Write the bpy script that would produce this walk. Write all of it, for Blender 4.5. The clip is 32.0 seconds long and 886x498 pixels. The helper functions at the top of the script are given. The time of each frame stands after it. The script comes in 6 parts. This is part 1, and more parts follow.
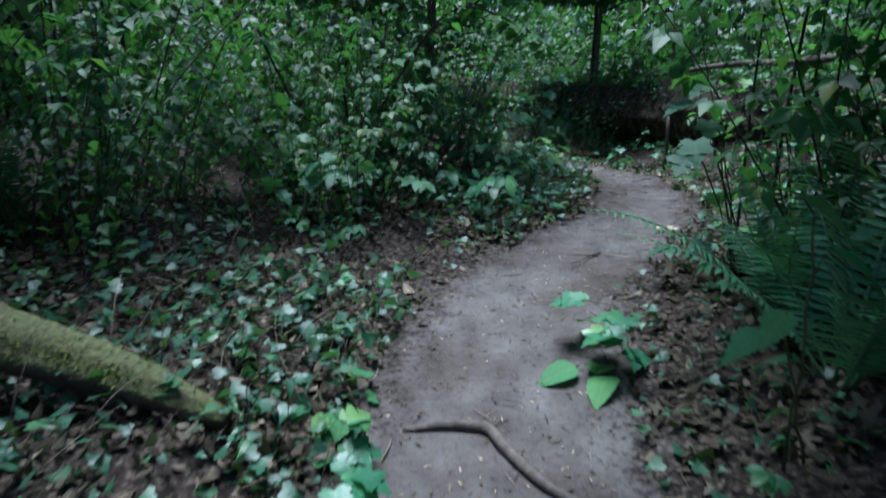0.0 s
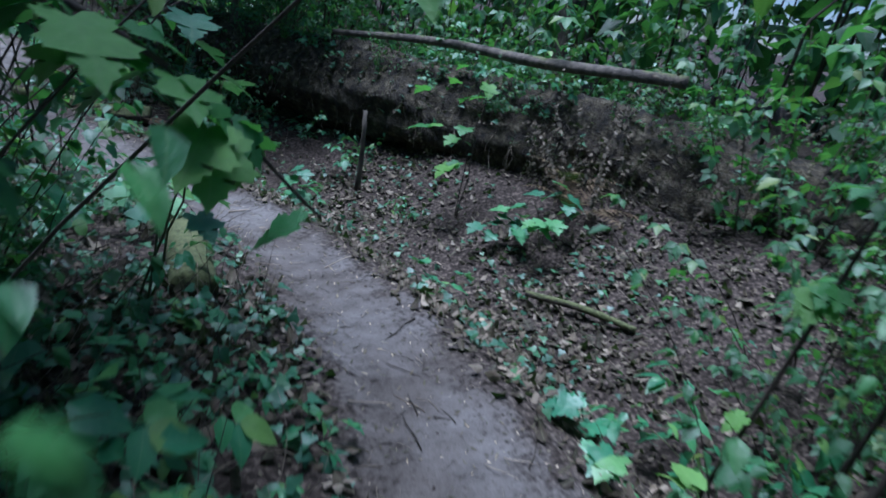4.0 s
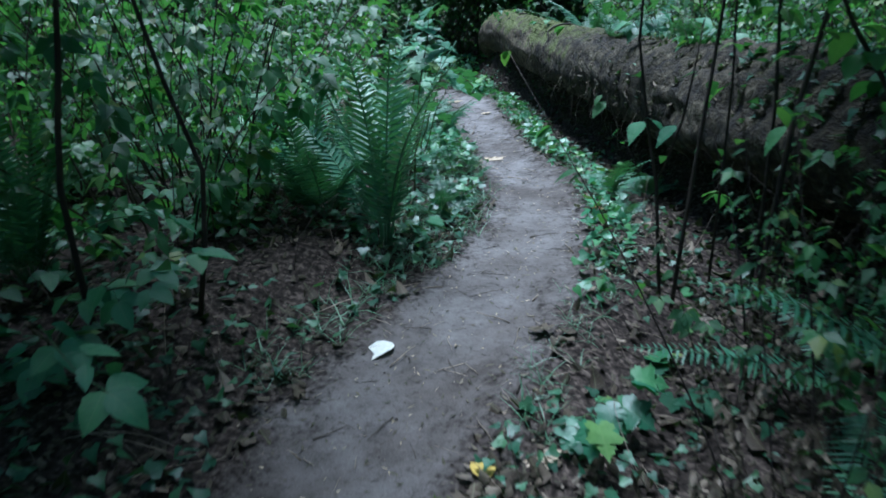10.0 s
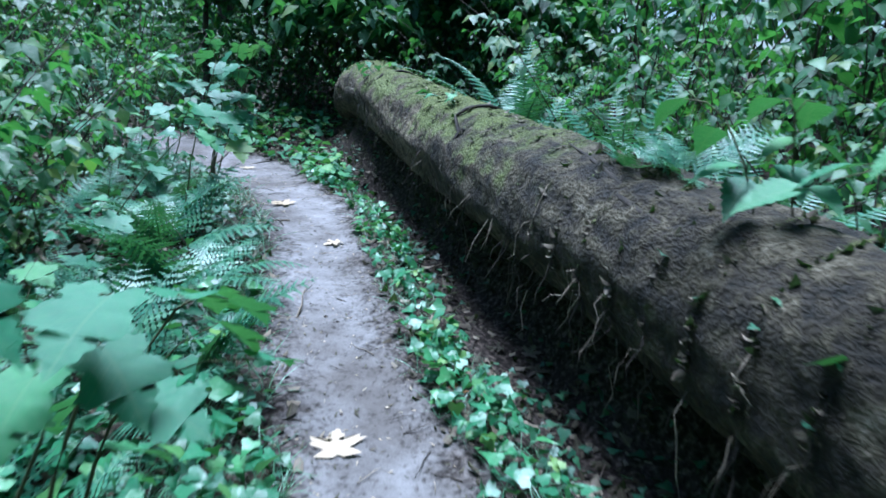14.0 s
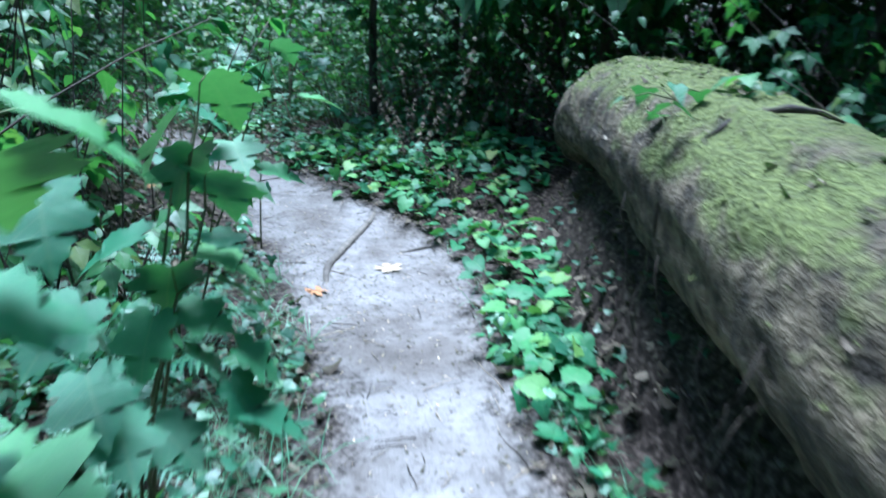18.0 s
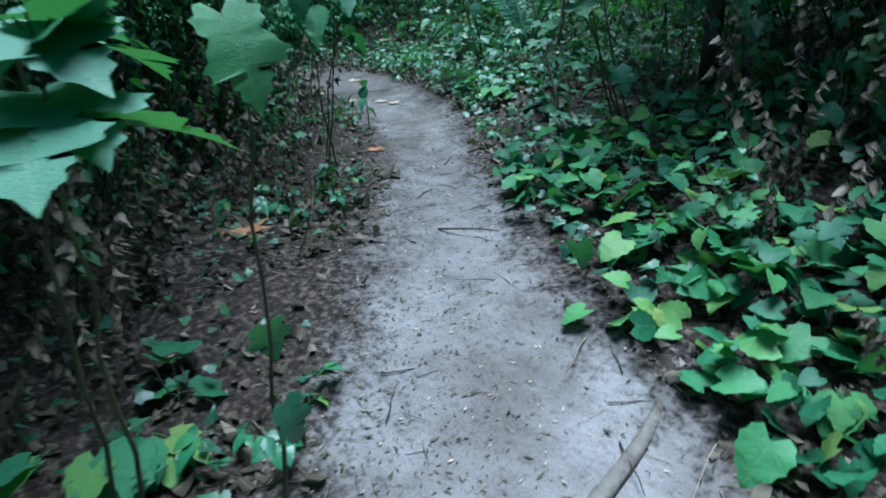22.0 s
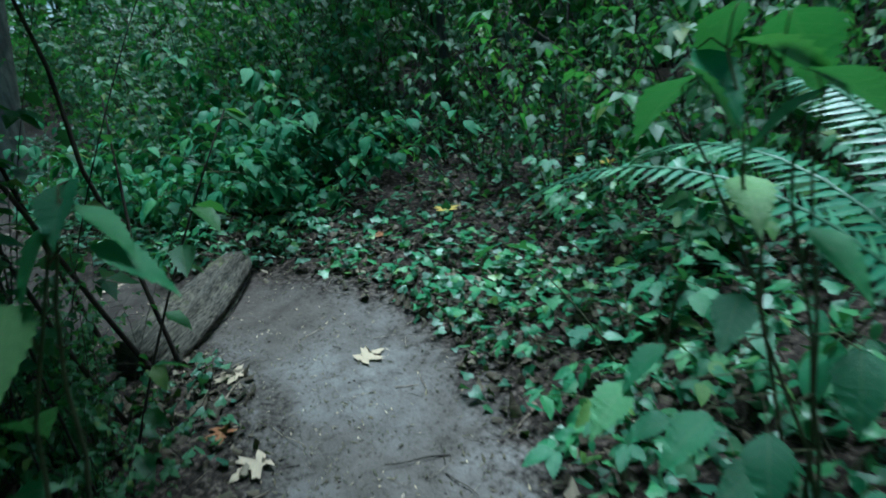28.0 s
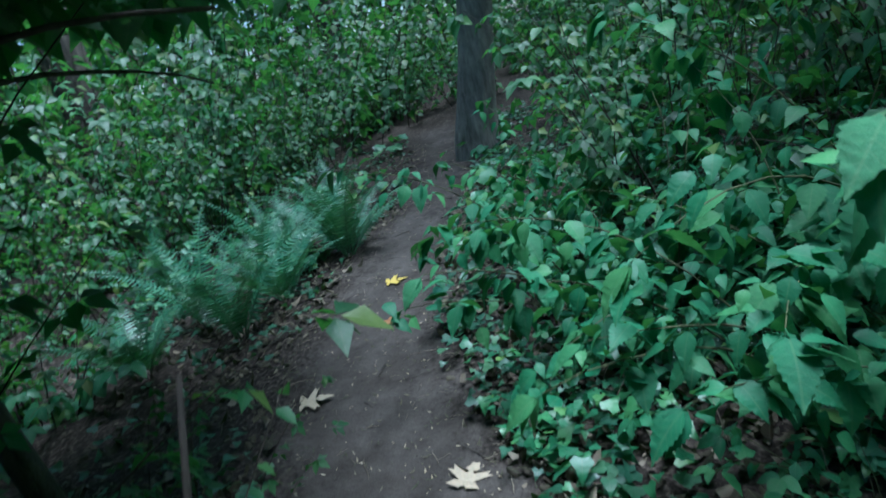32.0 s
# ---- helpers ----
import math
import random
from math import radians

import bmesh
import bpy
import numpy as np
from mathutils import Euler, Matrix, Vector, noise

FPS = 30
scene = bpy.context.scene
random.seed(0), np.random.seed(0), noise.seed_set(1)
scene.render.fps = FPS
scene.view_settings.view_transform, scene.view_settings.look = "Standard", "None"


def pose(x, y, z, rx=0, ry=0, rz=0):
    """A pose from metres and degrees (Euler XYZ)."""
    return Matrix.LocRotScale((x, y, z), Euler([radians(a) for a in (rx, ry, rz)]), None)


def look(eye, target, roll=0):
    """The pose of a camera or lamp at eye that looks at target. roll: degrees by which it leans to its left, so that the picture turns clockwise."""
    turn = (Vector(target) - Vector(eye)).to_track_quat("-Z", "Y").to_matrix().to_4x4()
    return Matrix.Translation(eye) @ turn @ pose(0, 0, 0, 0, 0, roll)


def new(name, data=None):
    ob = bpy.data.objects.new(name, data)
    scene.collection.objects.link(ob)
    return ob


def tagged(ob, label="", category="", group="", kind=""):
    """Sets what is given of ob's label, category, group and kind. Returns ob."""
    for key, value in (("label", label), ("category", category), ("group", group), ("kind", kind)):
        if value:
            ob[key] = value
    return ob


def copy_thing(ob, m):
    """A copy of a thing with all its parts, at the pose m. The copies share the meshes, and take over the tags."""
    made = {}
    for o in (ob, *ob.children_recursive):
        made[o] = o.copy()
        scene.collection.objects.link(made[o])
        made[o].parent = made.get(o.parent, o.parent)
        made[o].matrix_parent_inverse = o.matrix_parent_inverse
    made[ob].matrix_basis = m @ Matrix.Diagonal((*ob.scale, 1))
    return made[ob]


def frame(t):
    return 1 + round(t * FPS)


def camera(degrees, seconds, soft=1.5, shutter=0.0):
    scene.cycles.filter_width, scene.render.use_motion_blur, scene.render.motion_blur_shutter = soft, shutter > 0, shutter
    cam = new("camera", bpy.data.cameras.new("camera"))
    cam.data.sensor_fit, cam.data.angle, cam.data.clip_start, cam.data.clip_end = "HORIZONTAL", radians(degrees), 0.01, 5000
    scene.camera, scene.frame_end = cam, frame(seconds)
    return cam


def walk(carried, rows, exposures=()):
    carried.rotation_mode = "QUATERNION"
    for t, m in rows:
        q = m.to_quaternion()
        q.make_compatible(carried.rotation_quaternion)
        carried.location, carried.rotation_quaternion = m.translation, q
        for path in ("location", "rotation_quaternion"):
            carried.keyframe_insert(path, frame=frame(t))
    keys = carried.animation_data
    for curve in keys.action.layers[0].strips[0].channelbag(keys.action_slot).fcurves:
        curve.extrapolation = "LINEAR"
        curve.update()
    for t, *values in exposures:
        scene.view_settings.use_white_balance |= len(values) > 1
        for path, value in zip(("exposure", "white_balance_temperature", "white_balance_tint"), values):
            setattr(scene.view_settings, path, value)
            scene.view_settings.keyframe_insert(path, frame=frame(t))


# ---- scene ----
cam = camera(72.9, 32.0, soft=1.7, shutter=0.4)
PATH = [
    (0, (0.066, 0.054, 1.497), (0.099, 1.964, 0.906), -0.3),
    (0.5, (-0.026, 0.485, 1.502), (0.155, 2.417, 1.02), 2.4),
    (1, (-0.058, 0.921, 1.533), (0.356, 2.811, 1.027), 5.6),
    (1.5, (0.059, 1.362, 1.605), (0.47, 3.242, 1.058), 1.3),
    (2, (0.022, 1.657, 1.611), (0.536, 3.509, 1.056), 1.7),
    (2.5, (-0.056, 2.145, 1.683), (0.85, 3.806, 1.033), 4.8),
    (3, (0.151, 2.56, 1.736), (1.342, 4.037, 1.106), 7.3),
    (3.5, (0.338, 3.062, 1.827), (1.549, 4.48, 1.105), 11.0),
    (5.5, (1.441, 5.187, 1.91), (2.329, 6.758, 1.046), 10.4),
    (6, (1.682, 5.641, 1.899), (1.972, 7.426, 1.046), 2.0),
    (6.5, (1.831, 6.253, 1.787), (1.828, 8.135, 1.108), 2.0),
    (7, (1.929, 6.885, 1.681), (1.707, 8.789, 1.11), -0.2),
    (7.5, (2.013, 7.435, 1.615), (1.566, 9.264, 0.938), -3.4),
    (8, (1.874, 8.041, 1.482), (1.437, 9.875, 0.815), -4.1),
    (8.5, (1.804, 8.574, 1.457), (1.275, 10.413, 0.874), -5.2),
    (9, (1.714, 9.113, 1.478), (1.126, 10.941, 0.919), -6.7),
    (9.5, (1.467, 9.637, 1.418), (0.931, 11.442, 0.745), -4.3),
    (10, (1.259, 10.151, 1.393), (0.727, 11.939, 0.67), -5.0),
    (10.5, (1.092, 10.585, 1.447), (0.533, 12.36, 0.713), -6.5),
    (11, (0.845, 11.023, 1.405), (0.475, 12.841, 0.658), -5.4),
    (11.5, (0.718, 11.487, 1.456), (0.628, 13.354, 0.744), -4.8),
    (12, (0.691, 11.967, 1.443), (0.783, 13.794, 0.636), -5.7),
    (12.5, (0.612, 12.426, 1.398), (1.007, 14.264, 0.715), -1.3),
    (13, (0.594, 12.779, 1.439), (0.981, 14.625, 0.772), 1.9),
    (13.5, (0.661, 13.228, 1.499), (0.826, 15.099, 0.81), -1.0),
    (14, (0.638, 13.695, 1.469), (0.577, 15.599, 0.859), 2.8),
    (14.5, (0.573, 14.231, 1.545), (0.496, 16.082, 0.791), 0.5),
    (15, (0.631, 14.7, 1.553), (0.234, 16.556, 0.922), -2.7),
    (15.5, (0.492, 15.146, 1.466), (-0.143, 16.94, 0.852), -3.8),
    (17.5, (-0.148, 16.767, 1.537), (-0.701, 18.538, 0.792), 0.5),
    (18, (-0.241, 17.404, 1.563), (-0.958, 19.135, 0.863), -1.3),
    (18.5, (-0.48, 17.979, 1.585), (-1.418, 19.657, 1.032), 0.4),
    (19, (-0.786, 18.557, 1.663), (-1.824, 20.173, 1.104), 1.6),
    (19.5, (-0.983, 19.02, 1.69), (-2.108, 20.551, 1.067), -2.7),
    (20, (-1.175, 19.35, 1.636), (-2.341, 20.843, 0.994), -1.8),
    (20.5, (-1.386, 19.704, 1.594), (-2.527, 21.15, 0.815), -1.3),
    (21, (-1.458, 19.939, 1.574), (-2.709, 21.284, 0.782), -3.3),
    (21.5, (-1.534, 19.982, 1.579), (-3.021, 21.069, 0.799), -10.6),
    (22, (-1.716, 20.109, 1.397), (-3.168, 21.178, 0.533), -6.0),
    (22.5, (-1.918, 20.286, 1.402), (-3.328, 21.435, 0.571), -0.2),
    (23, (-1.983, 20.316, 1.475), (-3.469, 21.334, 0.607), -5.4),
    (23.5, (-2.085, 20.483, 1.521), (-3.573, 21.565, 0.736), -9.5),
    (24, (-2.459, 20.879, 1.497), (-3.971, 21.912, 0.692), -10.7),
    (24.5, (-2.761, 21.096, 1.731), (-4.327, 22.016, 0.893), -10.1),
    (25, (-3.26, 21.386, 1.775), (-4.797, 22.455, 1.072), -3.2),
    (25.5, (-3.694, 21.642, 1.922), (-5.218, 22.687, 1.157), -5.0),
    (27.5, (-5.094, 22.414, 1.729), (-6.653, 23.505, 1.114), -2.9),
    (28, (-5.418, 22.667, 1.704), (-7.022, 23.613, 0.976), -7.6),
    (28.5, (-5.841, 22.871, 1.649), (-7.566, 23.639, 0.988), -6.0),
    (29, (-6.138, 23.023, 1.667), (-7.926, 23.563, 0.953), -8.2),
    (29.5, (-6.442, 23.146, 1.677), (-8.264, 23.43, 0.904), -12.2),
    (30, (-6.91, 23.236, 1.646), (-8.78, 23.461, 0.972), -9.4),
    (30.5, (-7.21, 23.29, 1.658), (-9.11, 23.224, 1.039), -12.1),
    (31, (-7.402, 23.379, 1.732), (-9.246, 23.001, 1.056), -15.2),
    (31.5, (-7.737, 23.31, 1.703), (-9.532, 22.731, 1.038), -12.5),
    (32, (-7.971, 23.273, 1.779), (-9.788, 22.736, 1.139), -15.6),
]
EXPOSURES = [(0.0, 1.05, 5050, 9), (3.0, 1.0, 4850, 19), (6.0, 0.85, 4600, 7), (9.0, 0.9, 4850, 6), (12.0, 1.4, 4600, 14), (15.5, 1.6, 4650, 7), (19.0, 2.0, 4650, 6), (21.0, 1.42, 4650, 4), (22.5, 1.3, 4650, 2), (24.0, 1.2, 4650, 3), (25.0, 0.9, 4700, 3), (28.0, 1.05, 4700, -8), (29.0, 1.15, 4700, 4), (32.0, 1.4, 4700, 3)]
walk(cam, [(t, look(eye, target, roll)) for t, eye, target, roll in PATH], EXPOSURES)

# ---- light: soft daylight of a forest gap ----
world = bpy.data.worlds.new("sky")
scene.world = world
world.use_nodes = True
wn = world.node_tree
sky = wn.nodes.new("ShaderNodeTexSky")
sky.sky_type = "NISHITA"
sky.sun_disc = False
sky.sun_elevation = radians(76)
sky.sun_rotation = radians(200)
wn.nodes["Background"].inputs["Strength"].default_value = 0.05
wn.links.new(sky.outputs["Color"], wn.nodes["Background"].inputs["Color"])
sun = new("sun", bpy.data.lights.new("sun", "SUN"))
sun.data.energy = 4.0
sun.data.angle = radians(30)
sun.data.color = (1.0, 0.95, 0.86)
sun.matrix_world = look((0, 0, 30), (3, -7, 0))
# ---- materials ----
def nodes_of(name):
    m = bpy.data.materials.new(name)
    m.use_nodes = True
    nt = m.node_tree
    return m, nt, nt.nodes, nt.links, nt.nodes["Principled BSDF"]


def ramp(nd, stops):
    r = nd.new("ShaderNodeValToRGB")
    el = r.color_ramp.elements
    while len(el) < len(stops):
        el.new(0.5)
    for e, (p, c) in zip(el, stops):
        e.position, e.color = p, (*c, 1)
    return r


def noise_tex(nd, ln, vec, scale, detail=4, rough=0.6):
    n = nd.new("ShaderNodeTexNoise")
    n.inputs["Scale"].default_value, n.inputs["Detail"].default_value, n.inputs["Roughness"].default_value = scale, detail, rough
    ln.new(vec, n.inputs["Vector"])
    return n


def bump(nd, ln, height, strength, distance, into, after=None):
    b = nd.new("ShaderNodeBump")
    b.inputs["Strength"].default_value, b.inputs["Distance"].default_value = strength, distance
    ln.new(height, b.inputs["Height"])
    if after:
        ln.new(after, b.inputs["Normal"])
    if into:
        ln.new(b.outputs["Normal"], into)
    return b.outputs["Normal"]


def mathn(nd, ln, op, a, b=None, clamp=False):
    m = nd.new("ShaderNodeMath")
    m.operation, m.use_clamp = op, clamp
    for k, v in enumerate((a, b)):
        if v is None:
            continue
        if isinstance(v, (int, float)):
            m.inputs[k].default_value = v
        else:
            ln.new(v, m.inputs[k])
    return m.outputs[0]


def mixc(nd, ln, fac, a, b, mode="MIX"):
    m = nd.new("ShaderNodeMix")
    m.data_type, m.blend_type = "RGBA", mode
    for k, v in ((0, fac), (6, a), (7, b)):
        if isinstance(v, (int, float)):
            m.inputs[k].default_value = v
        elif isinstance(v, tuple):
            m.inputs[k].default_value = (*v, 1)
        else:
            ln.new(v, m.inputs[k])
    return m.outputs[2]


def leaf_mat(name, stops, gloss=0.35, through_light=0.22, vein=0.22, blotch=0.35):
    """Leaf blade: tint differs from leaf to leaf, pale veins by its own coordinates, blotches and gloss."""
    m, nt, nd, ln, p = nodes_of(name)
    geo, obi, uv = nd.new("ShaderNodeNewGeometry"), nd.new("ShaderNodeObjectInfo"), nd.new("ShaderNodeUVMap")
    tex = nd.new("ShaderNodeTexCoord")
    own = mathn(nd, ln, "FRACT", mathn(nd, ln, "ADD", geo.outputs["Random Per Island"], obi.outputs["Random"]))
    tint = ramp(nd, stops)
    ln.new(own, tint.inputs[0])
    sep = nd.new("ShaderNodeSeparateXYZ")
    ln.new(uv.outputs[0], sep.inputs[0])
    ax = mathn(nd, ln, "ABSOLUTE", sep.outputs[0])
    side = mathn(nd, ln, "SINE", mathn(nd, ln, "MULTIPLY", mathn(nd, ln, "SUBTRACT", sep.outputs[1], mathn(nd, ln, "MULTIPLY", ax, 0.8)), 44.0))
    side = mathn(nd, ln, "GREATER_THAN", side, 0.86)
    mid = mathn(nd, ln, "LESS_THAN", ax, 0.018)
    veins = mathn(nd, ln, "MULTIPLY", mathn(nd, ln, "MAXIMUM", mathn(nd, ln, "MULTIPLY", side, 0.5), mid), vein)
    n1 = noise_tex(nd, ln, tex.outputs["Object"], 55, 4)
    n2 = noise_tex(nd, ln, tex.outputs["Object"], 9, 3)
    spot = ramp(nd, [(0.35, (0.55, 0.6, 0.5)), (0.65, (1.15, 1.1, 1.1))])
    ln.new(n1.outputs[0], spot.inputs[0])
    col = mixc(nd, ln, blotch, tint.outputs[0], spot.outputs[0], "MULTIPLY")
    wide = ramp(nd, [(0.3, (0.7, 0.75, 0.8)), (0.7, (1.2, 1.15, 1.0))])
    ln.new(n2.outputs[0], wide.inputs[0])
    col = mixc(nd, ln, 0.5, col, wide.outputs[0], "MULTIPLY")
    pale = mixc(nd, ln, 0.45, col, (0.35, 0.42, 0.2))
    col = mixc(nd, ln, veins, col, pale)
    ln.new(col, p.inputs["Base Color"])
    ro = nd.new("ShaderNodeMapRange")
    ro.inputs[3].default_value, ro.inputs[4].default_value = gloss - 0.08, gloss + 0.18
    ln.new(n1.outputs[0], ro.inputs[0])
    ln.new(ro.outputs[0], p.inputs["Roughness"])
    p.inputs["Specular IOR Level"].default_value = 0.75 if gloss < 0.5 else 0.4
    hgt = mathn(nd, ln, "SUBTRACT", n1.outputs[0], mathn(nd, ln, "MULTIPLY", veins, 0.8))
    bump(nd, ln, hgt, 0.6, 0.004, p.inputs["Normal"])
    tr = nd.new("ShaderNodeBsdfTranslucent")
    lit = mixc(nd, ln, 0.6, col, (0.12, 0.34, 0.03))
    ln.new(lit, tr.inputs["Color"])
    mx = nd.new("ShaderNodeMixShader")
    mx.inputs[0].default_value = through_light
    ln.new(p.outputs[0], mx.inputs[1])
    ln.new(tr.outputs[0], mx.inputs[2])
    ln.new(mx.outputs[0], nd["Material Output"].inputs[0])
    return m


def bark_mat(name, dark, light, scale=14, moss=0.0, stretch=6.0, strength=0.8, patches=0.5, turf=((0.035, 0.042, 0.014), (0.125, 0.14, 0.05)), grain=False, edge=(0.3, 0.7), rot_shade=None):
    """Bark or dead wood: streaks along the piece, stains, and moss on what faces up."""
    m, nt, nd, ln, p = nodes_of(name)
    tex = nd.new("ShaderNodeTexCoord")
    mp = nd.new("ShaderNodeMapping")
    mp.inputs["Scale"].default_value = (stretch * 3, stretch * 0.3, 1) if grain else (stretch, stretch, 1)
    if grain:
        uvn = nd.new("ShaderNodeUVMap")
        ln.new(uvn.outputs[0], mp.inputs[0])
    else:
        ln.new(tex.outputs["Object"], mp.inputs[0])
    n1 = noise_tex(nd, ln, mp.outputs[0], scale / 4, 6, 0.65)
    n2 = noise_tex(nd, ln, tex.outputs["Object"], 5, 4)
    n3 = noise_tex(nd, ln, tex.outputs["Object"], 60, 3)
    c = ramp(nd, [(edge[0], dark), (edge[1], light)])
    ln.new(n1.outputs[0], c.inputs[0])
    st = ramp(nd, [(0.3, (0.55, 0.55, 0.55)), (0.7, (1.25, 1.2, 1.15))])
    ln.new(n2.outputs[0], st.inputs[0])
    col = mixc(nd, ln, 0.8, c.outputs[0], st.outputs[0], "MULTIPLY")
    n4 = noise_tex(nd, ln, tex.outputs["Object"], 1.1, 3)
    patch = ramp(nd, [(0.4, (0.5, 0.46, 0.42)), (0.62, (1.3, 1.3, 1.2))])
    ln.new(n4.outputs[0], patch.inputs[0])
    col = mixc(nd, ln, patches, col, patch.outputs[0], "MULTIPLY")
    if moss:
        g = nd.new("ShaderNodeNewGeometry")
        s = nd.new("ShaderNodeSeparateXYZ")
        ln.new(g.outputs["Normal"], s.inputs[0])
        up = mathn(nd, ln, "ADD", mathn(nd, ln, "MULTIPLY", s.outputs[2], 0.45), mathn(nd, ln, "MULTIPLY", n2.outputs[0], 1.3))
        mk = nd.new("ShaderNodeMapRange")
        mk.inputs[1].default_value, mk.inputs[2].default_value = 1.12 - moss, 1.3 - moss
        ln.new(up, mk.inputs[0])
        mc = ramp(nd, [(0.3, turf[0]), (0.7, turf[1])])
        ln.new(n3.outputs[0], mc.inputs[0])
        col = mixc(nd, ln, mk.outputs[0], col, mc.outputs[0])
    if rot_shade:
        # rot, and shade put into the colour, towards the butt: from the first y (dark) to the second (sound)
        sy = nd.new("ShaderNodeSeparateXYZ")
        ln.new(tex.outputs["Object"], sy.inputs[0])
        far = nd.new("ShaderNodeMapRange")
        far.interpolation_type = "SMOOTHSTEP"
        far.inputs[1].default_value, far.inputs[2].default_value = rot_shade
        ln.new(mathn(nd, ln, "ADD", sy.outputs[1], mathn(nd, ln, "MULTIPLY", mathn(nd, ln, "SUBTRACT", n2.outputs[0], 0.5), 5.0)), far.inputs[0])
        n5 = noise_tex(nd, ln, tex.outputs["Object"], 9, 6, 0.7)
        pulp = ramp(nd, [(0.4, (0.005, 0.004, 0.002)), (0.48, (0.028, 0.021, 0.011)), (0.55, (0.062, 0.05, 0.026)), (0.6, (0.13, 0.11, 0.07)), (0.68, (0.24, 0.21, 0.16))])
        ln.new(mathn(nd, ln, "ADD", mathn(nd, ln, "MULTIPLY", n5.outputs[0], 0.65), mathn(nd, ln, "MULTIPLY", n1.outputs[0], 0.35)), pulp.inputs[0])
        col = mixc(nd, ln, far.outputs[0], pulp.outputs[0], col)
    ln.new(col, p.inputs["Base Color"])
    p.inputs["Roughness"].default_value = 0.85
    h = mathn(nd, ln, "ADD", n1.outputs[0], mathn(nd, ln, "MULTIPLY", n3.outputs[0], 0.5))
    bump(nd, ln, h, strength, 0.05 if rot_shade else 0.02, p.inputs["Normal"])
    return m


def ground_mat():
    m, nt, nd, ln, p = nodes_of("soil")
    tex, att = nd.new("ShaderNodeTexCoord"), nd.new("ShaderNodeAttribute")
    att.attribute_name = "worn"
    pos = tex.outputs["Object"]
    big, mid, fine, grit = (noise_tex(nd, ln, pos, s, d) for s, d in ((1.7, 5), (7, 5), (38, 5), (160, 3)))
    humus = ramp(nd, [(0.36, (0.01, 0.0075, 0.006)), (0.52, (0.036, 0.028, 0.023)), (0.66, (0.12, 0.095, 0.078))])
    ln.new(fine.outputs[0], humus.inputs[0])
    dust = ramp(nd, [(0.3, (0.08, 0.074, 0.07)), (0.5, (0.145, 0.136, 0.131)), (0.72, (0.205, 0.196, 0.192))])
    ln.new(mathn(nd, ln, "ADD", mathn(nd, ln, "MULTIPLY", mid.outputs[0], 0.6), mathn(nd, ln, "MULTIPLY", grit.outputs[0], 0.4)), dust.inputs[0])
    stain = ramp(nd, [(0.38, (0.5, 0.46, 0.42)), (0.6, (1.1, 1.1, 1.1))])
    ln.new(big.outputs[0], stain.inputs[0])
    d2 = mixc(nd, ln, 0.75, dust.outputs[0], stain.outputs[0], "MULTIPLY")
    speck = ramp(nd, [(0.33, (0.35, 0.3, 0.27)), (0.45, (1, 1, 1))])
    ln.new(fine.outputs[0], speck.inputs[0])
    d2 = mixc(nd, ln, 0.5, d2, speck.outputs[0], "MULTIPLY")
    # brown dirt, with the shade of those stretches mixed into its colour
    att3 = nd.new("ShaderNodeAttribute")
    att3.attribute_name = "shaded_brown"
    brown = ramp(nd, [(0.35, (0.022, 0.017, 0.013)), (0.55, (0.055, 0.044, 0.037)), (0.72, (0.1, 0.084, 0.072))])
    ln.new(mathn(nd, ln, "ADD", mathn(nd, ln, "MULTIPLY", mid.outputs[0], 0.5), mathn(nd, ln, "MULTIPLY", grit.outputs[0], 0.5)), brown.inputs[0])
    d2 = mixc(nd, ln, att3.outputs["Fac"], d2, brown.outputs[0])
    att2 = nd.new("ShaderNodeAttribute")
    att2.attribute_name = "dry"
    d2 = mixc(nd, ln, att2.outputs["Fac"], d2, mixc(nd, ln, 1.0, d2, (1.25, 1.24, 1.26), "MULTIPLY"))
    f = mathn(nd, ln, "ADD", att.outputs["Fac"], mathn(nd, ln, "MULTIPLY", mathn(nd, ln, "SUBTRACT", mathn(nd, ln, "ADD", mid.outputs[0], fine.outputs[0]), 1.0), 1.1))
    mr = nd.new("ShaderNodeMapRange")
    mr.interpolation_type = "SMOOTHSTEP"
    mr.inputs[1].default_value, mr.inputs[2].default_value = 0.15, 0.85
    ln.new(f, mr.inputs[0])
    ln.new(mixc(nd, ln, mr.outputs[0], humus.outputs[0], d2), p.inputs["Base Color"])
    p.inputs["Roughness"].default_value = 0.95
    p.inputs["Specular IOR Level"].default_value = 0.2
    a = bump(nd, ln, mid.outputs[0], 0.5, 0.06, None)
    b = bump(nd, ln, fine.outputs[0], 0.5, 0.015, None, a)
    bump(nd, ln, grit.outputs[0], 0.4, 0.004, p.inputs["Normal"], b)
    return m


SOIL = ground_mat()
BRAMBLE = leaf_mat("bramble_leaf", [(0.0, (0.03, 0.14, 0.065)), (0.5, (0.05, 0.2, 0.09)), (0.9, (0.08, 0.25, 0.085)), (1.0, (0.16, 0.28, 0.06))])
LOBED = leaf_mat("lobed_leaf", [(0.0, (0.028, 0.13, 0.07)), (0.5, (0.055, 0.21, 0.105)), (0.9, (0.1, 0.28, 0.1)), (1.0, (0.19, 0.29, 0.07))], 0.36)
OVATE = leaf_mat("ovate_leaf", [(0.0, (0.025, 0.14, 0.065)), (0.6, (0.05, 0.2, 0.09)), (1.0, (0.085, 0.25, 0.085))], 0.5)
IVY = leaf_mat("ivy_leaf", [(0.0, (0.018, 0.075, 0.045)), (0.6, (0.034, 0.125, 0.07)), (1.0, (0.07, 0.18, 0.075))], 0.4)
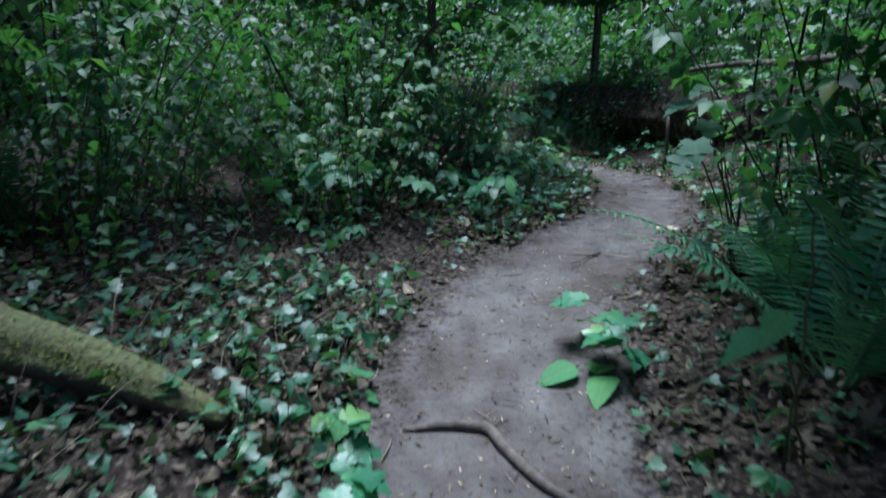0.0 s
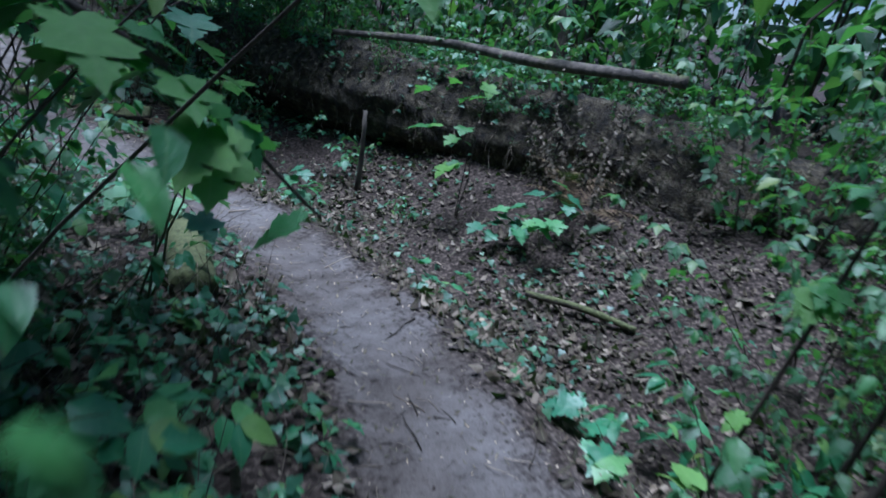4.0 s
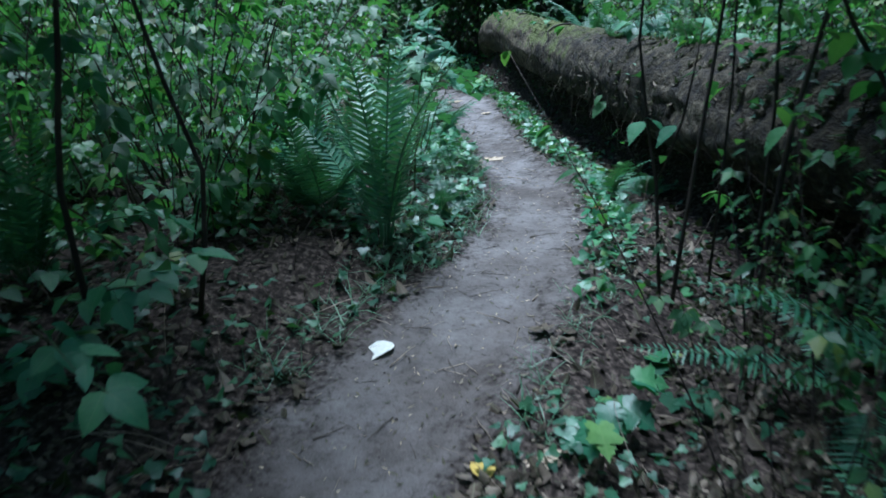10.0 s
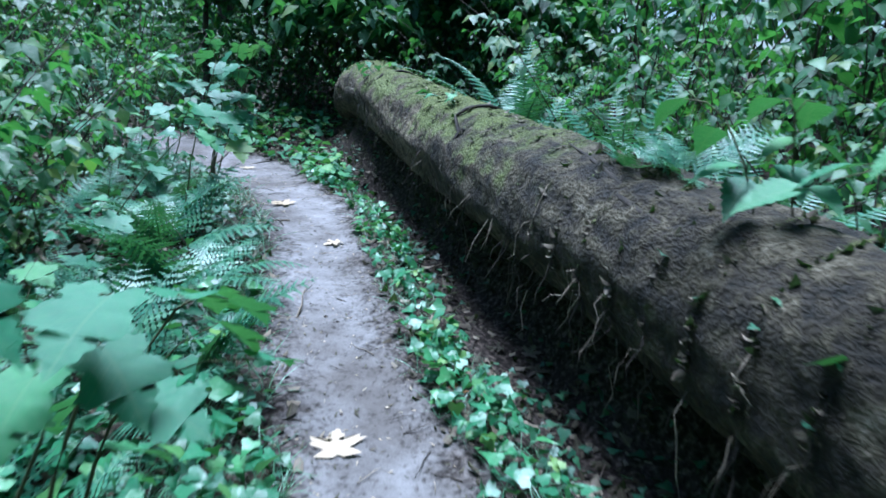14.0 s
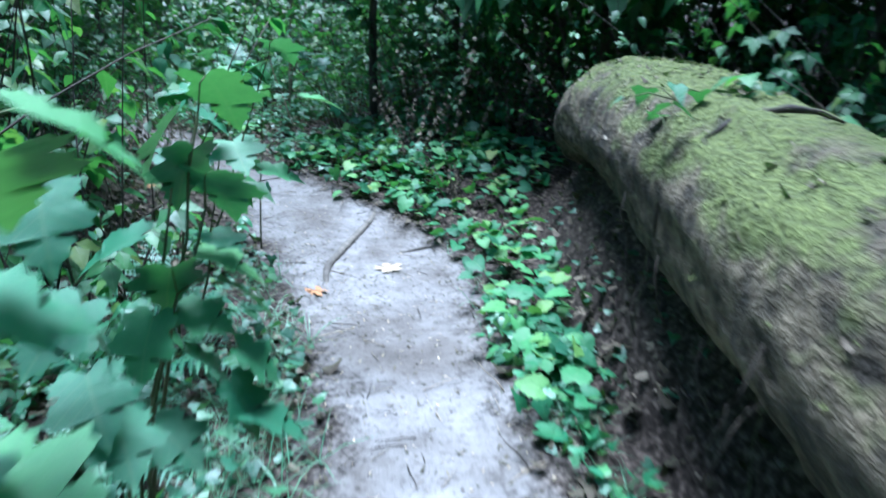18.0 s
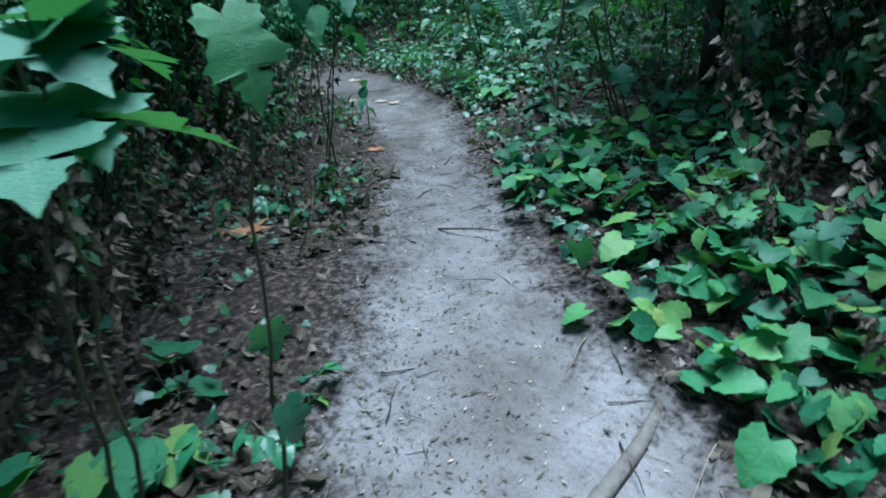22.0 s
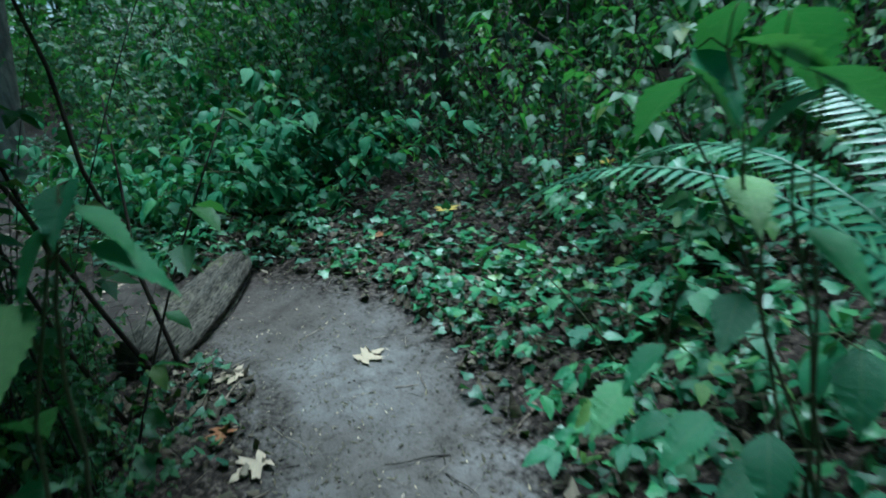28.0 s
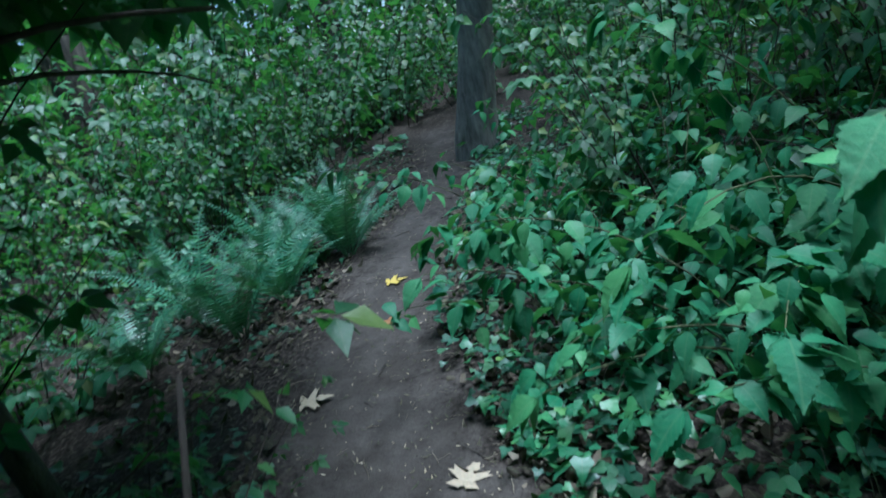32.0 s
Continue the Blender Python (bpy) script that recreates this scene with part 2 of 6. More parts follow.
ROUND = leaf_mat("heart_leaf", [(0.0, (0.018, 0.09, 0.045)), (0.4, (0.042, 0.17, 0.072)), (0.75, (0.08, 0.25, 0.08)), (0.95, (0.15, 0.29, 0.07)), (1.0, (0.2, 0.26, 0.07))], 0.52)
FERN = leaf_mat("fern_green", [(0.0, (0.025, 0.125, 0.075)), (0.6, (0.045, 0.18, 0.11)), (1.0, (0.09, 0.25, 0.13))], 0.36, 0.18, 0.3)
THICKET = leaf_mat("thicket_leaf", [(0.0, (0.02, 0.085, 0.03)), (0.5, (0.036, 0.14, 0.052)), (0.85, (0.06, 0.2, 0.055)), (1.0, (0.16, 0.22, 0.04))], 0.45, 0.42)
DEADLEAF = leaf_mat("dead_leaf", [(0.0, (0.024, 0.016, 0.011)), (0.45, (0.055, 0.039, 0.028)), (0.8, (0.11, 0.083, 0.063)), (1.0, (0.27, 0.22, 0.175))], 0.7, 0.08, 0.4)
# fresh leaf green, made brighter and yellower to carry light from behind
MAPLE_BACKLIT = leaf_mat("maple_backlit", [(0.0, (0.035, 0.16, 0.05)), (0.5, (0.07, 0.25, 0.055)), (1.0, (0.15, 0.33, 0.06))], 0.4, 0.42)
BROWNFERN = leaf_mat("withered_fern", [(0.0, (0.06, 0.035, 0.02)), (0.6, (0.12, 0.07, 0.04)), (1.0, (0.2, 0.13, 0.08))], 0.7, 0.12)
PALELEAF = leaf_mat("pale_fallen_leaf", [(0.0, (0.42, 0.32, 0.22)), (1.0, (0.54, 0.44, 0.34))], 0.6, 0.1, 0.4, 0.2)
WHITELEAF = leaf_mat("bleached_leaf", [(0.0, (0.68, 0.68, 0.62)), (1.0, (0.78, 0.78, 0.73))], 0.6, 0.1, 0.3, 0.1)
YELLOWLEAF = leaf_mat("yellow_fallen_leaf", [(0.0, (0.6, 0.4, 0.05)), (1.0, (0.7, 0.52, 0.12))], 0.5, 0.15, 0.4, 0.2)
ORANGELEAF = leaf_mat("orange_fallen_leaf", [(0.0, (0.3, 0.12, 0.05)), (1.0, (0.45, 0.22, 0.1))], 0.6, 0.1, 0.4, 0.25)
STEM = bark_mat("green_stem", (0.04, 0.055, 0.02), (0.12, 0.13, 0.06), 20, 0, 4, 0.3)
TWIG = bark_mat("dark_twig", (0.018, 0.014, 0.011), (0.07, 0.055, 0.043), 20, 0, 4, 0.4)
PALETWIG = bark_mat("dry_twig", (0.16, 0.13, 0.1), (0.36, 0.31, 0.25), 20, 0, 4, 0.4)
BARK = bark_mat("trunk_bark", (0.035, 0.03, 0.026), (0.16, 0.14, 0.12), 16, 0.12, 5)
GREYBARK = bark_mat("grey_bark", (0.08, 0.076, 0.072), (0.3, 0.29, 0.28), 16, 0.05, 5)
MOSSWOOD = bark_mat("mossy_wood", (0.02, 0.016, 0.012), (0.09, 0.07, 0.05), 14, 0.5, 4)
# last pair darkens the near end: rotten wood plus shade held in the colour
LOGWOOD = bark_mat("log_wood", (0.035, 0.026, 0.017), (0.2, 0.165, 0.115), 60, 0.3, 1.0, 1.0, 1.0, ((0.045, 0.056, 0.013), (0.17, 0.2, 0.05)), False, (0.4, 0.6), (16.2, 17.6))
GREYWOOD = bark_mat("weathered_wood", (0.014, 0.012, 0.01), (0.22, 0.2, 0.17), 30, 0.02, 7.0, 1.0, 0.9, grain=True, edge=(0.38, 0.64))
ROOTWOOD = bark_mat("root_bark", (0.07, 0.06, 0.053), (0.19, 0.172, 0.158), 20, 0, 4, 0.5)
ROTWOOD = bark_mat("rotten_wood", (0.012, 0.009, 0.007), (0.055, 0.042, 0.032), 12, 0.05, 3)
MOSS = leaf_mat("moss", [(0.0, (0.06, 0.08, 0.02)), (0.6, (0.12, 0.15, 0.035)), (1.0, (0.2, 0.21, 0.06))], 0.8, 0.1, 0.0)
# ---- the trail: centre line x, y, z, half width ----
TRAIL = [
    (0.1, -6.0, 0.0, 0.5), (0.05, -2.0, 0.05, 0.5), (0.1, 0.3, 0.13, 0.5), (0.25, 1.75, 0.24, 0.52), (0.4, 2.45, 0.31, 0.48),
    (0.6, 3.05, 0.36, 0.46), (1.05, 3.6, 0.41, 0.42), (1.5, 4.2, 0.46, 0.36), (1.75, 4.85, 0.48, 0.33), (1.88, 5.6, 0.46, 0.3),
    (1.95, 6.5, 0.36, 0.28), (1.93, 7.3, 0.26, 0.28), (1.75, 8.2, 0.17, 0.34), (1.5, 9.0, 0.11, 0.38), (1.1, 10.0, 0.07, 0.36),
    (0.65, 10.95, 0.06, 0.36), (0.48, 11.5, 0.07, 0.38), (0.55, 12.2, 0.08, 0.42), (0.72, 12.86, 0.1, 0.38), (0.8, 13.8, 0.13, 0.32),
    (0.68, 14.6, 0.15, 0.31), (0.46, 15.25, 0.15, 0.28), (0.19, 15.9, 0.17, 0.25), (-0.12, 16.8, 0.21, 0.28), (-0.4, 17.75, 0.25, 0.3),
    (-0.68, 18.4, 0.26, 0.34), (-0.95, 18.95, 0.25, 0.36), (-1.3, 19.5, 0.22, 0.4), (-1.85, 20.25, 0.16, 0.55), (-2.35, 20.75, 0.18, 0.6),
    (-2.95, 21.1, 0.26, 0.4), (-3.45, 21.42, 0.31, 0.36), (-4.05, 21.85, 0.31, 0.28), (-4.95, 22.42, 0.3, 0.3), (-5.65, 22.83, 0.29, 0.34),
    (-6.35, 23.13, 0.29, 0.38), (-6.95, 23.27, 0.3, 0.4), (-7.5, 23.4, 0.31, 0.43), (-8.0, 23.42, 0.32, 0.43), (-8.42, 23.28, 0.33, 0.4),
    (-8.85, 22.92, 0.34, 0.4), (-9.35, 22.5, 0.34, 0.42), (-9.9, 22.2, 0.34, 0.42), (-10.5, 21.97, 0.34, 0.42), (-11.3, 21.8, 0.34, 0.38),
    (-12.2, 21.7, 0.36, 0.32), (-13.9, 21.68, 0.4, 0.28), (-16.5, 21.2, 0.6, 0.3),
]
# rise of the ground beside the trail: by distance walked, at 0.7 m and 3 m to the left, and to the right
SIDES = [(0, 0.12, 0.5, 0.2, 0.7), (9, 0.12, 0.45, 0.1, 0.5), (11.5, 0.08, 0.4, -0.32, 0.2), (14, 0.1, 0.4, -0.32, 0.5),
         (17, 0.14, 0.45, -0.16, 0.1), (19.3, 0.26, 0.5, -0.2, 0.05), (22, 0.1, 0.35, -0.2, 0.05), (26, 0.08, 0.3, -0.1, 0.1), (28.5, 0.06, 0.3, 0.1, 0.4),
         (33, 0.06, 0.2, 0.12, 0.4), (38, -0.05, -0.1, 0.1, 0.45), (41, -0.02, 0.1, 0.12, 0.5), (50, 0.1, 0.4, 0.15, 0.5)]


def smooth_line(rows, step):
    """Catmull-Rom through the rows, resampled about every step metres."""
    a = np.array(rows, float)
    a = np.vstack([2 * a[0] - a[1], a, 2 * a[-1] - a[-2]])
    out = []
    for p0, p1, p2, p3 in zip(a, a[1:], a[2:], a[3:]):
        n = max(2, int(np.linalg.norm((p2 - p1)[:2]) / step))
        for t in np.arange(n) / n:
            out.append(0.5 * (2 * p1 + (p2 - p0) * t + (2 * p0 - 5 * p1 + 4 * p2 - p3) * t**2 + (3 * p1 - p0 - 3 * p2 + p3) * t**3))
    out.append(a[-2])
    return np.array(out)


LINE = smooth_line(TRAIL, 0.12)
ALONG = np.r_[0, np.cumsum(np.hypot(*np.diff(LINE[:, :2], axis=0).T))]
TANG = np.gradient(LINE[:, :2], axis=0)
TANG /= np.linalg.norm(TANG, axis=1)[:, None]
SIDE_A = np.array(SIDES)


# the soil bank on which the big fallen trunk lies: x, y, top of the bank
BED = smooth_line([(3.55, 11.4, 0.3), (2.27, 14.68, 0.4), (1.36, 16.73, 0.52), (0.32, 19.05, 0.71), (-0.16, 20.0, 0.8), (-0.6, 21.2, 0.76), (-0.85, 21.8, 0.6)], 0.15)


def lumps(x, y):
    """Low, uneven ground."""
    return (0.035 * np.sin(2.1 * x + 1.3 * np.sin(1.7 * y)) * np.cos(1.9 * y + 0.8 * np.sin(2.3 * x))
            + 0.018 * np.sin(5.3 * x + 2.0 * np.sin(3.1 * y) + 1) * np.sin(4.7 * y + 1.7 * np.sin(4.1 * x))
            + 0.008 * np.sin(13.1 * x + 3 * np.sin(7 * y)) * np.sin(11.7 * y + 2 * np.sin(9 * x)))


def terrain(x, y):
    """Height, distance to the right of the trail's middle, distance walked, half width, for arrays of places."""
    x, y = np.atleast_1d(np.asarray(x, float)), np.atleast_1d(np.asarray(y, float))
    z, d, s, h = (np.empty(len(x)) for _ in range(4))
    for k in range(0, len(x), 4000):
        px, py = x[k:k + 4000], y[k:k + 4000]
        dx, dy = px[:, None] - LINE[None, :, 0], py[:, None] - LINE[None, :, 1]
        d2 = dx * dx + dy * dy
        i = d2.argmin(1)
        r = np.arange(len(i))
        dist = np.sqrt(d2[r, i])
        right = dx[r, i] * TANG[i, 1] - dy[r, i] * TANG[i, 0]
        w = np.exp(-(d2 - d2[r, i][:, None]) / (0.15 + 0.5 * dist[:, None] ** 2))
        w /= w.sum(1)[:, None]
        zt, st, ht = w @ LINE[:, 2], w @ ALONG, w @ LINE[:, 3]
        out = np.maximum(dist - ht, 0)
        near_l, far_l, near_r, far_r = (np.interp(st, SIDE_A[:, 0], SIDE_A[:, c]) for c in (1, 2, 3, 4))
        blend = 1 / (1 + np.exp(-np.clip(right / (0.15 + 0.15 * dist), -30, 30)))
        near, far = near_l * (1 - blend) + near_r * blend, far_l * (1 - blend) + far_r * blend
        e1 = np.clip(out / 0.7, 0, 1)
        e1 = e1 * e1 * (3 - 2 * e1)
        e2 = np.clip((out - 0.5) / 2.6, 0, 1)
        rise = near * e1 + (far - near) * e2 * e2 * (3 - 2 * e2) + 0.05 * np.clip(out - 3, 0, 15)
        inside = np.clip(1 - dist / np.maximum(ht, 0.1), 0, 1)
        z[k:k + 4000] = zt + rise - 0.03 * np.minimum(inside * 2, 1) + lumps(px, py) * (0.35 + np.clip(out, 0, 0.8) * 1.3)
        bx, by = px[:, None] - BED[None, :, 0], py[:, None] - BED[None, :, 1]
        b2 = bx * bx + by * by
        bi = b2.argmin(1)
        top = BED[bi, 2] - 1.5 * np.maximum(np.sqrt(b2[r, bi]) - 0.1, 0) + 1.5 * lumps(2 * px, 2 * py)
        z[k:k + 4000] = np.maximum(z[k:k + 4000], top)
        d[k:k + 4000], s[k:k + 4000], h[k:k + 4000] = np.where(right < 0, -dist, dist), st, ht
    return z, d, s, h


def height(x, y):
    return float(terrain(x, y)[0][0])


def beside(s, d):
    """The place s metres along the trail, d metres to its right."""
    x, y = np.interp(s, ALONG, LINE[:, 0]), np.interp(s, ALONG, LINE[:, 1])
    tx, ty = np.interp(s, ALONG, TANG[:, 0]), np.interp(s, ALONG, TANG[:, 1])
    return x + d * ty, y - d * tx


# ---- mesh helpers ----
def mesh_of(name, v, f, uv=None, smooth=True, mat=None):
    """A mesh of triangles from arrays; uv: one pair a vertex."""
    v, f = np.asarray(v, np.float32).reshape(-1, 3), np.asarray(f, np.int32).reshape(-1, 3)
    me = bpy.data.meshes.new(name)
    me.vertices.add(len(v))
    me.vertices.foreach_set("co", v.ravel())
    me.loops.add(f.size)
    me.loops.foreach_set("vertex_index", f.ravel())
    me.polygons.add(len(f))
    me.polygons.foreach_set("loop_start", np.arange(0, f.size, 3, dtype=np.int32))
    if uv is not None:
        lay = me.uv_layers.new(name="UVMap")
        lay.data.foreach_set("uv", np.asarray(uv, np.float32)[f.ravel()].ravel())
    me.update(calc_edges=True)
    me.polygons.foreach_set("use_smooth", np.full(len(f), smooth))
    if mat:
        me.materials.append(mat)
    return me


def joined(pieces):
    """Several (v, f, uv) as one."""
    vs, fs, us, n = [], [], [], 0
    for v, f, u in pieces:
        vs.append(v), fs.append(f + n), us.append(u)
        n += len(v)
    return np.vstack(vs), np.vstack(fs), np.vstack(us)


def turned(yaw, pitch, roll):
    """Turn matrices from arrays of radians: roll about y, then pitch about x, then yaw about z."""
    yaw, pitch, roll = (np.atleast_1d(np.asarray(a, float)) for a in (yaw, pitch, roll))
    cz, sz, cx, sx, cy, sy = np.cos(yaw), np.sin(yaw), np.cos(pitch), np.sin(pitch), np.cos(roll), np.sin(roll)
    o, l = np.zeros_like(cz), np.ones_like(cz)
    rz = np.stack([cz, -sz, o, sz, cz, o, o, o, l], 1).reshape(-1, 3, 3)
    rx = np.stack([l + 0 * cx, o, o, o, cx, -sx, o, sx, cx], 1).reshape(-1, 3, 3)
    ry = np.stack([cy, o, sy, o, l, o, -sy, o, cy], 1).reshape(-1, 3, 3)
    return rz @ rx @ ry


def scattered(template, place, yaw, pitch, roll, size):
    """Many turned copies of a (v, f, uv) piece as one."""
    v, f, u = template
    n = len(place)
    r = turned(np.broadcast_to(yaw, n), np.broadcast_to(pitch, n), np.broadcast_to(roll, n))
    allv = np.einsum("nij,vj->nvi", r, v) * np.broadcast_to(size, n)[:, None, None] + np.asarray(place)[:, None, :]
    allf = f[None] + (np.arange(n) * len(v))[:, None, None]
    return allv.reshape(-1, 3), allf.reshape(-1, 3), np.tile(u, (n, 1))


def blade(stations, cup=0.15, droop=0.25, wave=0.0, seed=0):
    """A leaf blade along +y: stations of (y on the midrib, x and y of the edge). Folded at the midrib, drooping to its tip."""
    rnd = np.random.RandomState(seed)
    v, u = [], []
    for ym, xe, ye in stations:
        zm = -droop * ym * ym
        v.append((0, ym, zm)), u.append((0, ym))
        for sgn in (-1, 1):
            ze = -droop * ye * ye + cup * xe + wave * rnd.uniform(-1, 1)
            v.append((sgn * xe, ye, ze)), u.append((sgn * xe, ye))
    f = []
    for k in range(len(stations) - 1):
        m0, l0, r0, m1, l1, r1 = 3 * k, 3 * k + 1, 3 * k + 2, 3 * k + 3, 3 * k + 4, 3 * k + 5
        f += [(m0, m1, l0), (m1, l1, l0), (m0, r0, m1), (m1, r0, r1)]
    v, f, u = np.array(v, float), np.array(f), np.array(u, float)
    a = np.linalg.norm(np.cross(v[f[:, 1]] - v[f[:, 0]], v[f[:, 2]] - v[f[:, 0]]), axis=1)
    return v, f[a > 1e-9], u


def tube(points, radii, sides=5):
    """A tapered stem through points, closed at its tip."""
    p, r = np.array(points, float), np.broadcast_to(radii, len(points)).astype(float)
    t = np.gradient(p, axis=0)
    t /= np.linalg.norm(t, axis=1)[:, None] + 1e-9
    ref = np.where(np.abs(t[:, 2:3]) > 0.9, [[1.0, 0, 0]], [[0, 0, 1.0]])
    a = np.cross(t, ref)
    a /= np.linalg.norm(a, axis=1)[:, None] + 1e-9
    b = np.cross(t, a)
    ang = np.arange(sides) * 2 * np.pi / sides
    ring = p[:, None] + r[:, None, None] * (a[:, None] * np.cos(ang)[None, :, None] + b[:, None] * np.sin(ang)[None, :, None])
    v = np.vstack([ring.reshape(-1, 3), p[:1], p[-1:]])
    f, n = [], len(p)
    for k in range(n - 1):
        for j in range(sides):
            q0, q1, q2, q3 = k * sides + j, k * sides + (j + 1) % sides, (k + 1) * sides + (j + 1) % sides, (k + 1) * sides + j
            f += [(q0, q1, q2), (q0, q2, q3)]
    for j in range(sides):
        f += [(n * sides, (j + 1) % sides, j), (n * sides + 1, (n - 1) * sides + j, (n - 1) * sides + (j + 1) % sides)]
    run = np.r_[0, np.cumsum(np.linalg.norm(np.diff(p, axis=0), axis=1))]
    u = np.stack([np.tile(np.abs(ang - np.pi) * float(r.mean()), n), np.repeat(run, sides)], 1)
    return v, np.array(f), np.vstack([u, [[0, 0], [0, run[-1]]]])


def arc(start, yaw, length, rise, bend, n=7, wobble=0.0, rnd=random):
    """Points of a stem that leaves at rise degrees and bends over by bend degrees."""
    p, pts, e, y = Vector(start), [tuple(start)], radians(rise), yaw
    for k in range(n):
        e -= radians(bend) / n
        y += rnd.uniform(-wobble, wobble)
        p = p + Vector((math.cos(y) * math.cos(e), math.sin(y) * math.cos(e), math.sin(e))) * (length / n)
        pts.append(tuple(p))
    return pts


def part(name, me, parent, label="", m=None):
    """One mesh object under a thing or a part."""
    ob = new(name, me)
    ob.parent = parent
    if m is not None:
        ob.matrix_basis = m
    if label:
        ob["label"] = label
    return ob


def thing(name, label, category, group="", kind="", data=None):
    return tagged(new(name, data), label, category, group, kind)


class Kind:
    """A built plant and its copies: the first place takes the original."""

    def __init__(self, ob):
        self.ob, self.used = ob, False

    def put(self, x, y, yaw=0.0, size=1.0, lean=(0.0, 0.0), z=None, sink=0.02):
        zz = height(x, y) - sink if z is None else z
        m = Matrix.Translation((x, y, zz)) @ Euler((lean[0], lean[1], yaw)).to_matrix().to_4x4() @ Matrix.Scale(size, 4)
        if not self.used:
            self.ob.matrix_basis, self.used = m, True
            return self.ob
        keep = self.ob.scale.copy()
        self.ob.scale = (1, 1, 1)
        c = copy_thing(self.ob, m)
        self.ob.scale = keep
        return c


# ---- leaf shapes ----
OVAL_LO = blade([(0, 0.02, 0), (0.35, 0.3, 0.3), (0.7, 0.22, 0.68), (1, 0.0, 1)], 0.25, 0.3)
OVAL = blade([(0, 0.03, -0.03), (0.12, 0.24, 0.1), (0.3, 0.34, 0.27), (0.36, 0.31, 0.38), (0.5, 0.31, 0.5), (0.57, 0.26, 0.62), (0.72, 0.2, 0.74), (0.78, 0.14, 0.82), (0.9, 0.06, 0.92), (1, 0.0, 1)], 0.22, 0.3, 0.012, 1)
def toothed(shape, teeth, depth, cup, droop, wave, seed):
    """A blade with a saw edge: shape is rows of (y, half width)."""
    ys, ws = zip(*shape)
    rows = [(0, ws[0] + 0.01, -0.02)]
    for k in range(teeth):
        y0, y1 = (k + 0.15) / teeth, (k + 0.75) / teeth
        w0, w1 = np.interp([y0, y1], ys, ws)
        rows += [(y0, w0 * (1 - depth), y0), (y1, w1 * (1 + depth * 0.5), y1 + 0.02)]
    return blade(rows + [(1, 0.0, 1.02)], cup, droop, wave, seed)


SAW = toothed([(0, 0.06), (0.12, 0.24), (0.3, 0.34), (0.5, 0.3), (0.75, 0.16), (1, 0.0)], 9, 0.1, 0.22, 0.32, 0.01, 8)
PALM = blade([(0, 0.16, -0.14), (0.02, 0.3, -0.12), (0.03, 0.34, -0.02), (0.05, 0.47, 0.02), (0.08, 0.42, 0.09), (0.12, 0.44, 0.16), (0.2, 0.33, 0.22), (0.28, 0.46, 0.34), (0.32, 0.48, 0.42), (0.36, 0.6, 0.5), (0.42, 0.5, 0.53),
              (0.47, 0.5, 0.6), (0.52, 0.38, 0.6), (0.57, 0.27, 0.58), (0.64, 0.3, 0.7), (0.7, 0.21, 0.73), (0.78, 0.22, 0.82), (0.86, 0.11, 0.86), (1.0, 0.0, 1.02)], 0.16, 0.28, 0.015, 2)
MAPLE = blade([(0, 0.12, -0.1), (0.02, 0.5, -0.05), (0.1, 0.3, 0.1), (0.18, 0.2, 0.17), (0.3, 0.68, 0.46), (0.36, 0.5, 0.48), (0.44, 0.54, 0.62), (0.48, 0.16, 0.44), (0.6, 0.22, 0.68), (0.72, 0.14, 0.72), (0.85, 0.13, 0.86), (1.0, 0.0, 1.05)], 0.1, 0.12, 0.05, 3)
IVYLEAF = blade([(0, 0.28, -0.12), (0.18, 0.46, 0.14), (0.42, 0.24, 0.42), (1.0, 0.0, 1.0)], 0.12, 0.2, 0.01, 4)
HEART = blade([(0, 0.24, -0.24), (0.06, 0.42, -0.1), (0.12, 0.44, 0.02), (0.2, 0.53, 0.16), (0.3, 0.47, 0.28), (0.4, 0.48, 0.42), (0.52, 0.38, 0.52), (0.62, 0.35, 0.66), (0.75, 0.22, 0.74), (0.85, 0.16, 0.86), (1.0, 0.0, 0.98)], 0.2, 0.28, 0.03, 5)
DIAMOND = blade([(0, 0.0, 0), (0.45, 0.32, 0.4), (1, 0.0, 1)], 0.25, 0.3)
FLAKE_LO = blade([(0.0, 0.3, 0.12), (0.9, 0.26, 0.8)], -0.5, -0.35, 0.08, 9)
FLAKE = blade([(0, 0.12, 0), (0.5, 0.36, 0.4), (1, 0.05, 0.95)], -0.5, -0.35, 0.08, 7)
CURLED = blade([(0, 0.1, 0), (0.25, 0.34, 0.2), (0.55, 0.26, 0.6), (1, 0.04, 0.95)], -0.55, -0.35, 0.08, 6)


def trifoliate(leaflet):
    """Three leaflets on one stalk, along +y."""
    v, f, u = leaflet
    bits = []
    for yaw, size, at, roll in ((0, 0.62, (0, 0.42, 0.0), 0), (1.15, 0.52, (-0.03, 0.36, 0), 0.15), (-1.15, 0.52, (0.03, 0.36, 0), -0.15)):
        bits.append(scattered(leaflet, [at], yaw, -0.1, roll, size))
    st = tube([(0, 0, 0.0), (0, 0.2, 0.02), (0, 0.45, 0)], [0.012, 0.009, 0.006], 3)
    return joined(bits + [st])


def stalked(leaf, stalk=0.4):
    v, f, u = leaf
    st = tube([(0, 0, 0), (0, stalk * 0.6, 0.02), (0, stalk, 0)], [0.012, 0.01, 0.008], 3)
    return joined([(v + np.array([0, stalk, 0]), f, u), st])


TRI = trifoliate(OVAL)
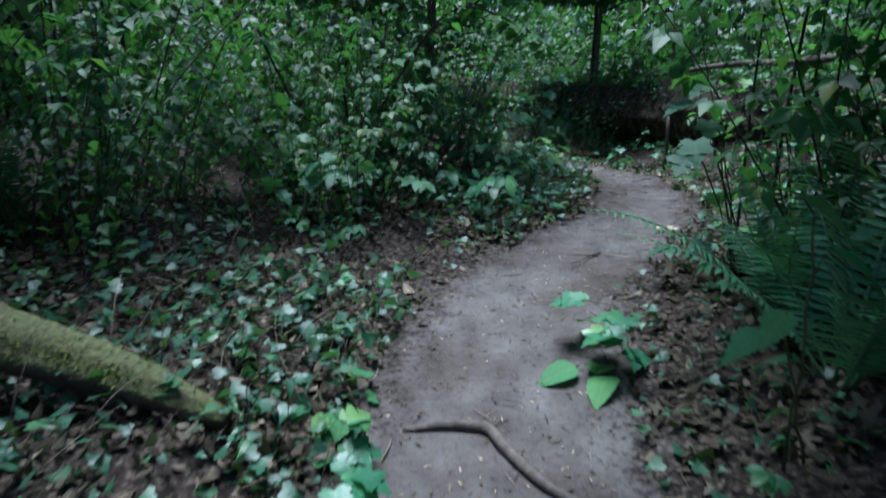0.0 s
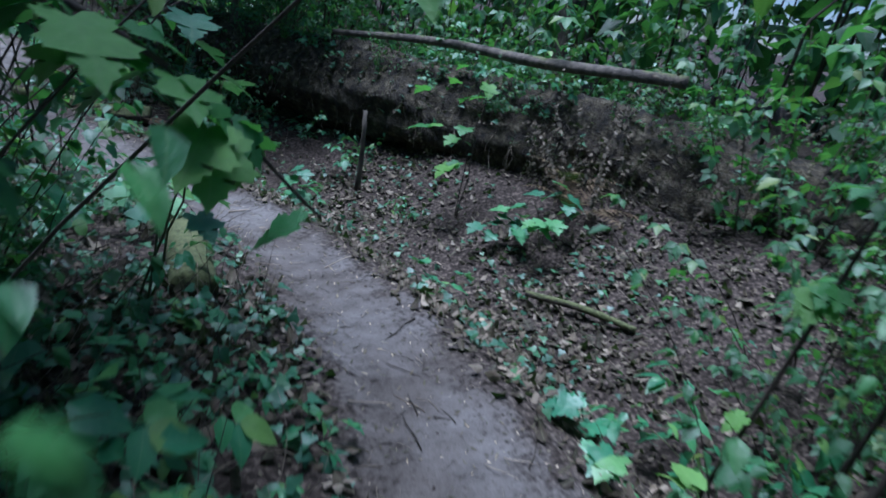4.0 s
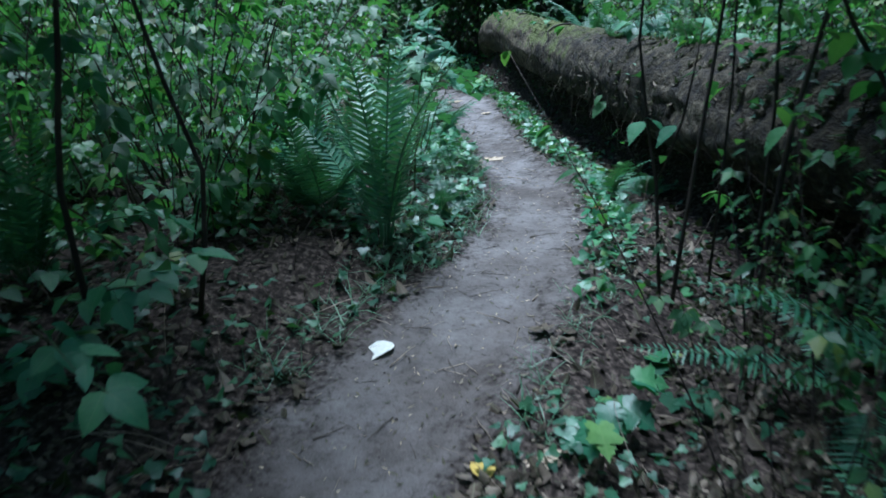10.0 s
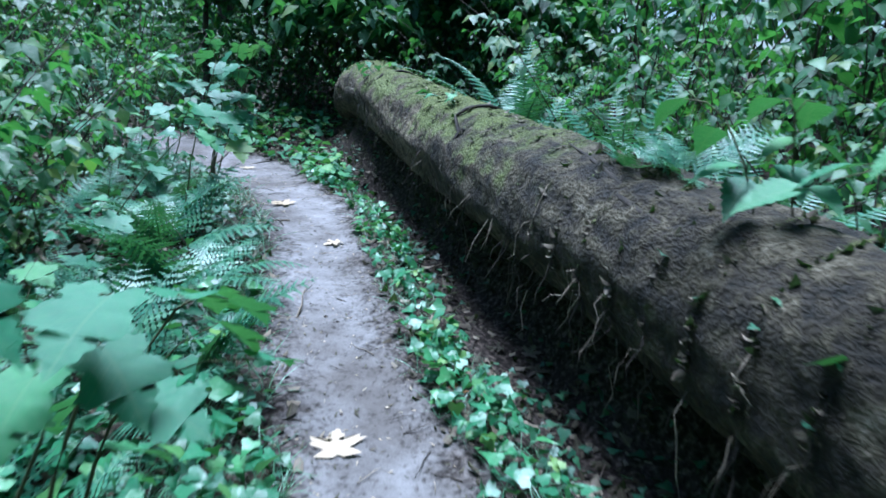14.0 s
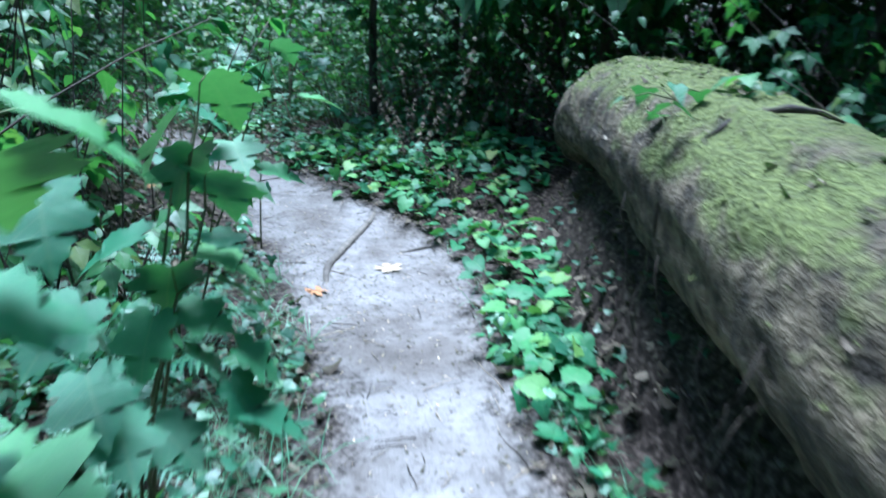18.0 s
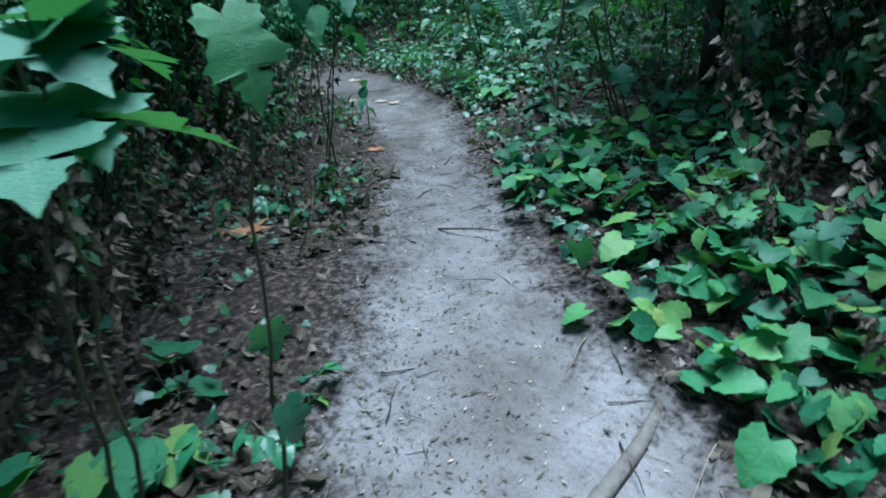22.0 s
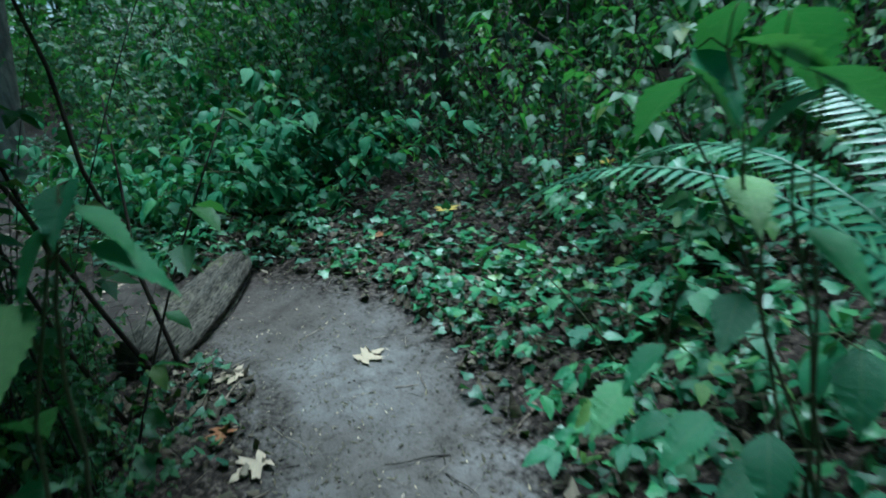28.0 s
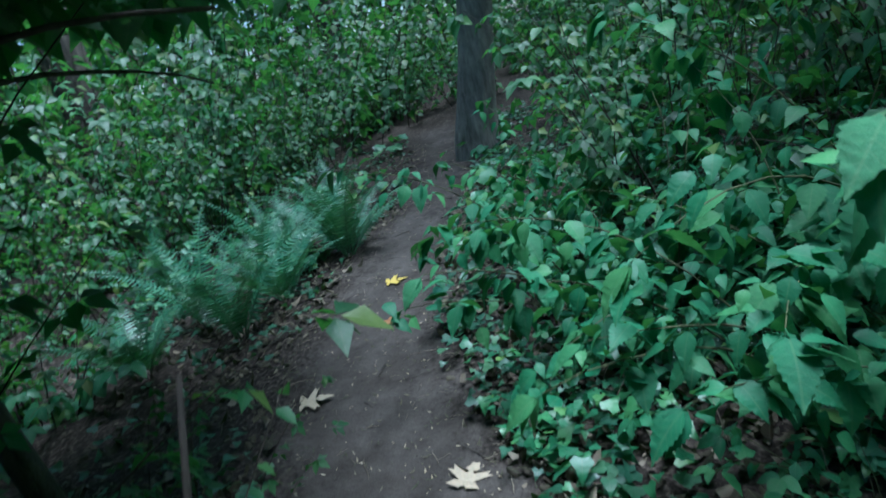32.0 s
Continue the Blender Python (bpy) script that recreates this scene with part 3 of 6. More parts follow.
TRI_LO = joined([scattered(DIAMOND, [(0, 0.42, 0)], 0, -0.1, 0, 0.62), scattered(DIAMOND, [(-0.03, 0.36, 0)], 1.15, -0.1, 0.15, 0.52), scattered(DIAMOND, [(0.03, 0.36, 0)], -1.15, -0.1, -0.15, 0.52)])


def frond(pairs, top, pinna, rise, bend, taper=0.0, seed=0, tilt=0.25):
    """A fern frond along +y that arches over: a stalk with pairs of pinnae. top: longest pinna as a share of the length."""
    rnd = np.random.RandomState(seed)
    n = 14
    e = np.radians(rise - bend * (np.arange(n + 1) / n) ** 1.2)
    st = np.stack([np.zeros(n), np.cos(e[1:]), np.sin(e[1:])], 1) / n
    axis = np.vstack([[0, 0, 0], np.cumsum(st, 0)])
    bits = [tube(axis, np.linspace(0.009, 0.002, n + 1), 3)]
    for k in range(pairs):
        t = 0.12 + 0.87 * (k + 0.5) / pairs
        q = np.array([np.interp(t * n, np.arange(n + 1), axis[:, c]) for c in range(3)])
        el = float(np.interp(t * n, np.arange(n + 1), e))
        prof = top * min(1.0, (t - 0.02) / 0.22) ** (0.6 + taper) * (1 - ((t - 0.12) / 0.9) ** 2.2) + 0.012
        for sgn in (-1, 1):
            lean = rnd.uniform(-0.08, 0.08)
            # pinna lies in the frond's plane: out along x, a little towards the tip
            pv = scattered(pinna, [(0, 0, 0)], sgn * -(math.pi / 2 - tilt + lean), rnd.uniform(-0.12, 0.05), rnd.uniform(-0.2, 0.2), prof * rnd.uniform(0.9, 1.06))
            c, s_ = math.cos(el), math.sin(el)
            v = pv[0].copy()
            v = np.stack([v[:, 0], v[:, 1] * c - v[:, 2] * s_, v[:, 1] * s_ + v[:, 2] * c], 1) + q
            bits.append((v, pv[1], pv[2]))
    return joined(bits)


PINNA = blade([(0, 0.06, 0.0), (0.35, 0.085, 0.3), (1, 0.0, 1)], 0.2, 0.12)
LACY = blade([(0, 0.05, 0)] + [row for k in range(6) for row in ((0.08 + k * 0.15, 0.18 * (1 - k / 6.5), 0.1 + k * 0.15), (0.13 + k * 0.15, 0.05 * (1 - k / 7), 0.12 + k * 0.15))] + [(1, 0, 1)], 0.1, 0.12)
# ---- ground: one sheet to the horizon ----
def axis_of(lo, hi, step, far):
    mid = np.arange(lo, hi, step)
    grow = np.cumsum(0.3 * 1.35 ** np.arange(25))
    grow = grow[grow < far]
    return np.r_[lo - grow[::-1], mid, hi + grow]


def build_ground():
    xs, ys = axis_of(-16.5, 7, 0.1, 300), axis_of(-2, 28, 0.1, 300)
    gx, gy = np.meshgrid(xs, ys)
    px, py = gx.ravel(), gy.ravel()
    z, d, s, h = terrain(px, py)
    r = np.hypot(px + 4, py - 12)
    z = np.where(r > 40, z + 0.02 * (r - 40), z)
    n, m = len(xs), len(ys)
    i = (np.arange(m - 1)[:, None] * n + np.arange(n - 1)[None]).ravel()
    f = np.concatenate([np.stack([i, i + 1, i + n + 1], 1), np.stack([i, i + n + 1, i + n], 1)])
    me = mesh_of("ground", np.stack([px, py, z], 1), f, None, True, SOIL)
    worn = me.attributes.new("worn", "FLOAT", "POINT")
    bare = np.interp(s, [0, 34.6, 50], [1, 1, 0.85])
    worn.data.foreach_set("value", (bare * np.clip(0.46 + (h - np.abs(d)) / 0.46, 0, 1)).astype(np.float32))
    dry = me.attributes.new("dry", "FLOAT", "POINT")
    dry.data.foreach_set("value", np.interp(s, [0, 20, 24, 26, 28.5, 30.5, 34], [0, 0.1, 0.55, 1, 1, 0.5, 0.0]).astype(np.float32))
    # where the trail is coloured browner and darker, for dirt and shade together
    shaded_brown = me.attributes.new("shaded_brown", "FLOAT", "POINT")
    shaded_brown.data.foreach_set("value", np.interp(s, [0, 18, 22, 34.5, 35.3, 50], [0.3, 0.38, 0, 0, 0.85, 0.8]).astype(np.float32))
    tagged(new("ground", me), "dusty grey-brown dirt trail through dark forest soil", "ground", "", "structure")


build_ground()


# ---- fallen trunks, stumps, roots ----
def rough_tube(points, radii, sides, step, lump, seed, knot=0.0):
    """A trunk through rows of x, y, z, with bumps, hollows and ridges along it."""
    rows = smooth_line([(*p, r) for p, r in zip(points, radii)], step)
    v, f, u = tube(rows[:, :3], rows[:, 3], sides)
    n = len(rows)
    body = v[: n * sides].reshape(n, sides, 3)
    ang = np.arange(sides) * 2 * np.pi / sides
    rs = np.random.RandomState(seed)
    ph = rs.uniform(0, 6.28, 8)
    k = np.arange(n)[:, None] * step
    g = (1 + lump * (0.5 * np.sin(3 * ang[None] + ph[0] + 0.8 * np.sin(1.3 * k + ph[1])) + 0.4 * np.sin(2.3 * k + ph[2] + 2 * np.sin(ang[None] + ph[3]))
                     + 0.35 * np.sin(7 * ang[None] + 3.1 * k + ph[4]) + 0.25 * np.sin(13 * ang[None] - 2.2 * k + ph[5])) + lump * 0.35 * rs.uniform(-1, 1, (n, sides)))
    for o in range(4 if knot else 0):
        q = 4.0 * 1.9 ** o
        g = g + knot / 1.6 ** o * np.sin(q * k + 2.2 * np.sin(2 * ang[None] + ph[o]) + 1.5 * np.sin(0.7 * q * k)) * np.sin((2 + 2 * o) * ang[None] + 1.7 * np.sin(0.8 * q * k + ph[o + 2]))
    c = rows[:, None, :3]
    v[: n * sides] = (c + (body - c) * g[:, :, None]).reshape(-1, 3)
    return v, f, u


BIG_LOG = [(6.3, 4.0, 0.7), (4.75, 7.9, 0.74), (3.3, 11.3, 0.68), (1.98, 14.6, 0.68), (1.07, 16.65, 0.81), (0.11, 19.0, 0.98), (-0.24, 20.0, 1.07), (-0.66, 21.15, 1.03), (-0.9, 21.75, 0.82)]
BIG_R = [0.52, 0.5, 0.44, 0.37, 0.33, 0.32, 0.32, 0.31, 0.24]


def log_place(k, side, out=0.0):
    """Place on the big log's skin: k from 0 at its root end to 1; side in radians from its top to the trail."""
    rows = smooth_line([(*p, r) for p, r in zip(BIG_LOG, BIG_R)], 0.2)
    i = min(int(k * (len(rows) - 1)), len(rows) - 2)
    t = rows[i + 1, :3] - rows[i, :3]
    left = np.array([-t[1], t[0], 0]) / np.hypot(t[0], t[1])
    r = rows[i, 3] + out
    return rows[i, :3] + left * r * math.sin(side) + np.array([0, 0, r * math.cos(side)])


GRASS_BIT = joined([scattered(blade([(0, 0.06, 0), (0.5, 0.09, 0.5), (1, 0.0, 1)], 0.3, 0.6), [(0, 0, 0)], a, 0.6, 0, k) for a, k in ((0, 1), (1.6, 0.8), (3.1, 0.9), (4.6, 0.7))])


def build_logs():
    root = thing("fallen_log", "long fallen trunk with mossy peeling bark lying beside the trail", "log")
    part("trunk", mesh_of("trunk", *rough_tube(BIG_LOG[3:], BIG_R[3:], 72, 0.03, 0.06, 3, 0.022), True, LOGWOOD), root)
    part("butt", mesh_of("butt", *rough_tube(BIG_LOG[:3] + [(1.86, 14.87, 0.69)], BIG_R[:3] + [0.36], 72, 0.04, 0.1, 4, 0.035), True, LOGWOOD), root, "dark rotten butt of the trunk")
    rs = random.Random(5)
    for k, a0, a1, dz in ((0.86, -0.5, 1.7, 0), (0.775, -0.6, 1.6, 0.02), (0.71, 0.2, 1.3, 0.08)):
        pts = [tuple(log_place(k - dz * j / 9 + rs.uniform(-0.004, 0.004), a0 + (a1 - a0) * j / 9, 0.006)) for j in range(10)]
        part("bark_ridge", mesh_of("bark_ridge", *tube(pts, [0.004, 0.008, 0.013, 0.01, 0.014, 0.009, 0.013, 0.01, 0.007, 0.004], 5), True, ROTWOOD), root, "dark crack in the bark")
    for j in range(64):
        k = rs.uniform(0.2, 0.9)
        p = log_place(k, rs.uniform(1.2, 2.2), 0.0)
        q = [tuple(p)]
        for _ in range(4):
            p = p + np.array([rs.uniform(-0.04, 0.03), rs.uniform(-0.03, 0.03), -rs.uniform(0.02, 0.11)])
            q.append(tuple(p))
        part("rootlet", mesh_of("rootlet", *tube(q, [0.004, 0.0035, 0.003, 0.003, 0.002], 4), True, TWIG), root)

    nr = np.random.RandomState(6)
    n = 5200
    spot = np.array([log_place(k, a, 0.004) for k, a in zip(nr.uniform(0.02, 0.97, n), nr.normal(0.25, 0.55, n))])
    for name, leaf, mat, pick, size in (("litter", FLAKE, DEADLEAF, slice(0, 1500), (0.012, 0.04)), ("moss", GRASS_BIT, MOSS, slice(1500, 5200), (0.012, 0.026))):
        m = len(spot[pick])
        v, f, u = scattered(leaf, spot[pick], nr.uniform(0, 6.28, m), nr.normal(0, 0.2, m), nr.normal(0, 0.2, m), nr.uniform(*size, m))
        tagged(part(name, mesh_of(name, v, f, u, True, mat), root), kind="stuff")

    n = 3600
    spot = np.array([log_place(k, a, 0.0) for k, a in zip(nr.uniform(0.3, 0.7, n), nr.uniform(-0.3, 1.9, n))])
    v, f, u = scattered(CURLED, spot, nr.uniform(0, 6.28, n), nr.normal(0, 0.6, n), nr.normal(0, 0.6, n), nr.uniform(0.015, 0.05, n))
    tagged(part("bark", mesh_of("bark", v, f, u, True, DEADLEAF), root, "brown flakes of rotten bark"), kind="stuff")
    n = 1900
    k, a = nr.uniform(0.08, 0.66, n), nr.normal(0.3, 0.8, n)
    keep = np.sin(41 * k + 2 * a) * np.sin(17 * k + 1.3 * a) > nr.uniform(-0.3, 0.5, n)
    spot = np.array([log_place(p, q, 0.03) for p, q in zip(k[keep], a[keep])])
    m = len(spot)
    v, f, u = scattered(IVYLEAF, spot, nr.uniform(0, 6.28, m), nr.normal(0.2, 0.4, m), nr.normal(0, 0.4, m), nr.uniform(0.03, 0.08, m))
    tagged(part("ivy", mesh_of("ivy", v, f, u, True, IVY), root, "ivy leaves creeping over the trunk"), kind="stuff")
    hang = []
    for j in range(420):
        p = log_place(rs.uniform(0.03, 0.8), rs.uniform(0.5, 2.3), 0.0)
        q = [tuple(p)]
        for _ in range(4):
            p = p + np.array([rs.uniform(-0.05, 0.03), rs.uniform(-0.05, 0.05), -rs.uniform(0.01, 0.1)])
            q.append(tuple(p))
        hang.append(tube(q, [0.003, 0.003, 0.0025, 0.002, 0.001], 3))
    tagged(part("root_fringe", mesh_of("root_fringe", *joined(hang[::2]), True, TWIG), root), kind="stuff")
    tagged(part("dry_fringe", mesh_of("dry_fringe", *joined(hang[1::2]), True, PALETWIG), root), kind="stuff")

    def moss_on(ob, pts, radii, count, seed, reach=1.1):
        """Tufts of moss over the upper side of a log."""
        rows = smooth_line([(*p, r) for p, r in zip(pts, radii)], 0.03)
        mr = np.random.RandomState(seed)
        k = mr.randint(0, len(rows) - 1, count)
        t = rows[k + 1, :3] - rows[k, :3]
        side = np.stack([-t[:, 1], t[:, 0], 0 * k], 1) / (np.hypot(t[:, 0], t[:, 1])[:, None] + 1e-6)
        a = mr.uniform(-reach, reach, count)
        p = rows[k, :3] + rows[k, 3:] * (side * np.sin(a)[:, None] + np.array([0, 0, 1]) * np.cos(a)[:, None])
        v, f, u = scattered(GRASS_BIT, p, mr.uniform(0, 6.28, count), mr.normal(0, 0.4, count), mr.normal(0, 0.4, count), mr.uniform(0.012, 0.03, count))
        tagged(part("moss", mesh_of("moss", v, f, u, True, MOSS), ob, "bright tufted moss"), kind="stuff")

    def single(name, label, cat, pts, radii, mat, sides=14, step=0.05, lump=0.08, seed=1):
        return tagged(new(name, mesh_of(name, *rough_tube(pts, radii, sides, step, lump, seed), True, mat)), label, cat)

    def onground(rows, up):
        return [(x, y, height(x, y) + u) for (x, y), u in zip(rows, up)]

    small = onground([(0.8, 11.38), (1.2, 11.2), (1.6, 11.02), (2.02, 10.85)], [0.05, 0.06, 0.075, 0.1])
    small_ob = single("small_log", "small moss-covered log lying across the trail edge", "log",
           small, [0.035, 0.06, 0.085, 0.105], MOSSWOOD, 24, 0.02, 0.1, 7)
    moss_on(small_ob, small, [0.035, 0.06, 0.085, 0.105], 480, 3, 0.9)
    single("branch", "fallen grey branch lying on the old log", "branch", [(4.95, 6.4, 1.62), (4.5, 7.6, 1.5), (4.15, 8.6, 1.46), (3.6, 9.8, 1.3)], [0.05, 0.05, 0.04, 0.03], BARK, 10, 0.06, 0.1, 9)
    single("mossy_stick", "short mossy stick leaning beside the trail", "stick", onground([(3.2, 5.9), (3.4, 5.6), (3.55, 5.3)], [0.12, 0.07, 0.03]), [0.02, 0.024, 0.02], MOSSWOOD, 9, 0.04, 0.12, 4)
    single("mossy_log", "short mossy log end beside the trail", "log", onground([(1.2, 5.95), (1.27, 6.3), (1.34, 6.65), (1.4, 6.98)], [0.05, 0.06, 0.06, 0.05]), [0.1, 0.1, 0.095, 0.085], MOSSWOOD, 20, 0.03, 0.1, 14)
    split = onground([(-8.22, 22.64), (-8.4, 22.8), (-8.6, 22.97), (-8.8, 23.13), (-8.95, 23.26), (-9.06, 23.36), (-9.12, 23.41)], [0.02, 0.04, 0.05, 0.06, 0.07, 0.08, 0.08])
    v, f, u = rough_tube(split, [0.15, 0.15, 0.145, 0.135, 0.12, 0.08, 0.015], 40, 0.02, 0.08, 15, 0.03)
    rings = (len(v) - 2) // 40
    axis = v[: rings * 40].reshape(rings, 40, 3)
    mid = axis.mean(1, keepdims=True)
    turn = np.arange(40)[None] * 2 * np.pi / 40
    run = np.arange(rings)[:, None] * 0.02
    cleft = 1 - 0.45 * np.exp(-((np.mod(turn + 0.5 * np.sin(1.2 * run) , 2.1) - 1.0) / 0.13) ** 2) - 0.22 * np.exp(-((np.mod(turn + 0.3 * np.sin(2.3 * run), 0.9) - 0.45) / 0.08) ** 2)
    v[: rings * 40] = (mid + (axis - mid) * cleft[:, :, None] * np.array([1, 1, 1.05])).reshape(-1, 3)
    tagged(new("rotting_log", mesh_of("rotting_log", v, f, u, True, GREYWOOD)), "weathered grey split log with a broken end", "log")
    single("root", "bare curved root crossing the trail", "root", onground([(-0.05, 1.93), (0.1, 1.95), (0.25, 1.93), (0.31, 1.82), (0.42, 1.65), (0.6, 1.5)], [0.0, 0.015, 0.02, 0.02, 0.02, -0.01]), [0.011, 0.015, 0.019, 0.018, 0.016, 0.012], ROOTWOOD, 9, 0.03, 0.12, 16)
    single("root", "thin root in the trail surface", "root", onground([(-0.75, 1.9), (-0.55, 1.95), (-0.35, 2.0)], [0.01, 0.015, 0.0]), [0.015, 0.02, 0.012], TWIG, 8, 0.03, 0.12, 17)
    single("root", "smooth grey root crossing the dusty trail", "root", onground([(-2.47, 21.45), (-2.4, 21.2), (-2.36, 20.9), (-2.31, 20.6), (-2.25, 20.35), (-2.1, 20.1)], [-0.01, 0.0, 0.004, 0.006, 0.0, -0.02]), [0.014, 0.02, 0.024, 0.025, 0.024, 0.016], ROOTWOOD, 10, 0.03, 0.1, 18)
    single("root", "thin root sunk in the dusty trail", "root", onground([(-1.6, 21.0), (-1.78, 20.9), (-1.95, 20.8)], [0.0, 0.006, 0.0]), [0.008, 0.012, 0.008], ROOTWOOD, 8, 0.03, 0.1, 19)
    # mossy trunk with its root at the start
    base = (-1.8, 1.75)
    zb = height(*base)
    root = thing("mossy_tree", "old tree trunk and root thick with green moss", "tree")
    part("trunk", mesh_of("trunk", *rough_tube([(*base, zb - 0.1), (-1.8, 1.75, zb + 0.35), (-1.86, 1.8, zb + 1.0), (-1.9, 1.85, zb + 2.5), (-2.0, 1.9, zb + 6)], [0.4, 0.28, 0.25, 0.24, 0.2], 26, 0.07, 0.09, 21), True, MOSSWOOD), root)
    part("root", mesh_of("root", *rough_tube([(-1.65, 1.78, zb + 0.35), (-1.4, 1.85, zb + 0.22), (-1.1, 1.86, zb + 0.1), (-0.85, 1.83, zb + 0.02), (-0.62, 1.8, zb - 0.08)], [0.14, 0.1, 0.085, 0.065, 0.035], 20, 0.03, 0.14, 22), True, MOSSWOOD), root)
    moss_on(root, [(-1.65, 1.78, zb + 0.35), (-1.4, 1.85, zb + 0.22), (-1.1, 1.86, zb + 0.1), (-0.85, 1.83, zb + 0.02)], [0.14, 0.1, 0.085, 0.065], 1100, 4, 1.4)
    # two dead posts in front of the old log
    for x, y, top, r, lx in ((3.34, 8.4, 0.75, 0.026, 0.02), (2.66, 8.1, 0.32, 0.03, 0.0)):
        z0 = height(x, y)
        single("snag", "dead upright bare sapling trunk", "snag", [(x, y, z0 - 0.05), (x - lx * 0.3, y, z0 + top * 0.5), (x - lx, y + 0.02, z0 + top)], [r * 1.2, r * 0.85, r * 0.7], BARK, 12, 0.04, 0.2, int(x * 100))


build_logs()


# ---- standing trees ----
def build_tree(name, label, x, y, r, tall, lean, crown_n, seed, bark=BARK):
    rs = random.Random(seed)
    nr = np.random.RandomState(seed)
    z0 = height(x, y)
    root = thing(name, label, "tree")
    top = (x + lean[0] * tall, y + lean[1] * tall, z0 + tall)
    pts = [(x, y, z0 - 0.2), (x, y, z0 + 0.15)] + [(x + lean[0] * tall * k, y + lean[1] * tall * k, z0 + tall * k) for k in (0.08, 0.25, 0.5, 0.75, 1.0)]
    part("trunk", mesh_of("trunk", *rough_tube(pts, [r * 1.6, r * 1.3, r, r * 0.92, r * 0.75, r * 0.5, r * 0.15], 20, 0.25, 0.07, seed), True, bark), root)
    bits, spots = [], []
    for k in range(8):
        h = rs.uniform(0.45, 0.97)
        b = (x + lean[0] * tall * h, y + lean[1] * tall * h, z0 + tall * h)
        ln = tall * 0.3 * (1.25 - h)
        limb = arc(b, rs.uniform(0, 6.28), ln, rs.uniform(10, 40), rs.uniform(10, 40), 6, 0.2, rs)
        bits.append(tube(limb, np.linspace(r * 0.25, 0.01, len(limb)), 5))
        spots += limb[2:]
    for b in bits:
        part("limb", mesh_of("limb", *b, True, bark), root)
    # crown stays out of view, added to dim the daylight below
    if crown_n:
        pk = np.array(spots)[nr.randint(0, len(spots), crown_n)] + nr.normal(0, 0.55, (crown_n, 3))
        v, f, u = scattered(OVAL_LO, pk, nr.uniform(0, 6.28, crown_n), nr.uniform(-0.9, 0.5, crown_n), nr.uniform(-0.6, 0.6, crown_n), nr.uniform(0.16, 0.36, crown_n))
        part("crown", mesh_of("crown", v, f, u, True, THICKET), root)
    return root


TREES = [(-14.85, 22.0, 0.2, 13, (-0.02, 0.2)), (-9.5, 32.5, 0.3, 17, (0, 0)), (-3.5, 33, 0.34, 18, (0.01, 0)), (-6, 30.5, 0.2, 14, (0, 0.02)), (1.5, 29, 0.35, 18, (0, 0)),
         (-13, 29.5, 0.28, 16, (0, 0)), (-19, 25, 0.33, 18, (0, 0)), (-8.5, 16.5, 0.3, 16, (0.01, 0)), (-6.5, 10.5, 0.32, 17, (0, 0)), (7.5, 18, 0.35, 18, (0, 0)), (8.5, 11, 0.3, 17, (0, 0)),
         (-6, 3.5, 0.26, 15, (0, 0)), (7, 1, 0.3, 16, (0, 0)), (-15.5, 16.5, 0.3, 17, (0, 0)), (3.5, -7, 0.3, 16, (0, 0)), (-4, -6, 0.3, 16, (0, 0)), (-20.5, 18.5, 0.2, 14, (0, 0))]
for k, (tx, ty, tr, tt, tl) in enumerate(TREES):
    build_tree("tree", "tall forest tree with rough grey-brown bark", tx, ty, tr, tt, tl, 1300, 100 + k, GREYBARK if k == 0 else BARK)


def build_shade_tree(x, y, r, spread, low, high, n, seed):
    """A small broad-leaved tree whose boughs hang low over the thicket, added for the shade it casts."""
    rs, nr = random.Random(seed), np.random.RandomState(seed)
    z0 = height(x, y)
    root = thing("understorey_tree", "small tree with low leafy boughs, added for its shade", "tree", "understorey trees")
    part("trunk", mesh_of("trunk", *rough_tube([(x, y, z0 - 0.1), (x + 0.05, y, z0 + 1), (x + 0.1, y + 0.1, z0 + high * 0.6), (x, y, z0 + high)], [r * 1.3, r, r * 0.7, r * 0.2], 12, 0.2, 0.08, seed), True, BARK), root)
    spots = []
    for k in range(8):
        b = (x + 0.05, y, z0 + low * 0.8 + (high - low) * rs.uniform(0, 0.8))
        limb = arc(b, 6.28 * k / 8 + rs.uniform(-0.3, 0.3), spread * rs.uniform(0.7, 1.1), rs.uniform(10, 35), rs.uniform(20, 50), 7, 0.2, rs)
        part("limb", mesh_of("limb", *tube(limb, np.linspace(r * 0.35, 0.006, len(limb)), 5), True, BARK), root)
        spots += limb[1:]
    pk = np.array(spots)[nr.randint(0, len(spots), n)] + nr.normal(0, 0.3, (n, 3))
    pk[:, 2] = np.maximum(pk[:, 2], z0 + low + nr.uniform(0, 0.4, n))
    v, f, u = scattered(DIAMOND, pk, nr.uniform(0, 6.28, n), nr.normal(-0.4, 0.3, n), nr.normal(0, 0.3, n), nr.uniform(0.13, 0.3, n))
    tagged(part("crown", mesh_of("crown", v, f, u, True, THICKET), root), kind="stuff")


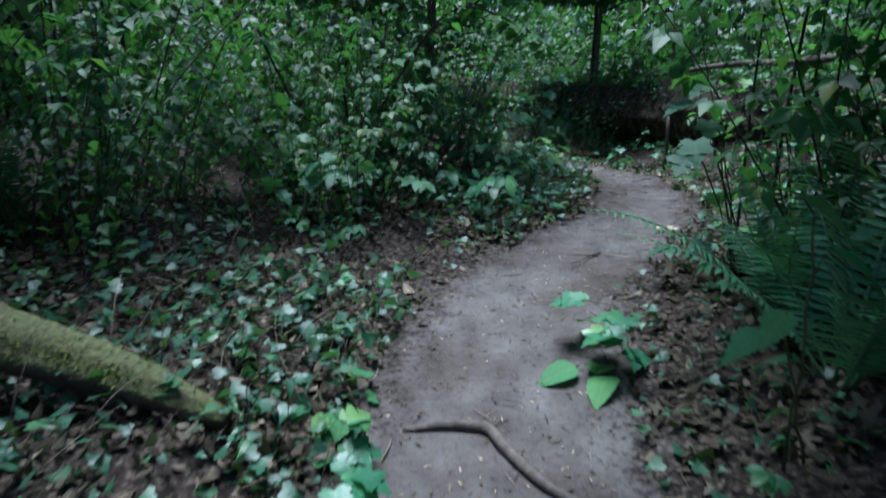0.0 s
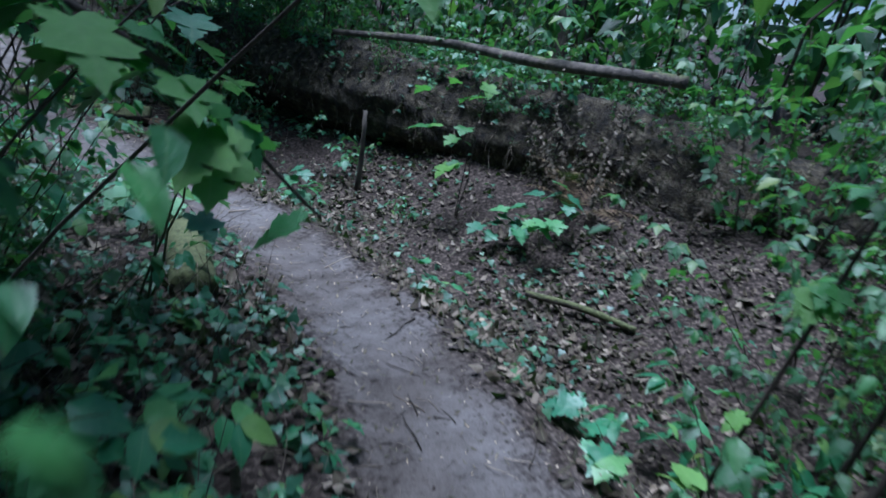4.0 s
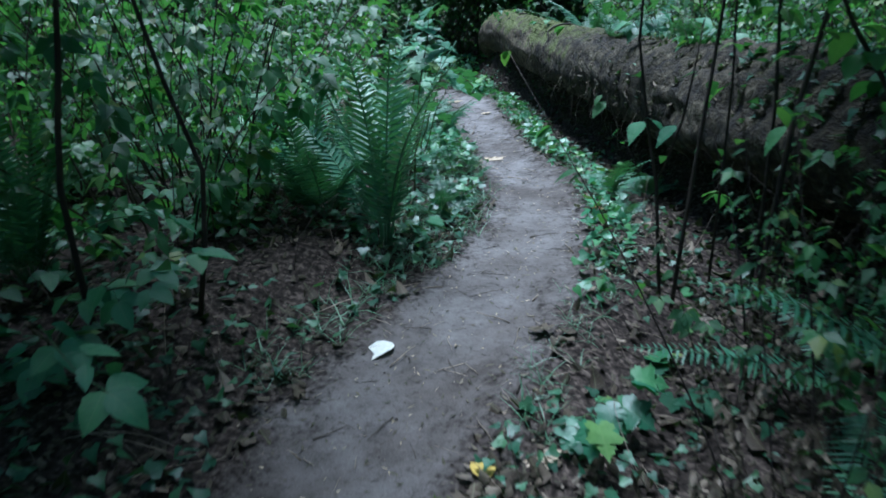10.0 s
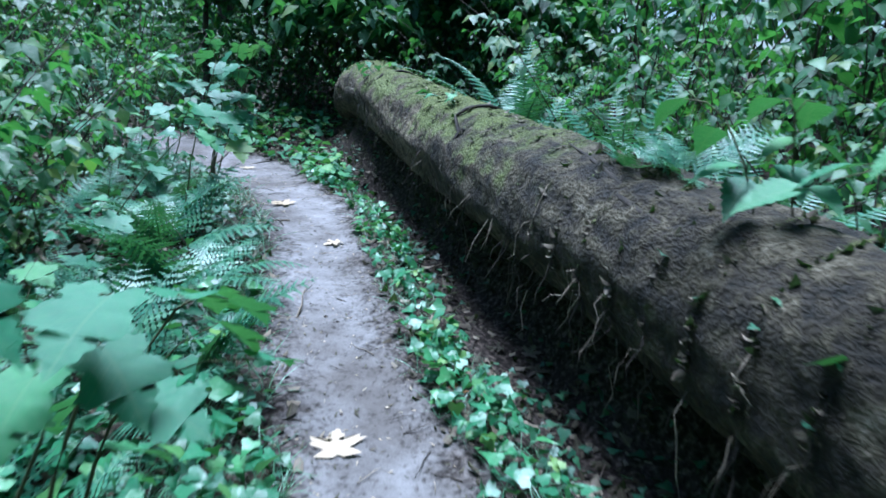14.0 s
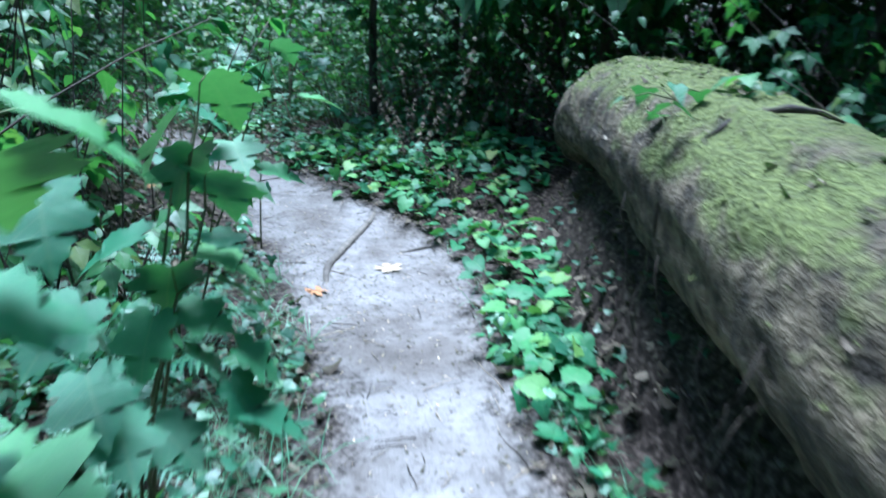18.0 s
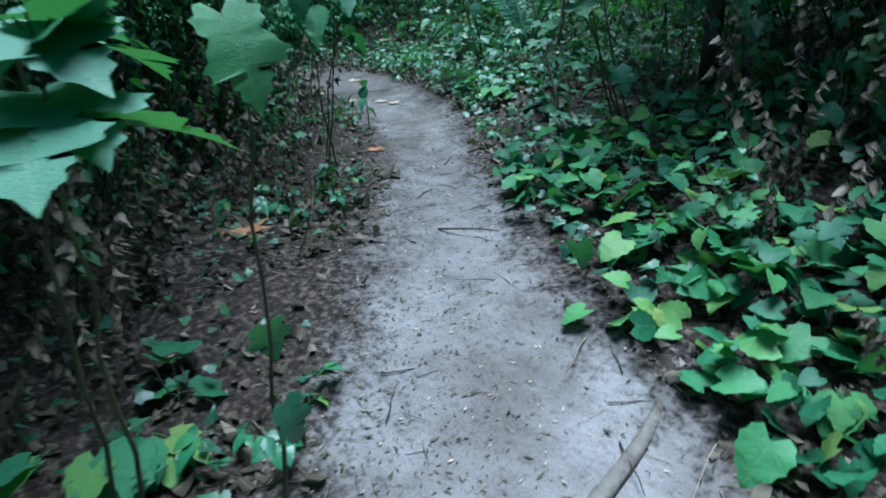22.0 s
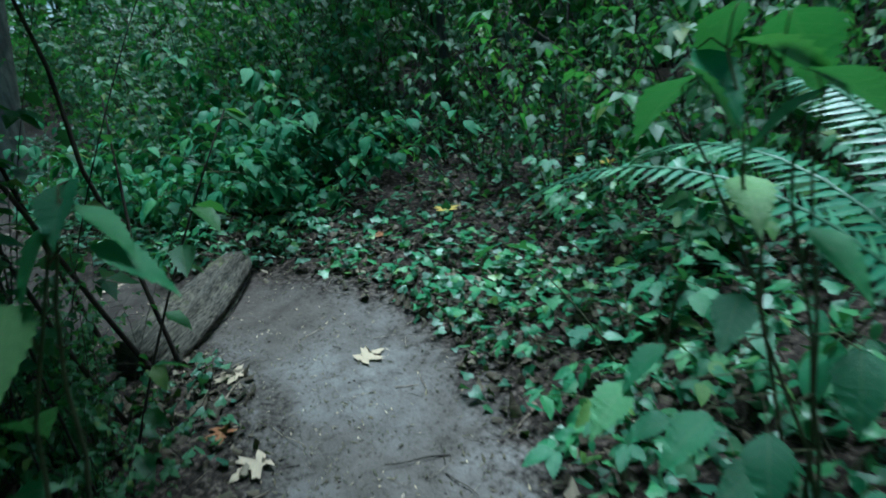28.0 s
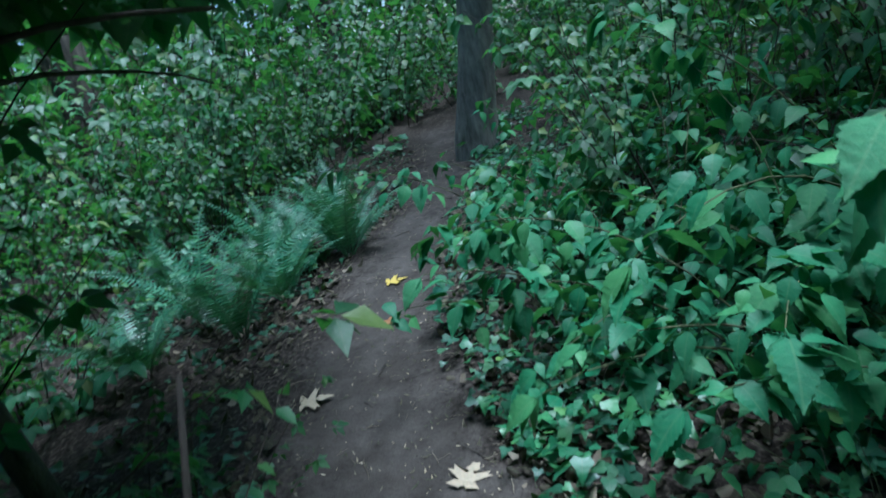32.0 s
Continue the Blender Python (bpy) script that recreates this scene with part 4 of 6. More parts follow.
# added trees, crowns mostly out of view, set where shade should fall
SHADE_TREES = [(-1.1, 23.5, 1.3, 1.2, 4.0, 6000), (2.4, 1.9, 1.7, 1.5, 4.0, 7000), (3.4, 13.2, 2.0, 2.6, 5.0, 4000), (-0.1, 24.2, 1.8, 1.2, 4.6, 6500), (-1.7, 24.4, 1.6, 1.3, 4.4, 6500), (-5.2, 20.0, 1.7, 1.7, 4.4, 3200),
             (-7.0, 20.9, 2.0, 1.6, 4.6, 4200), (-2.2, 10.0, 1.9, 1.9, 4.6, 1600), (-2.7, 3.2, 2.0, 1.9, 5.0, 1700), (3.0, 11.4, 1.6, 2.7, 4.6, 3400), (-1.1, 11.7, 1.4, 2.1, 4.4, 1800), (-10.9, 26.2, 2.0, 1.9, 5.0, 1600),
             (-6.95, 21.7, 0.7, 1.7, 3.4, 3200), (-8.1, 21.6, 1.5, 1.9, 4.2, 6500), (-3.0, 24.5, 1.5, 1.6, 4.2, 5000), (-7.9, 22.1, 1.2, 2.1, 3.8, 5000), (-9.4, 21.1, 1.5, 1.9, 4.2, 3400), (0.9, 23.0, 1.6, 1.2, 4.0, 4500), (-3.8, 23.9, 1.0, 2.1, 4.0, 900), (0.0, 5.8, 0.8, 2.1, 3.6, 1600)]
for k, (tx, ty, tsp, tlo, thi, tn) in enumerate(SHADE_TREES):
    build_shade_tree(tx, ty, 0.045, tsp, tlo, thi, tn, 300 + k)


# ---- plants ----
def leaf_pose(p, yaw, droop, roll, size):
    return Matrix.Translation(p) @ Euler((0, 0, yaw - math.pi / 2)).to_matrix().to_4x4() @ Euler((-droop, 0, 0)).to_matrix().to_4x4() @ Euler((0, roll, 0)).to_matrix().to_4x4() @ Matrix.Scale(size, 4)


def build_shrub(name, label, cat, leaf, mat, seed, canes=5, length=(0.7, 1.2), rise=(60, 85), bend=(20, 70), spread=0.12, step=3, size=(0.12, 0.2), stem=STEM, thick=0.005,
                low=0.3, single=True, group="", droop=(0.1, 0.6), extra=1, inner=0, inner_leaf=None, nodes=9, split=True, inner_size=(0.4, 0.55)):
    """A plant of arching canes with leaves at their nodes: each outer leaf an object of its own (single), or all joined; inner: smaller leaves between, joined."""
    rs = random.Random(seed)
    nr = np.random.RandomState(seed)
    root = thing(name, label, cat, group)
    shared = mesh_of("leaf", *leaf, True, mat) if single else None
    places, lines, along = [], [], []
    for c in range(canes):
        a = rs.uniform(0, 6.28)
        ln, n = rs.uniform(*length), nodes
        pts = arc((spread * math.cos(a) * rs.random(), spread * math.sin(a) * rs.random(), 0), a + rs.uniform(-0.5, 0.5), ln, rs.uniform(*rise), rs.uniform(*bend), n, 0.14, rs)
        lines.append(tube(pts, np.linspace(thick * rs.uniform(0.7, 1.3), thick * 0.3, len(pts)), 4 if split else 3))
        along += pts[int(n * low):]
        for j in range(int(n * low), n + 1, 1):
            if (j - int(n * low)) % step and j != n:
                continue
            for _ in range(extra):
                dx, dy = pts[min(j, n)][0] - pts[j - 1][0], pts[min(j, n)][1] - pts[j - 1][1]
                y0 = math.atan2(dy, dx) + rs.choice((-1, 1)) * rs.uniform(0.3, 1.5) if j < n else math.atan2(dy, dx) + rs.uniform(-0.4, 0.4)
                q = Vector(pts[j]).lerp(Vector(pts[j - 1]), rs.uniform(0, 0.6) if j < n else 0)
                places.append((tuple(q), y0, rs.uniform(*droop), rs.uniform(-0.35, 0.35), rs.uniform(*size)))
    if split:
        for ln in lines:
            part("cane", mesh_of("cane", *ln, True, stem), root)
    else:
        tagged(part("stem", mesh_of("stem", *joined(lines), True, stem), root), kind="stuff")
    if single:
        for p in places:
            part("leaf", shared, root, "", leaf_pose(*p))
        if inner:
            al = np.array(along)
            q = al[nr.randint(0, len(al), inner)] + nr.normal(0, 0.05, (inner, 3))
            v, f, u = scattered(inner_leaf or OVAL_LO, q, nr.uniform(0, 6.28, inner), nr.normal(-0.35, 0.3, inner), nr.normal(0, 0.3, inner), nr.uniform(size[0] * inner_size[0], size[1] * inner_size[1], inner))
            tagged(part("foliage", mesh_of("foliage", v, f, u, True, mat), root), kind="stuff")
    else:
        a = [(p[0], p[1] - math.pi / 2, -p[2], p[3], p[4]) for p in places]
        v, f, u = scattered(leaf, np.array([q[0] for q in a]), [q[1] for q in a], [q[2] for q in a], [q[3] for q in a], [q[4] for q in a])
        tagged(part("foliage", mesh_of("foliage", v, f, u, True, mat), root), kind="stuff")
    return Kind(root)


def build_fern(label, seed, fronds, length, rise, bend, pinna, pairs, top, mat=FERN, taper=0.0, tilt=0.25, group="ferns beside the trail", angles=None):
    rs = random.Random(seed)
    root = thing("fern", label, "fern", group)
    shapes = [mesh_of("frond", *frond(pairs, top, pinna, r, b, taper, seed + k, tilt), True, mat) for k, (r, b) in enumerate(zip(rise, bend))]
    for k in range(fronds):
        a = angles[k] if angles else 6.283 * k / fronds + rs.uniform(-0.25, 0.25)
        ln = rs.uniform(*length)
        m = Matrix.Translation((0.03 * math.cos(a), 0.03 * math.sin(a), 0)) @ Euler((0, 0, a - math.pi / 2)).to_matrix().to_4x4() @ Euler((rs.uniform(-0.1, 0.15), rs.uniform(-0.15, 0.15), 0)).to_matrix().to_4x4() @ Matrix.Scale(ln, 4)
        part("frond", rs.choice(shapes), root, "", m)
    return Kind(root)


SWORD = [build_fern("dark green sword fern with long arching fronds", 40 + k, (13, 10, 8)[k], (0.7, 1.05), (84, 76, 62), (45, 62, 55), PINNA, 28, 0.13) for k in range(3)]
LADY = [build_fern("light green lacy lady fern", 50 + k, (8, 6)[k], (0.45, 0.75), (68, 50, 40), (50, 75, 50), LACY, 15, 0.26, FERN, 0.2, 0.45) for k in range(2)]
BRAM = [build_shrub("bramble", "leafy bramble with three-part toothed leaves", "shrub", TRI, BRAMBLE, 60 + k, (5, 6, 4)[k], (0.6, 1.1), (55, 84), (35, 85), 0.12, 3, (0.15, 0.25), group="brambles by the trail", inner=55, droop=(0.0, 0.5)) for k in range(3)]
THIM = [build_shrub("thimbleberry", "thimbleberry plant with large soft lobed leaves", "shrub", stalked(PALM, 0.35), LOBED, 70 + k, (4, 5)[k], (0.6, 1.1), (65, 85), (10, 35), 0.12, 2, (0.1, 0.16), group="thimbleberries by the trail", low=0.35, inner=24, inner_leaf=IVYLEAF, droop=(0.0, 0.45)) for k in range(2)]
ELDER = [build_shrub("leafy_shrub", "green shrub with drooping toothed oval leaves", "shrub", stalked(SAW, 0.2), OVATE, 80 + k, (8, 7)[k], (0.9, 1.5), (50, 82), (40, 90), 0.15, 2, (0.085, 0.145), low=0.2, extra=3, group="leafy shrubs", droop=(0.3, 1.0), inner=300, inner_leaf=SAW, inner_size=(0.5, 0.75)) for k in range(2)]
LOWP = [build_shrub("seedling", "small low green plant with toothed leaves", "plant", leafx, matx, 90 + k, 3, (0.12, 0.28), (50, 80), (10, 40), 0.05, 9, (0.07, 0.13), thick=0.002, low=0.6, group="low plants by the trail", extra=2, split=False, droop=(0.0, 0.4), single=k == 1)
        for k, (leafx, matx) in enumerate(((TRI, BRAMBLE), (stalked(HEART, 0.5), ROUND), (stalked(PALM, 0.4), LOBED)))]
THICK = [build_shrub("thicket_bush", "dense dark green thicket bush", "shrub", (TRI_LO, DIAMOND, TRI_LO, DIAMOND)[k], THICKET, 110 + k, 15, (1.0, 2.4), (62, 90), (8, 48), 0.5, 1, ((0.12, 0.21), (0.06, 0.12))[k % 2],
                     TWIG, 0.007, 0.12, False, "thicket behind the trail", extra=(2, 3)[k % 2], droop=(0.0, 0.8), split=False, nodes=8) for k in range(4)]
BARE = [build_shrub("sapling", "thin dark sapling with sparse leaves", "sapling", OVAL_LO, THICKET, 120 + k, (5, 7, 4)[k], (1.4, 2.5), (70, 90), (3, 30), 0.25, 1, (0.05, 0.11), TWIG, 0.006, 0.4, False, "bare stems of the thicket", split=False, extra=2) for k in range(3)]
DRY = [build_shrub("dead_plant", "dead plant with shrivelled brown hanging leaves", "plant", CURLED, DEADLEAF, 130 + k, 6, (0.6, 1.3), (68, 90), (5, 45), 0.14, 1, (0.025, 0.06), TWIG, 0.003, 0.2, False, "dead plants", (0.8, 1.5), 3, split=False, nodes=12) for k in range(2)]

rnd = random.Random(11)
LOG_AXIS = smooth_line([(p[0], p[1], 0, 0) for p in BIG_LOG], 0.2)[:, :2]


CLEAR = [(-1.2, 1.85, 0.8), (-11.4, 20.7, 1.2), (-10.6, 20.8, 1.0), (-12.4, 20.6, 1.0), (-9.9, 20.9, 0.7), (-0.15, 12.9, 0.75), (0.0, 12.2, 0.5), (-1.6, 22.9, 1.1), (-0.6, 23.0, 1.0), (-0.5, 2.9, 0.9), (-1.2, 3.1, 0.6), (3.2, 5.5, 0.85), (3.3, 6.5, 0.9), (4.0, 6.9, 0.85), (2.8, 7.5, 0.55), (3.9, 5.7, 0.7), (4.3, 7.6, 0.5), (2.7, 4.9, 0.5)]


def open_spot(x, y):
    return any((x - a) ** 2 + (y - b) ** 2 < r * r for a, b, r in CLEAR)


def clear_of_log(x, y, far=0.62):
    return float(np.min(np.hypot(LOG_AXIS[:, 0] - x, LOG_AXIS[:, 1] - y))) > far


def row_of(kinds, s0, s1, d0, d1, count, size=(0.8, 1.2), gap=0.0, test=None, lean=0.12):
    """Scatter plants beside a stretch of the trail, not nearer to one another than gap."""
    done = []
    for _ in range(count * 6):
        if len(done) >= count:
            break
        x, y = beside(rnd.uniform(s0, s1), rnd.uniform(d0, d1))
        d = float(terrain(x, y)[1][0])
        if abs(d) < min(abs(d0), abs(d1)) * 0.93 or any((x - a) ** 2 + (y - b) ** 2 < gap * gap for a, b in done) or (test and not test(x, y)) or (abs(d) > 0.8 and open_spot(x, y)):
            continue
        done.append((x, y))
        rnd.choice(kinds).put(x, y, rnd.uniform(0, 6.28), rnd.uniform(*size), (rnd.uniform(-lean, lean), rnd.uniform(-lean, lean)))


def wood(kinds, near, far, gap, size, seed, right_near=None, most=300):
    """Fill the ground between two distances from the trail."""
    rs = random.Random(seed)
    xs = np.array([(rs.uniform(-22, 11), rs.uniform(-5, 33)) for _ in range(9000)])
    z, d, s, h = terrain(xs[:, 0], xs[:, 1])
    done = []
    for (x, y), dd, ss in zip(xs, d, s):
        lo = near if dd < 0 or not 10 < ss < 28 else (right_near or near)
        if not lo < abs(dd) < far or not clear_of_log(x, y, 0.8) or len(done) >= most or open_spot(x, y):
            continue
        if any((x - a) ** 2 + (y - b) ** 2 < gap * gap for a, b in done):
            continue
        done.append((x, y))
        rs.choice(kinds).put(x, y, rs.uniform(0, 6.28), rs.uniform(*size), (rs.uniform(-0.1, 0.1), rs.uniform(-0.1, 0.1)))


def far_woods():
    """The wood behind: leaves in clumps on tall stems, as one mass. Its unseen upper part is added to block low light.
    """
    nr = np.random.RandomState(31)
    n = 5600
    c = np.stack([nr.uniform(-32, 17, n), nr.uniform(-11, 40, n)], 1)
    z, d, s, h = terrain(c[:, 0], c[:, 1])
    ok = (np.abs(d) > 4.6) & (np.abs(d) < 16)
    c, z, d = c[ok], z[ok], np.abs(d)[ok]
    top = np.clip(2.4 + (d - 4.6) * 1.05, 0, 10.5)
    bits, pos = [], []
    for (x, y), z0, tp in zip(c, z, top):
        k = nr.randint(12, 30)
        pos.append(np.stack([x + nr.normal(0, 0.45, k), y + nr.normal(0, 0.45, k), z0 + tp * nr.beta(1.3, 1.1, k)], 1))
        if nr.rand() < 0.3:
            bits.append(tube([(x, y, z0 - 0.1), (x + nr.normal(0, 0.1), y + nr.normal(0, 0.1), z0 + tp * 0.6), (x + nr.normal(0, 0.3), y + nr.normal(0, 0.3), z0 + tp)], [0.025, 0.018, 0.006], 4))
    pos = np.vstack(pos)
    m = len(pos)
    wide = 1 + 0.7 * np.clip((np.abs(terrain(pos[:, 0], pos[:, 1])[1]) - 6) / 4, 0, 1)
    v, f, u = scattered(DIAMOND, pos, nr.uniform(0, 6.28, m), nr.normal(-0.4, 0.45, m), nr.normal(0, 0.4, m), nr.uniform(0.2, 0.42, m) * wide)
    tagged(new("woods", mesh_of("woods", v, f, u, True, THICKET)), "dense green woodland behind the thicket", "woods", "", "stuff")
    tagged(new("woods_stems", mesh_of("woods_stems", *joined(bits), True, TWIG)), "dark thin stems of the woodland behind", "woods", "", "stuff")


# dense thicket behind
wood(THICK, 1.7, 3.4, 0.72, (0.65, 1.0), 1, 2.0, 175)
wood(THICK, 3.4, 6.0, 1.2, (1.1, 1.5), 2, None, 90)
far_woods()
row_of(BARE, 0, 43, -2.6, -1.25, 75, (0.7, 1.1), 0.3)
row_of(BARE, 8.3, 11, 1.0, 2.0, 9, (0.7, 1.0), 0.25)
row_of(BARE, 33, 36.5, -1.4, -0.85, 5, (0.7, 1.0), 0.25)
row_of(BARE, 28, 43, 1.6, 4, 22, (0.7, 1.1), 0.45, clear_of_log)
# brambles and soft plants near the trail
row_of(BRAM, 9.3, 13, -2.4, -1.05, 14, (0.6, 1.0), 0.35)
row_of(BRAM, 8.5, 11.0, 1.0, 2.0, 5, (0.5, 0.9), 0.35)
row_of(BRAM, 13.5, 16.5, 1.4, 2.6, 5, (0.35, 0.6), 0.5)
row_of(BARE, 17.6, 20.5, 1.0, 1.8, 4, (0.6, 0.9), 0.2, clear_of_log)
row_of(DRY, 16.8, 19.5, 1.0, 1.8, 7, (0.5, 0.8), 0.25, clear_of_log)
row_of(BRAM, 13, 43, -2.6, -1.05, 25, (0.6, 1.0), 0.45)
row_of(BRAM, 28.5, 43, 1.1, 2.8, 20, (0.5, 0.9), 0.4, clear_of_log)
row_of(THIM, 20, 26.3, -1.9, -1.0, 11, (0.7, 1.05), 0.35)
row_of(THIM, 28.5, 34, 0.9, 2.0, 6, (0.5, 0.8), 0.4, clear_of_log)
row_of(LOWP, 6, 43, -1.2, -0.5, 38, (0.7, 1.3), 0.2)
row_of(LOWP, 6, 43, 0.5, 1.2, 38, (0.7, 1.3), 0.2, clear_of_log)
row_of(SWORD, 6, 43, -3.0, -1.3, 14, (0.6, 0.95), 0.8)
row_of(LADY, 19.6, 27, -1.6, -0.6, 16, (0.6, 1.0), 0.3)
row_of(DRY, 13, 32, -1.9, -1.2, 16, (0.7, 1.1), 0.35)
row_of(DRY, 27.5, 31, 1.0, 2.4, 9, (0.5, 0.9), 0.3, clear_of_log)
row_of(BARE, 29, 34, -2.2, -1.2, 16, (0.7, 1.0), 0.2)
row_of(DRY, 29, 33.5, -1.6, -0.85, 10, (0.6, 0.9), 0.25)
for x, y in ((-2.2, 22.5), (-1.7, 22.6), (-1.2, 22.7), (-2.5, 22.9), (-1.9, 23.1), (-1.4, 23.2), (-0.8, 22.6), (-0.4, 22.9), (-0.9, 23.2)):
    DRY[rnd.randrange(2)].put(x, y, rnd.uniform(0, 6.28), rnd.uniform(0.7, 1.1), (rnd.uniform(-0.3, 0.3), rnd.uniform(-0.3, 0.3)))
    if rnd.random() < 0.6:
        BARE[rnd.randrange(3)].put(x + 0.2, y + 0.2, rnd.uniform(0, 6.28), 0.8, (rnd.uniform(-0.2, 0.2), rnd.uniform(-0.2, 0.2)))
for k in range(14):
    x, y = -0.75 + rnd.uniform(-0.35, 0.7), 21.75 + rnd.uniform(-0.1, 0.9)
    (DRY + BARE)[rnd.randrange(5)].put(x, y, rnd.uniform(0, 6.28), rnd.uniform(0.55, 0.95), (rnd.uniform(-0.4, 0.4), rnd.uniform(-0.4, 0.4)))
row_of(DRY, 10.5, 16, 2.0, 3.2, 8, (0.6, 0.9), 0.3)
for k in range(15):
    q = log_place(0.05 + 0.42 * k / 15, rnd.uniform(-0.2, 0.5), -0.03)
    rnd.choice(BRAM + DRY).put(q[0], q[1], rnd.uniform(0, 6.28), rnd.uniform(0.4, 0.75), (rnd.uniform(-0.3, 0.3), rnd.uniform(-0.3, 0.3)), z=q[2])
for k in range(9):
    q = log_place(0.08 + 0.045 * k, rnd.uniform(-0.6, 0.2), -0.05)
    THICK[k % 4].put(q[0], q[1], rnd.uniform(0, 6.28), rnd.uniform(0.28, 0.42), (rnd.uniform(-0.2, 0.2), rnd.uniform(-0.2, 0.2)), z=q[2])
for k in range(9):
    q = log_place(0.12 + 0.36 * k / 9, 1.0, -0.04)
    DRY[k % 2].put(q[0], q[1], rnd.uniform(0, 6.28), rnd.uniform(0.5, 0.8), (0.0, -1.9), z=q[2])


# ---- ground cover, litter and crumbs ----
def cover(name, label, cat, leaf, mat, s0, s1, d0, d1, count, size, up, tilt, seed, test=None, group=""):
    """Many small leaves over a stretch of ground as one object."""
    nr = np.random.RandomState(seed)
    s, d = nr.uniform(s0, s1, count), nr.uniform(d0, d1, count)
    clump = np.sin(3.1 * s + 1.7 * np.sin(2.3 * d + seed)) * np.sin(2.7 * d + seed) > nr.uniform(-1.0, 0.6, count)
    s, d = s[clump], d[clump]
    x, y = beside(s, d)
    z, dd, ss, h = terrain(x, y)
    ok = np.abs(dd) > h + nr.uniform(-0.06, 0.12, len(h))
    if test:
        ok &= np.array([test(a, b) for a, b in zip(x, y)])
    x, y, z = x[ok], y[ok], z[ok]
    n = len(x)
    p = np.stack([x, y, z + nr.uniform(up[0], up[1], n)], 1)
    v, f, u = scattered(leaf, p, nr.uniform(0, 6.28, n), nr.normal(0, tilt, n), nr.normal(0, tilt, n), nr.uniform(*size, n))
    tagged(new(name, mesh_of(name, v, f, u, True, mat)), label, cat, group, "stuff")


cover("ivy_cover", "dense low mat of glossy dark ivy leaves", "ground cover", IVYLEAF, IVY, 5, 20, -3.2, -0.35, 14450, (0.03, 0.075), (0.01, 0.15), 0.4, 1)
cover("ivy_cover", "dense low mat of ivy leaves on the bank", "ground cover", IVYLEAF, IVY, 19.5, 28, -2.6, -0.3, 7000, (0.03, 0.075), (0.01, 0.2), 0.4, 2)
cover("ivy_cover", "patchy low ivy leaves over brown litter", "ground cover", IVYLEAF, IVY, 5, 28, 0.35, 2.2, 5950, (0.03, 0.065), (0.01, 0.1), 0.4, 3)
cover("ivy_cover", "low green leaves along the foot of the log", "ground cover", IVYLEAF, BRAMBLE, 19.5, 27, 0.28, 0.6, 1500, (0.03, 0.09), (0.01, 0.12), 0.5, 14)
cover("heart_leaf_cover", "patch of broad heart-shaped green leaves", "ground cover", HEART, ROUND, 25.9, 30.4, 0.3, 2.9, 3400, (0.05, 0.12), (0.03, 0.22), 0.4, 4, lambda x, y: clear_of_log(x, y, 0.42))
cover("ivy_cover", "low ivy and seedlings over leaf litter", "ground cover", IVYLEAF, IVY, 29, 43, 0.35, 4.0, 20400, (0.03, 0.075), (0.01, 0.14), 0.4, 5)
cover("ivy_cover", "low ivy leaves in deep shade", "ground cover", IVYLEAF, IVY, 28, 43, -3.5, -0.4, 7650, (0.03, 0.07), (0.01, 0.12), 0.4, 6)
cover("leaf_litter", "brown fallen leaves covering the forest floor", "leaf litter", FLAKE_LO, DEADLEAF, 2, 43, -4.0, -0.2, 26000, (0.015, 0.06), (0.0, 0.03), 0.35, 7)
cover("leaf_litter", "brown fallen leaves covering the forest floor", "leaf litter", FLAKE_LO, DEADLEAF, 2, 43, 0.2, 4.0, 26000, (0.015, 0.06), (0.0, 0.03), 0.35, 8)
cover("ivy_cover", "bright low ivy leaves over the slope", "ground cover", IVYLEAF, BRAMBLE, 32, 38, 0.45, 3.0, 7000, (0.03, 0.085), (0.01, 0.16), 0.35, 25)
cover("leaf_litter", "pale dead leaves over the slope", "leaf litter", FLAKE, DEADLEAF, 32, 38, 0.4, 3.0, 8000, (0.025, 0.075), (0.0, 0.04), 0.4, 26)
cover("leaf_litter", "brown dead leaves and bits on the open slope", "leaf litter", FLAKE, DEADLEAF, 9.5, 15, 0.25, 3.0, 7000, (0.025, 0.075), (0.0, 0.04), 0.4, 27)
cover("leaf_litter", "pale and brown dead leaves and bits beside the trail", "leaf litter", FLAKE, DEADLEAF, 6, 12.5, -2.6, -0.3, 9000, (0.025, 0.08), (0.0, 0.06), 0.5, 22)
for sd, d0, d1 in ((31, -1.7, -0.22), (32, 0.22, 1.7)):
    cover("leaf_litter", "dense brown and grey dead leaves along the trail edge", "leaf litter", FLAKE_LO, DEADLEAF, 5, 41, d0, d1, 17000, (0.02, 0.06), (0.0, 0.025), 0.45, sd)
    cover("leaf_litter", "curled brown dead leaves along the trail edge", "leaf litter", CURLED, DEADLEAF, 5, 41, d0, d1, 2600, (0.05, 0.1), (0.005, 0.03), 0.5, sd + 2)
cover("maple_litter", "dry brown maple leaves lying in the litter", "leaf litter", MAPLE, DEADLEAF, 6, 43, 0.25, 2.5, 900, (0.05, 0.11), (0.01, 0.04), 0.3, 15)
cover("maple_litter", "dry brown maple leaves lying in the litter", "leaf litter", MAPLE, DEADLEAF, 6, 43, -2.5, -0.25, 800, (0.05, 0.11), (0.01, 0.04), 0.3, 16)
STALK = tube(arc((0, 0, 0), 1.57, 1.0, 65, 60, 5), np.linspace(0.006, 0.002, 6), 3)
cover("dry_stalks", "thin pale dry stalks tangled over the ground", "dry stalks", STALK, PALETWIG, 5, 20, -2.6, -0.5, 1500, (0.1, 0.5), (0.0, 0.02), 0.7, 17)
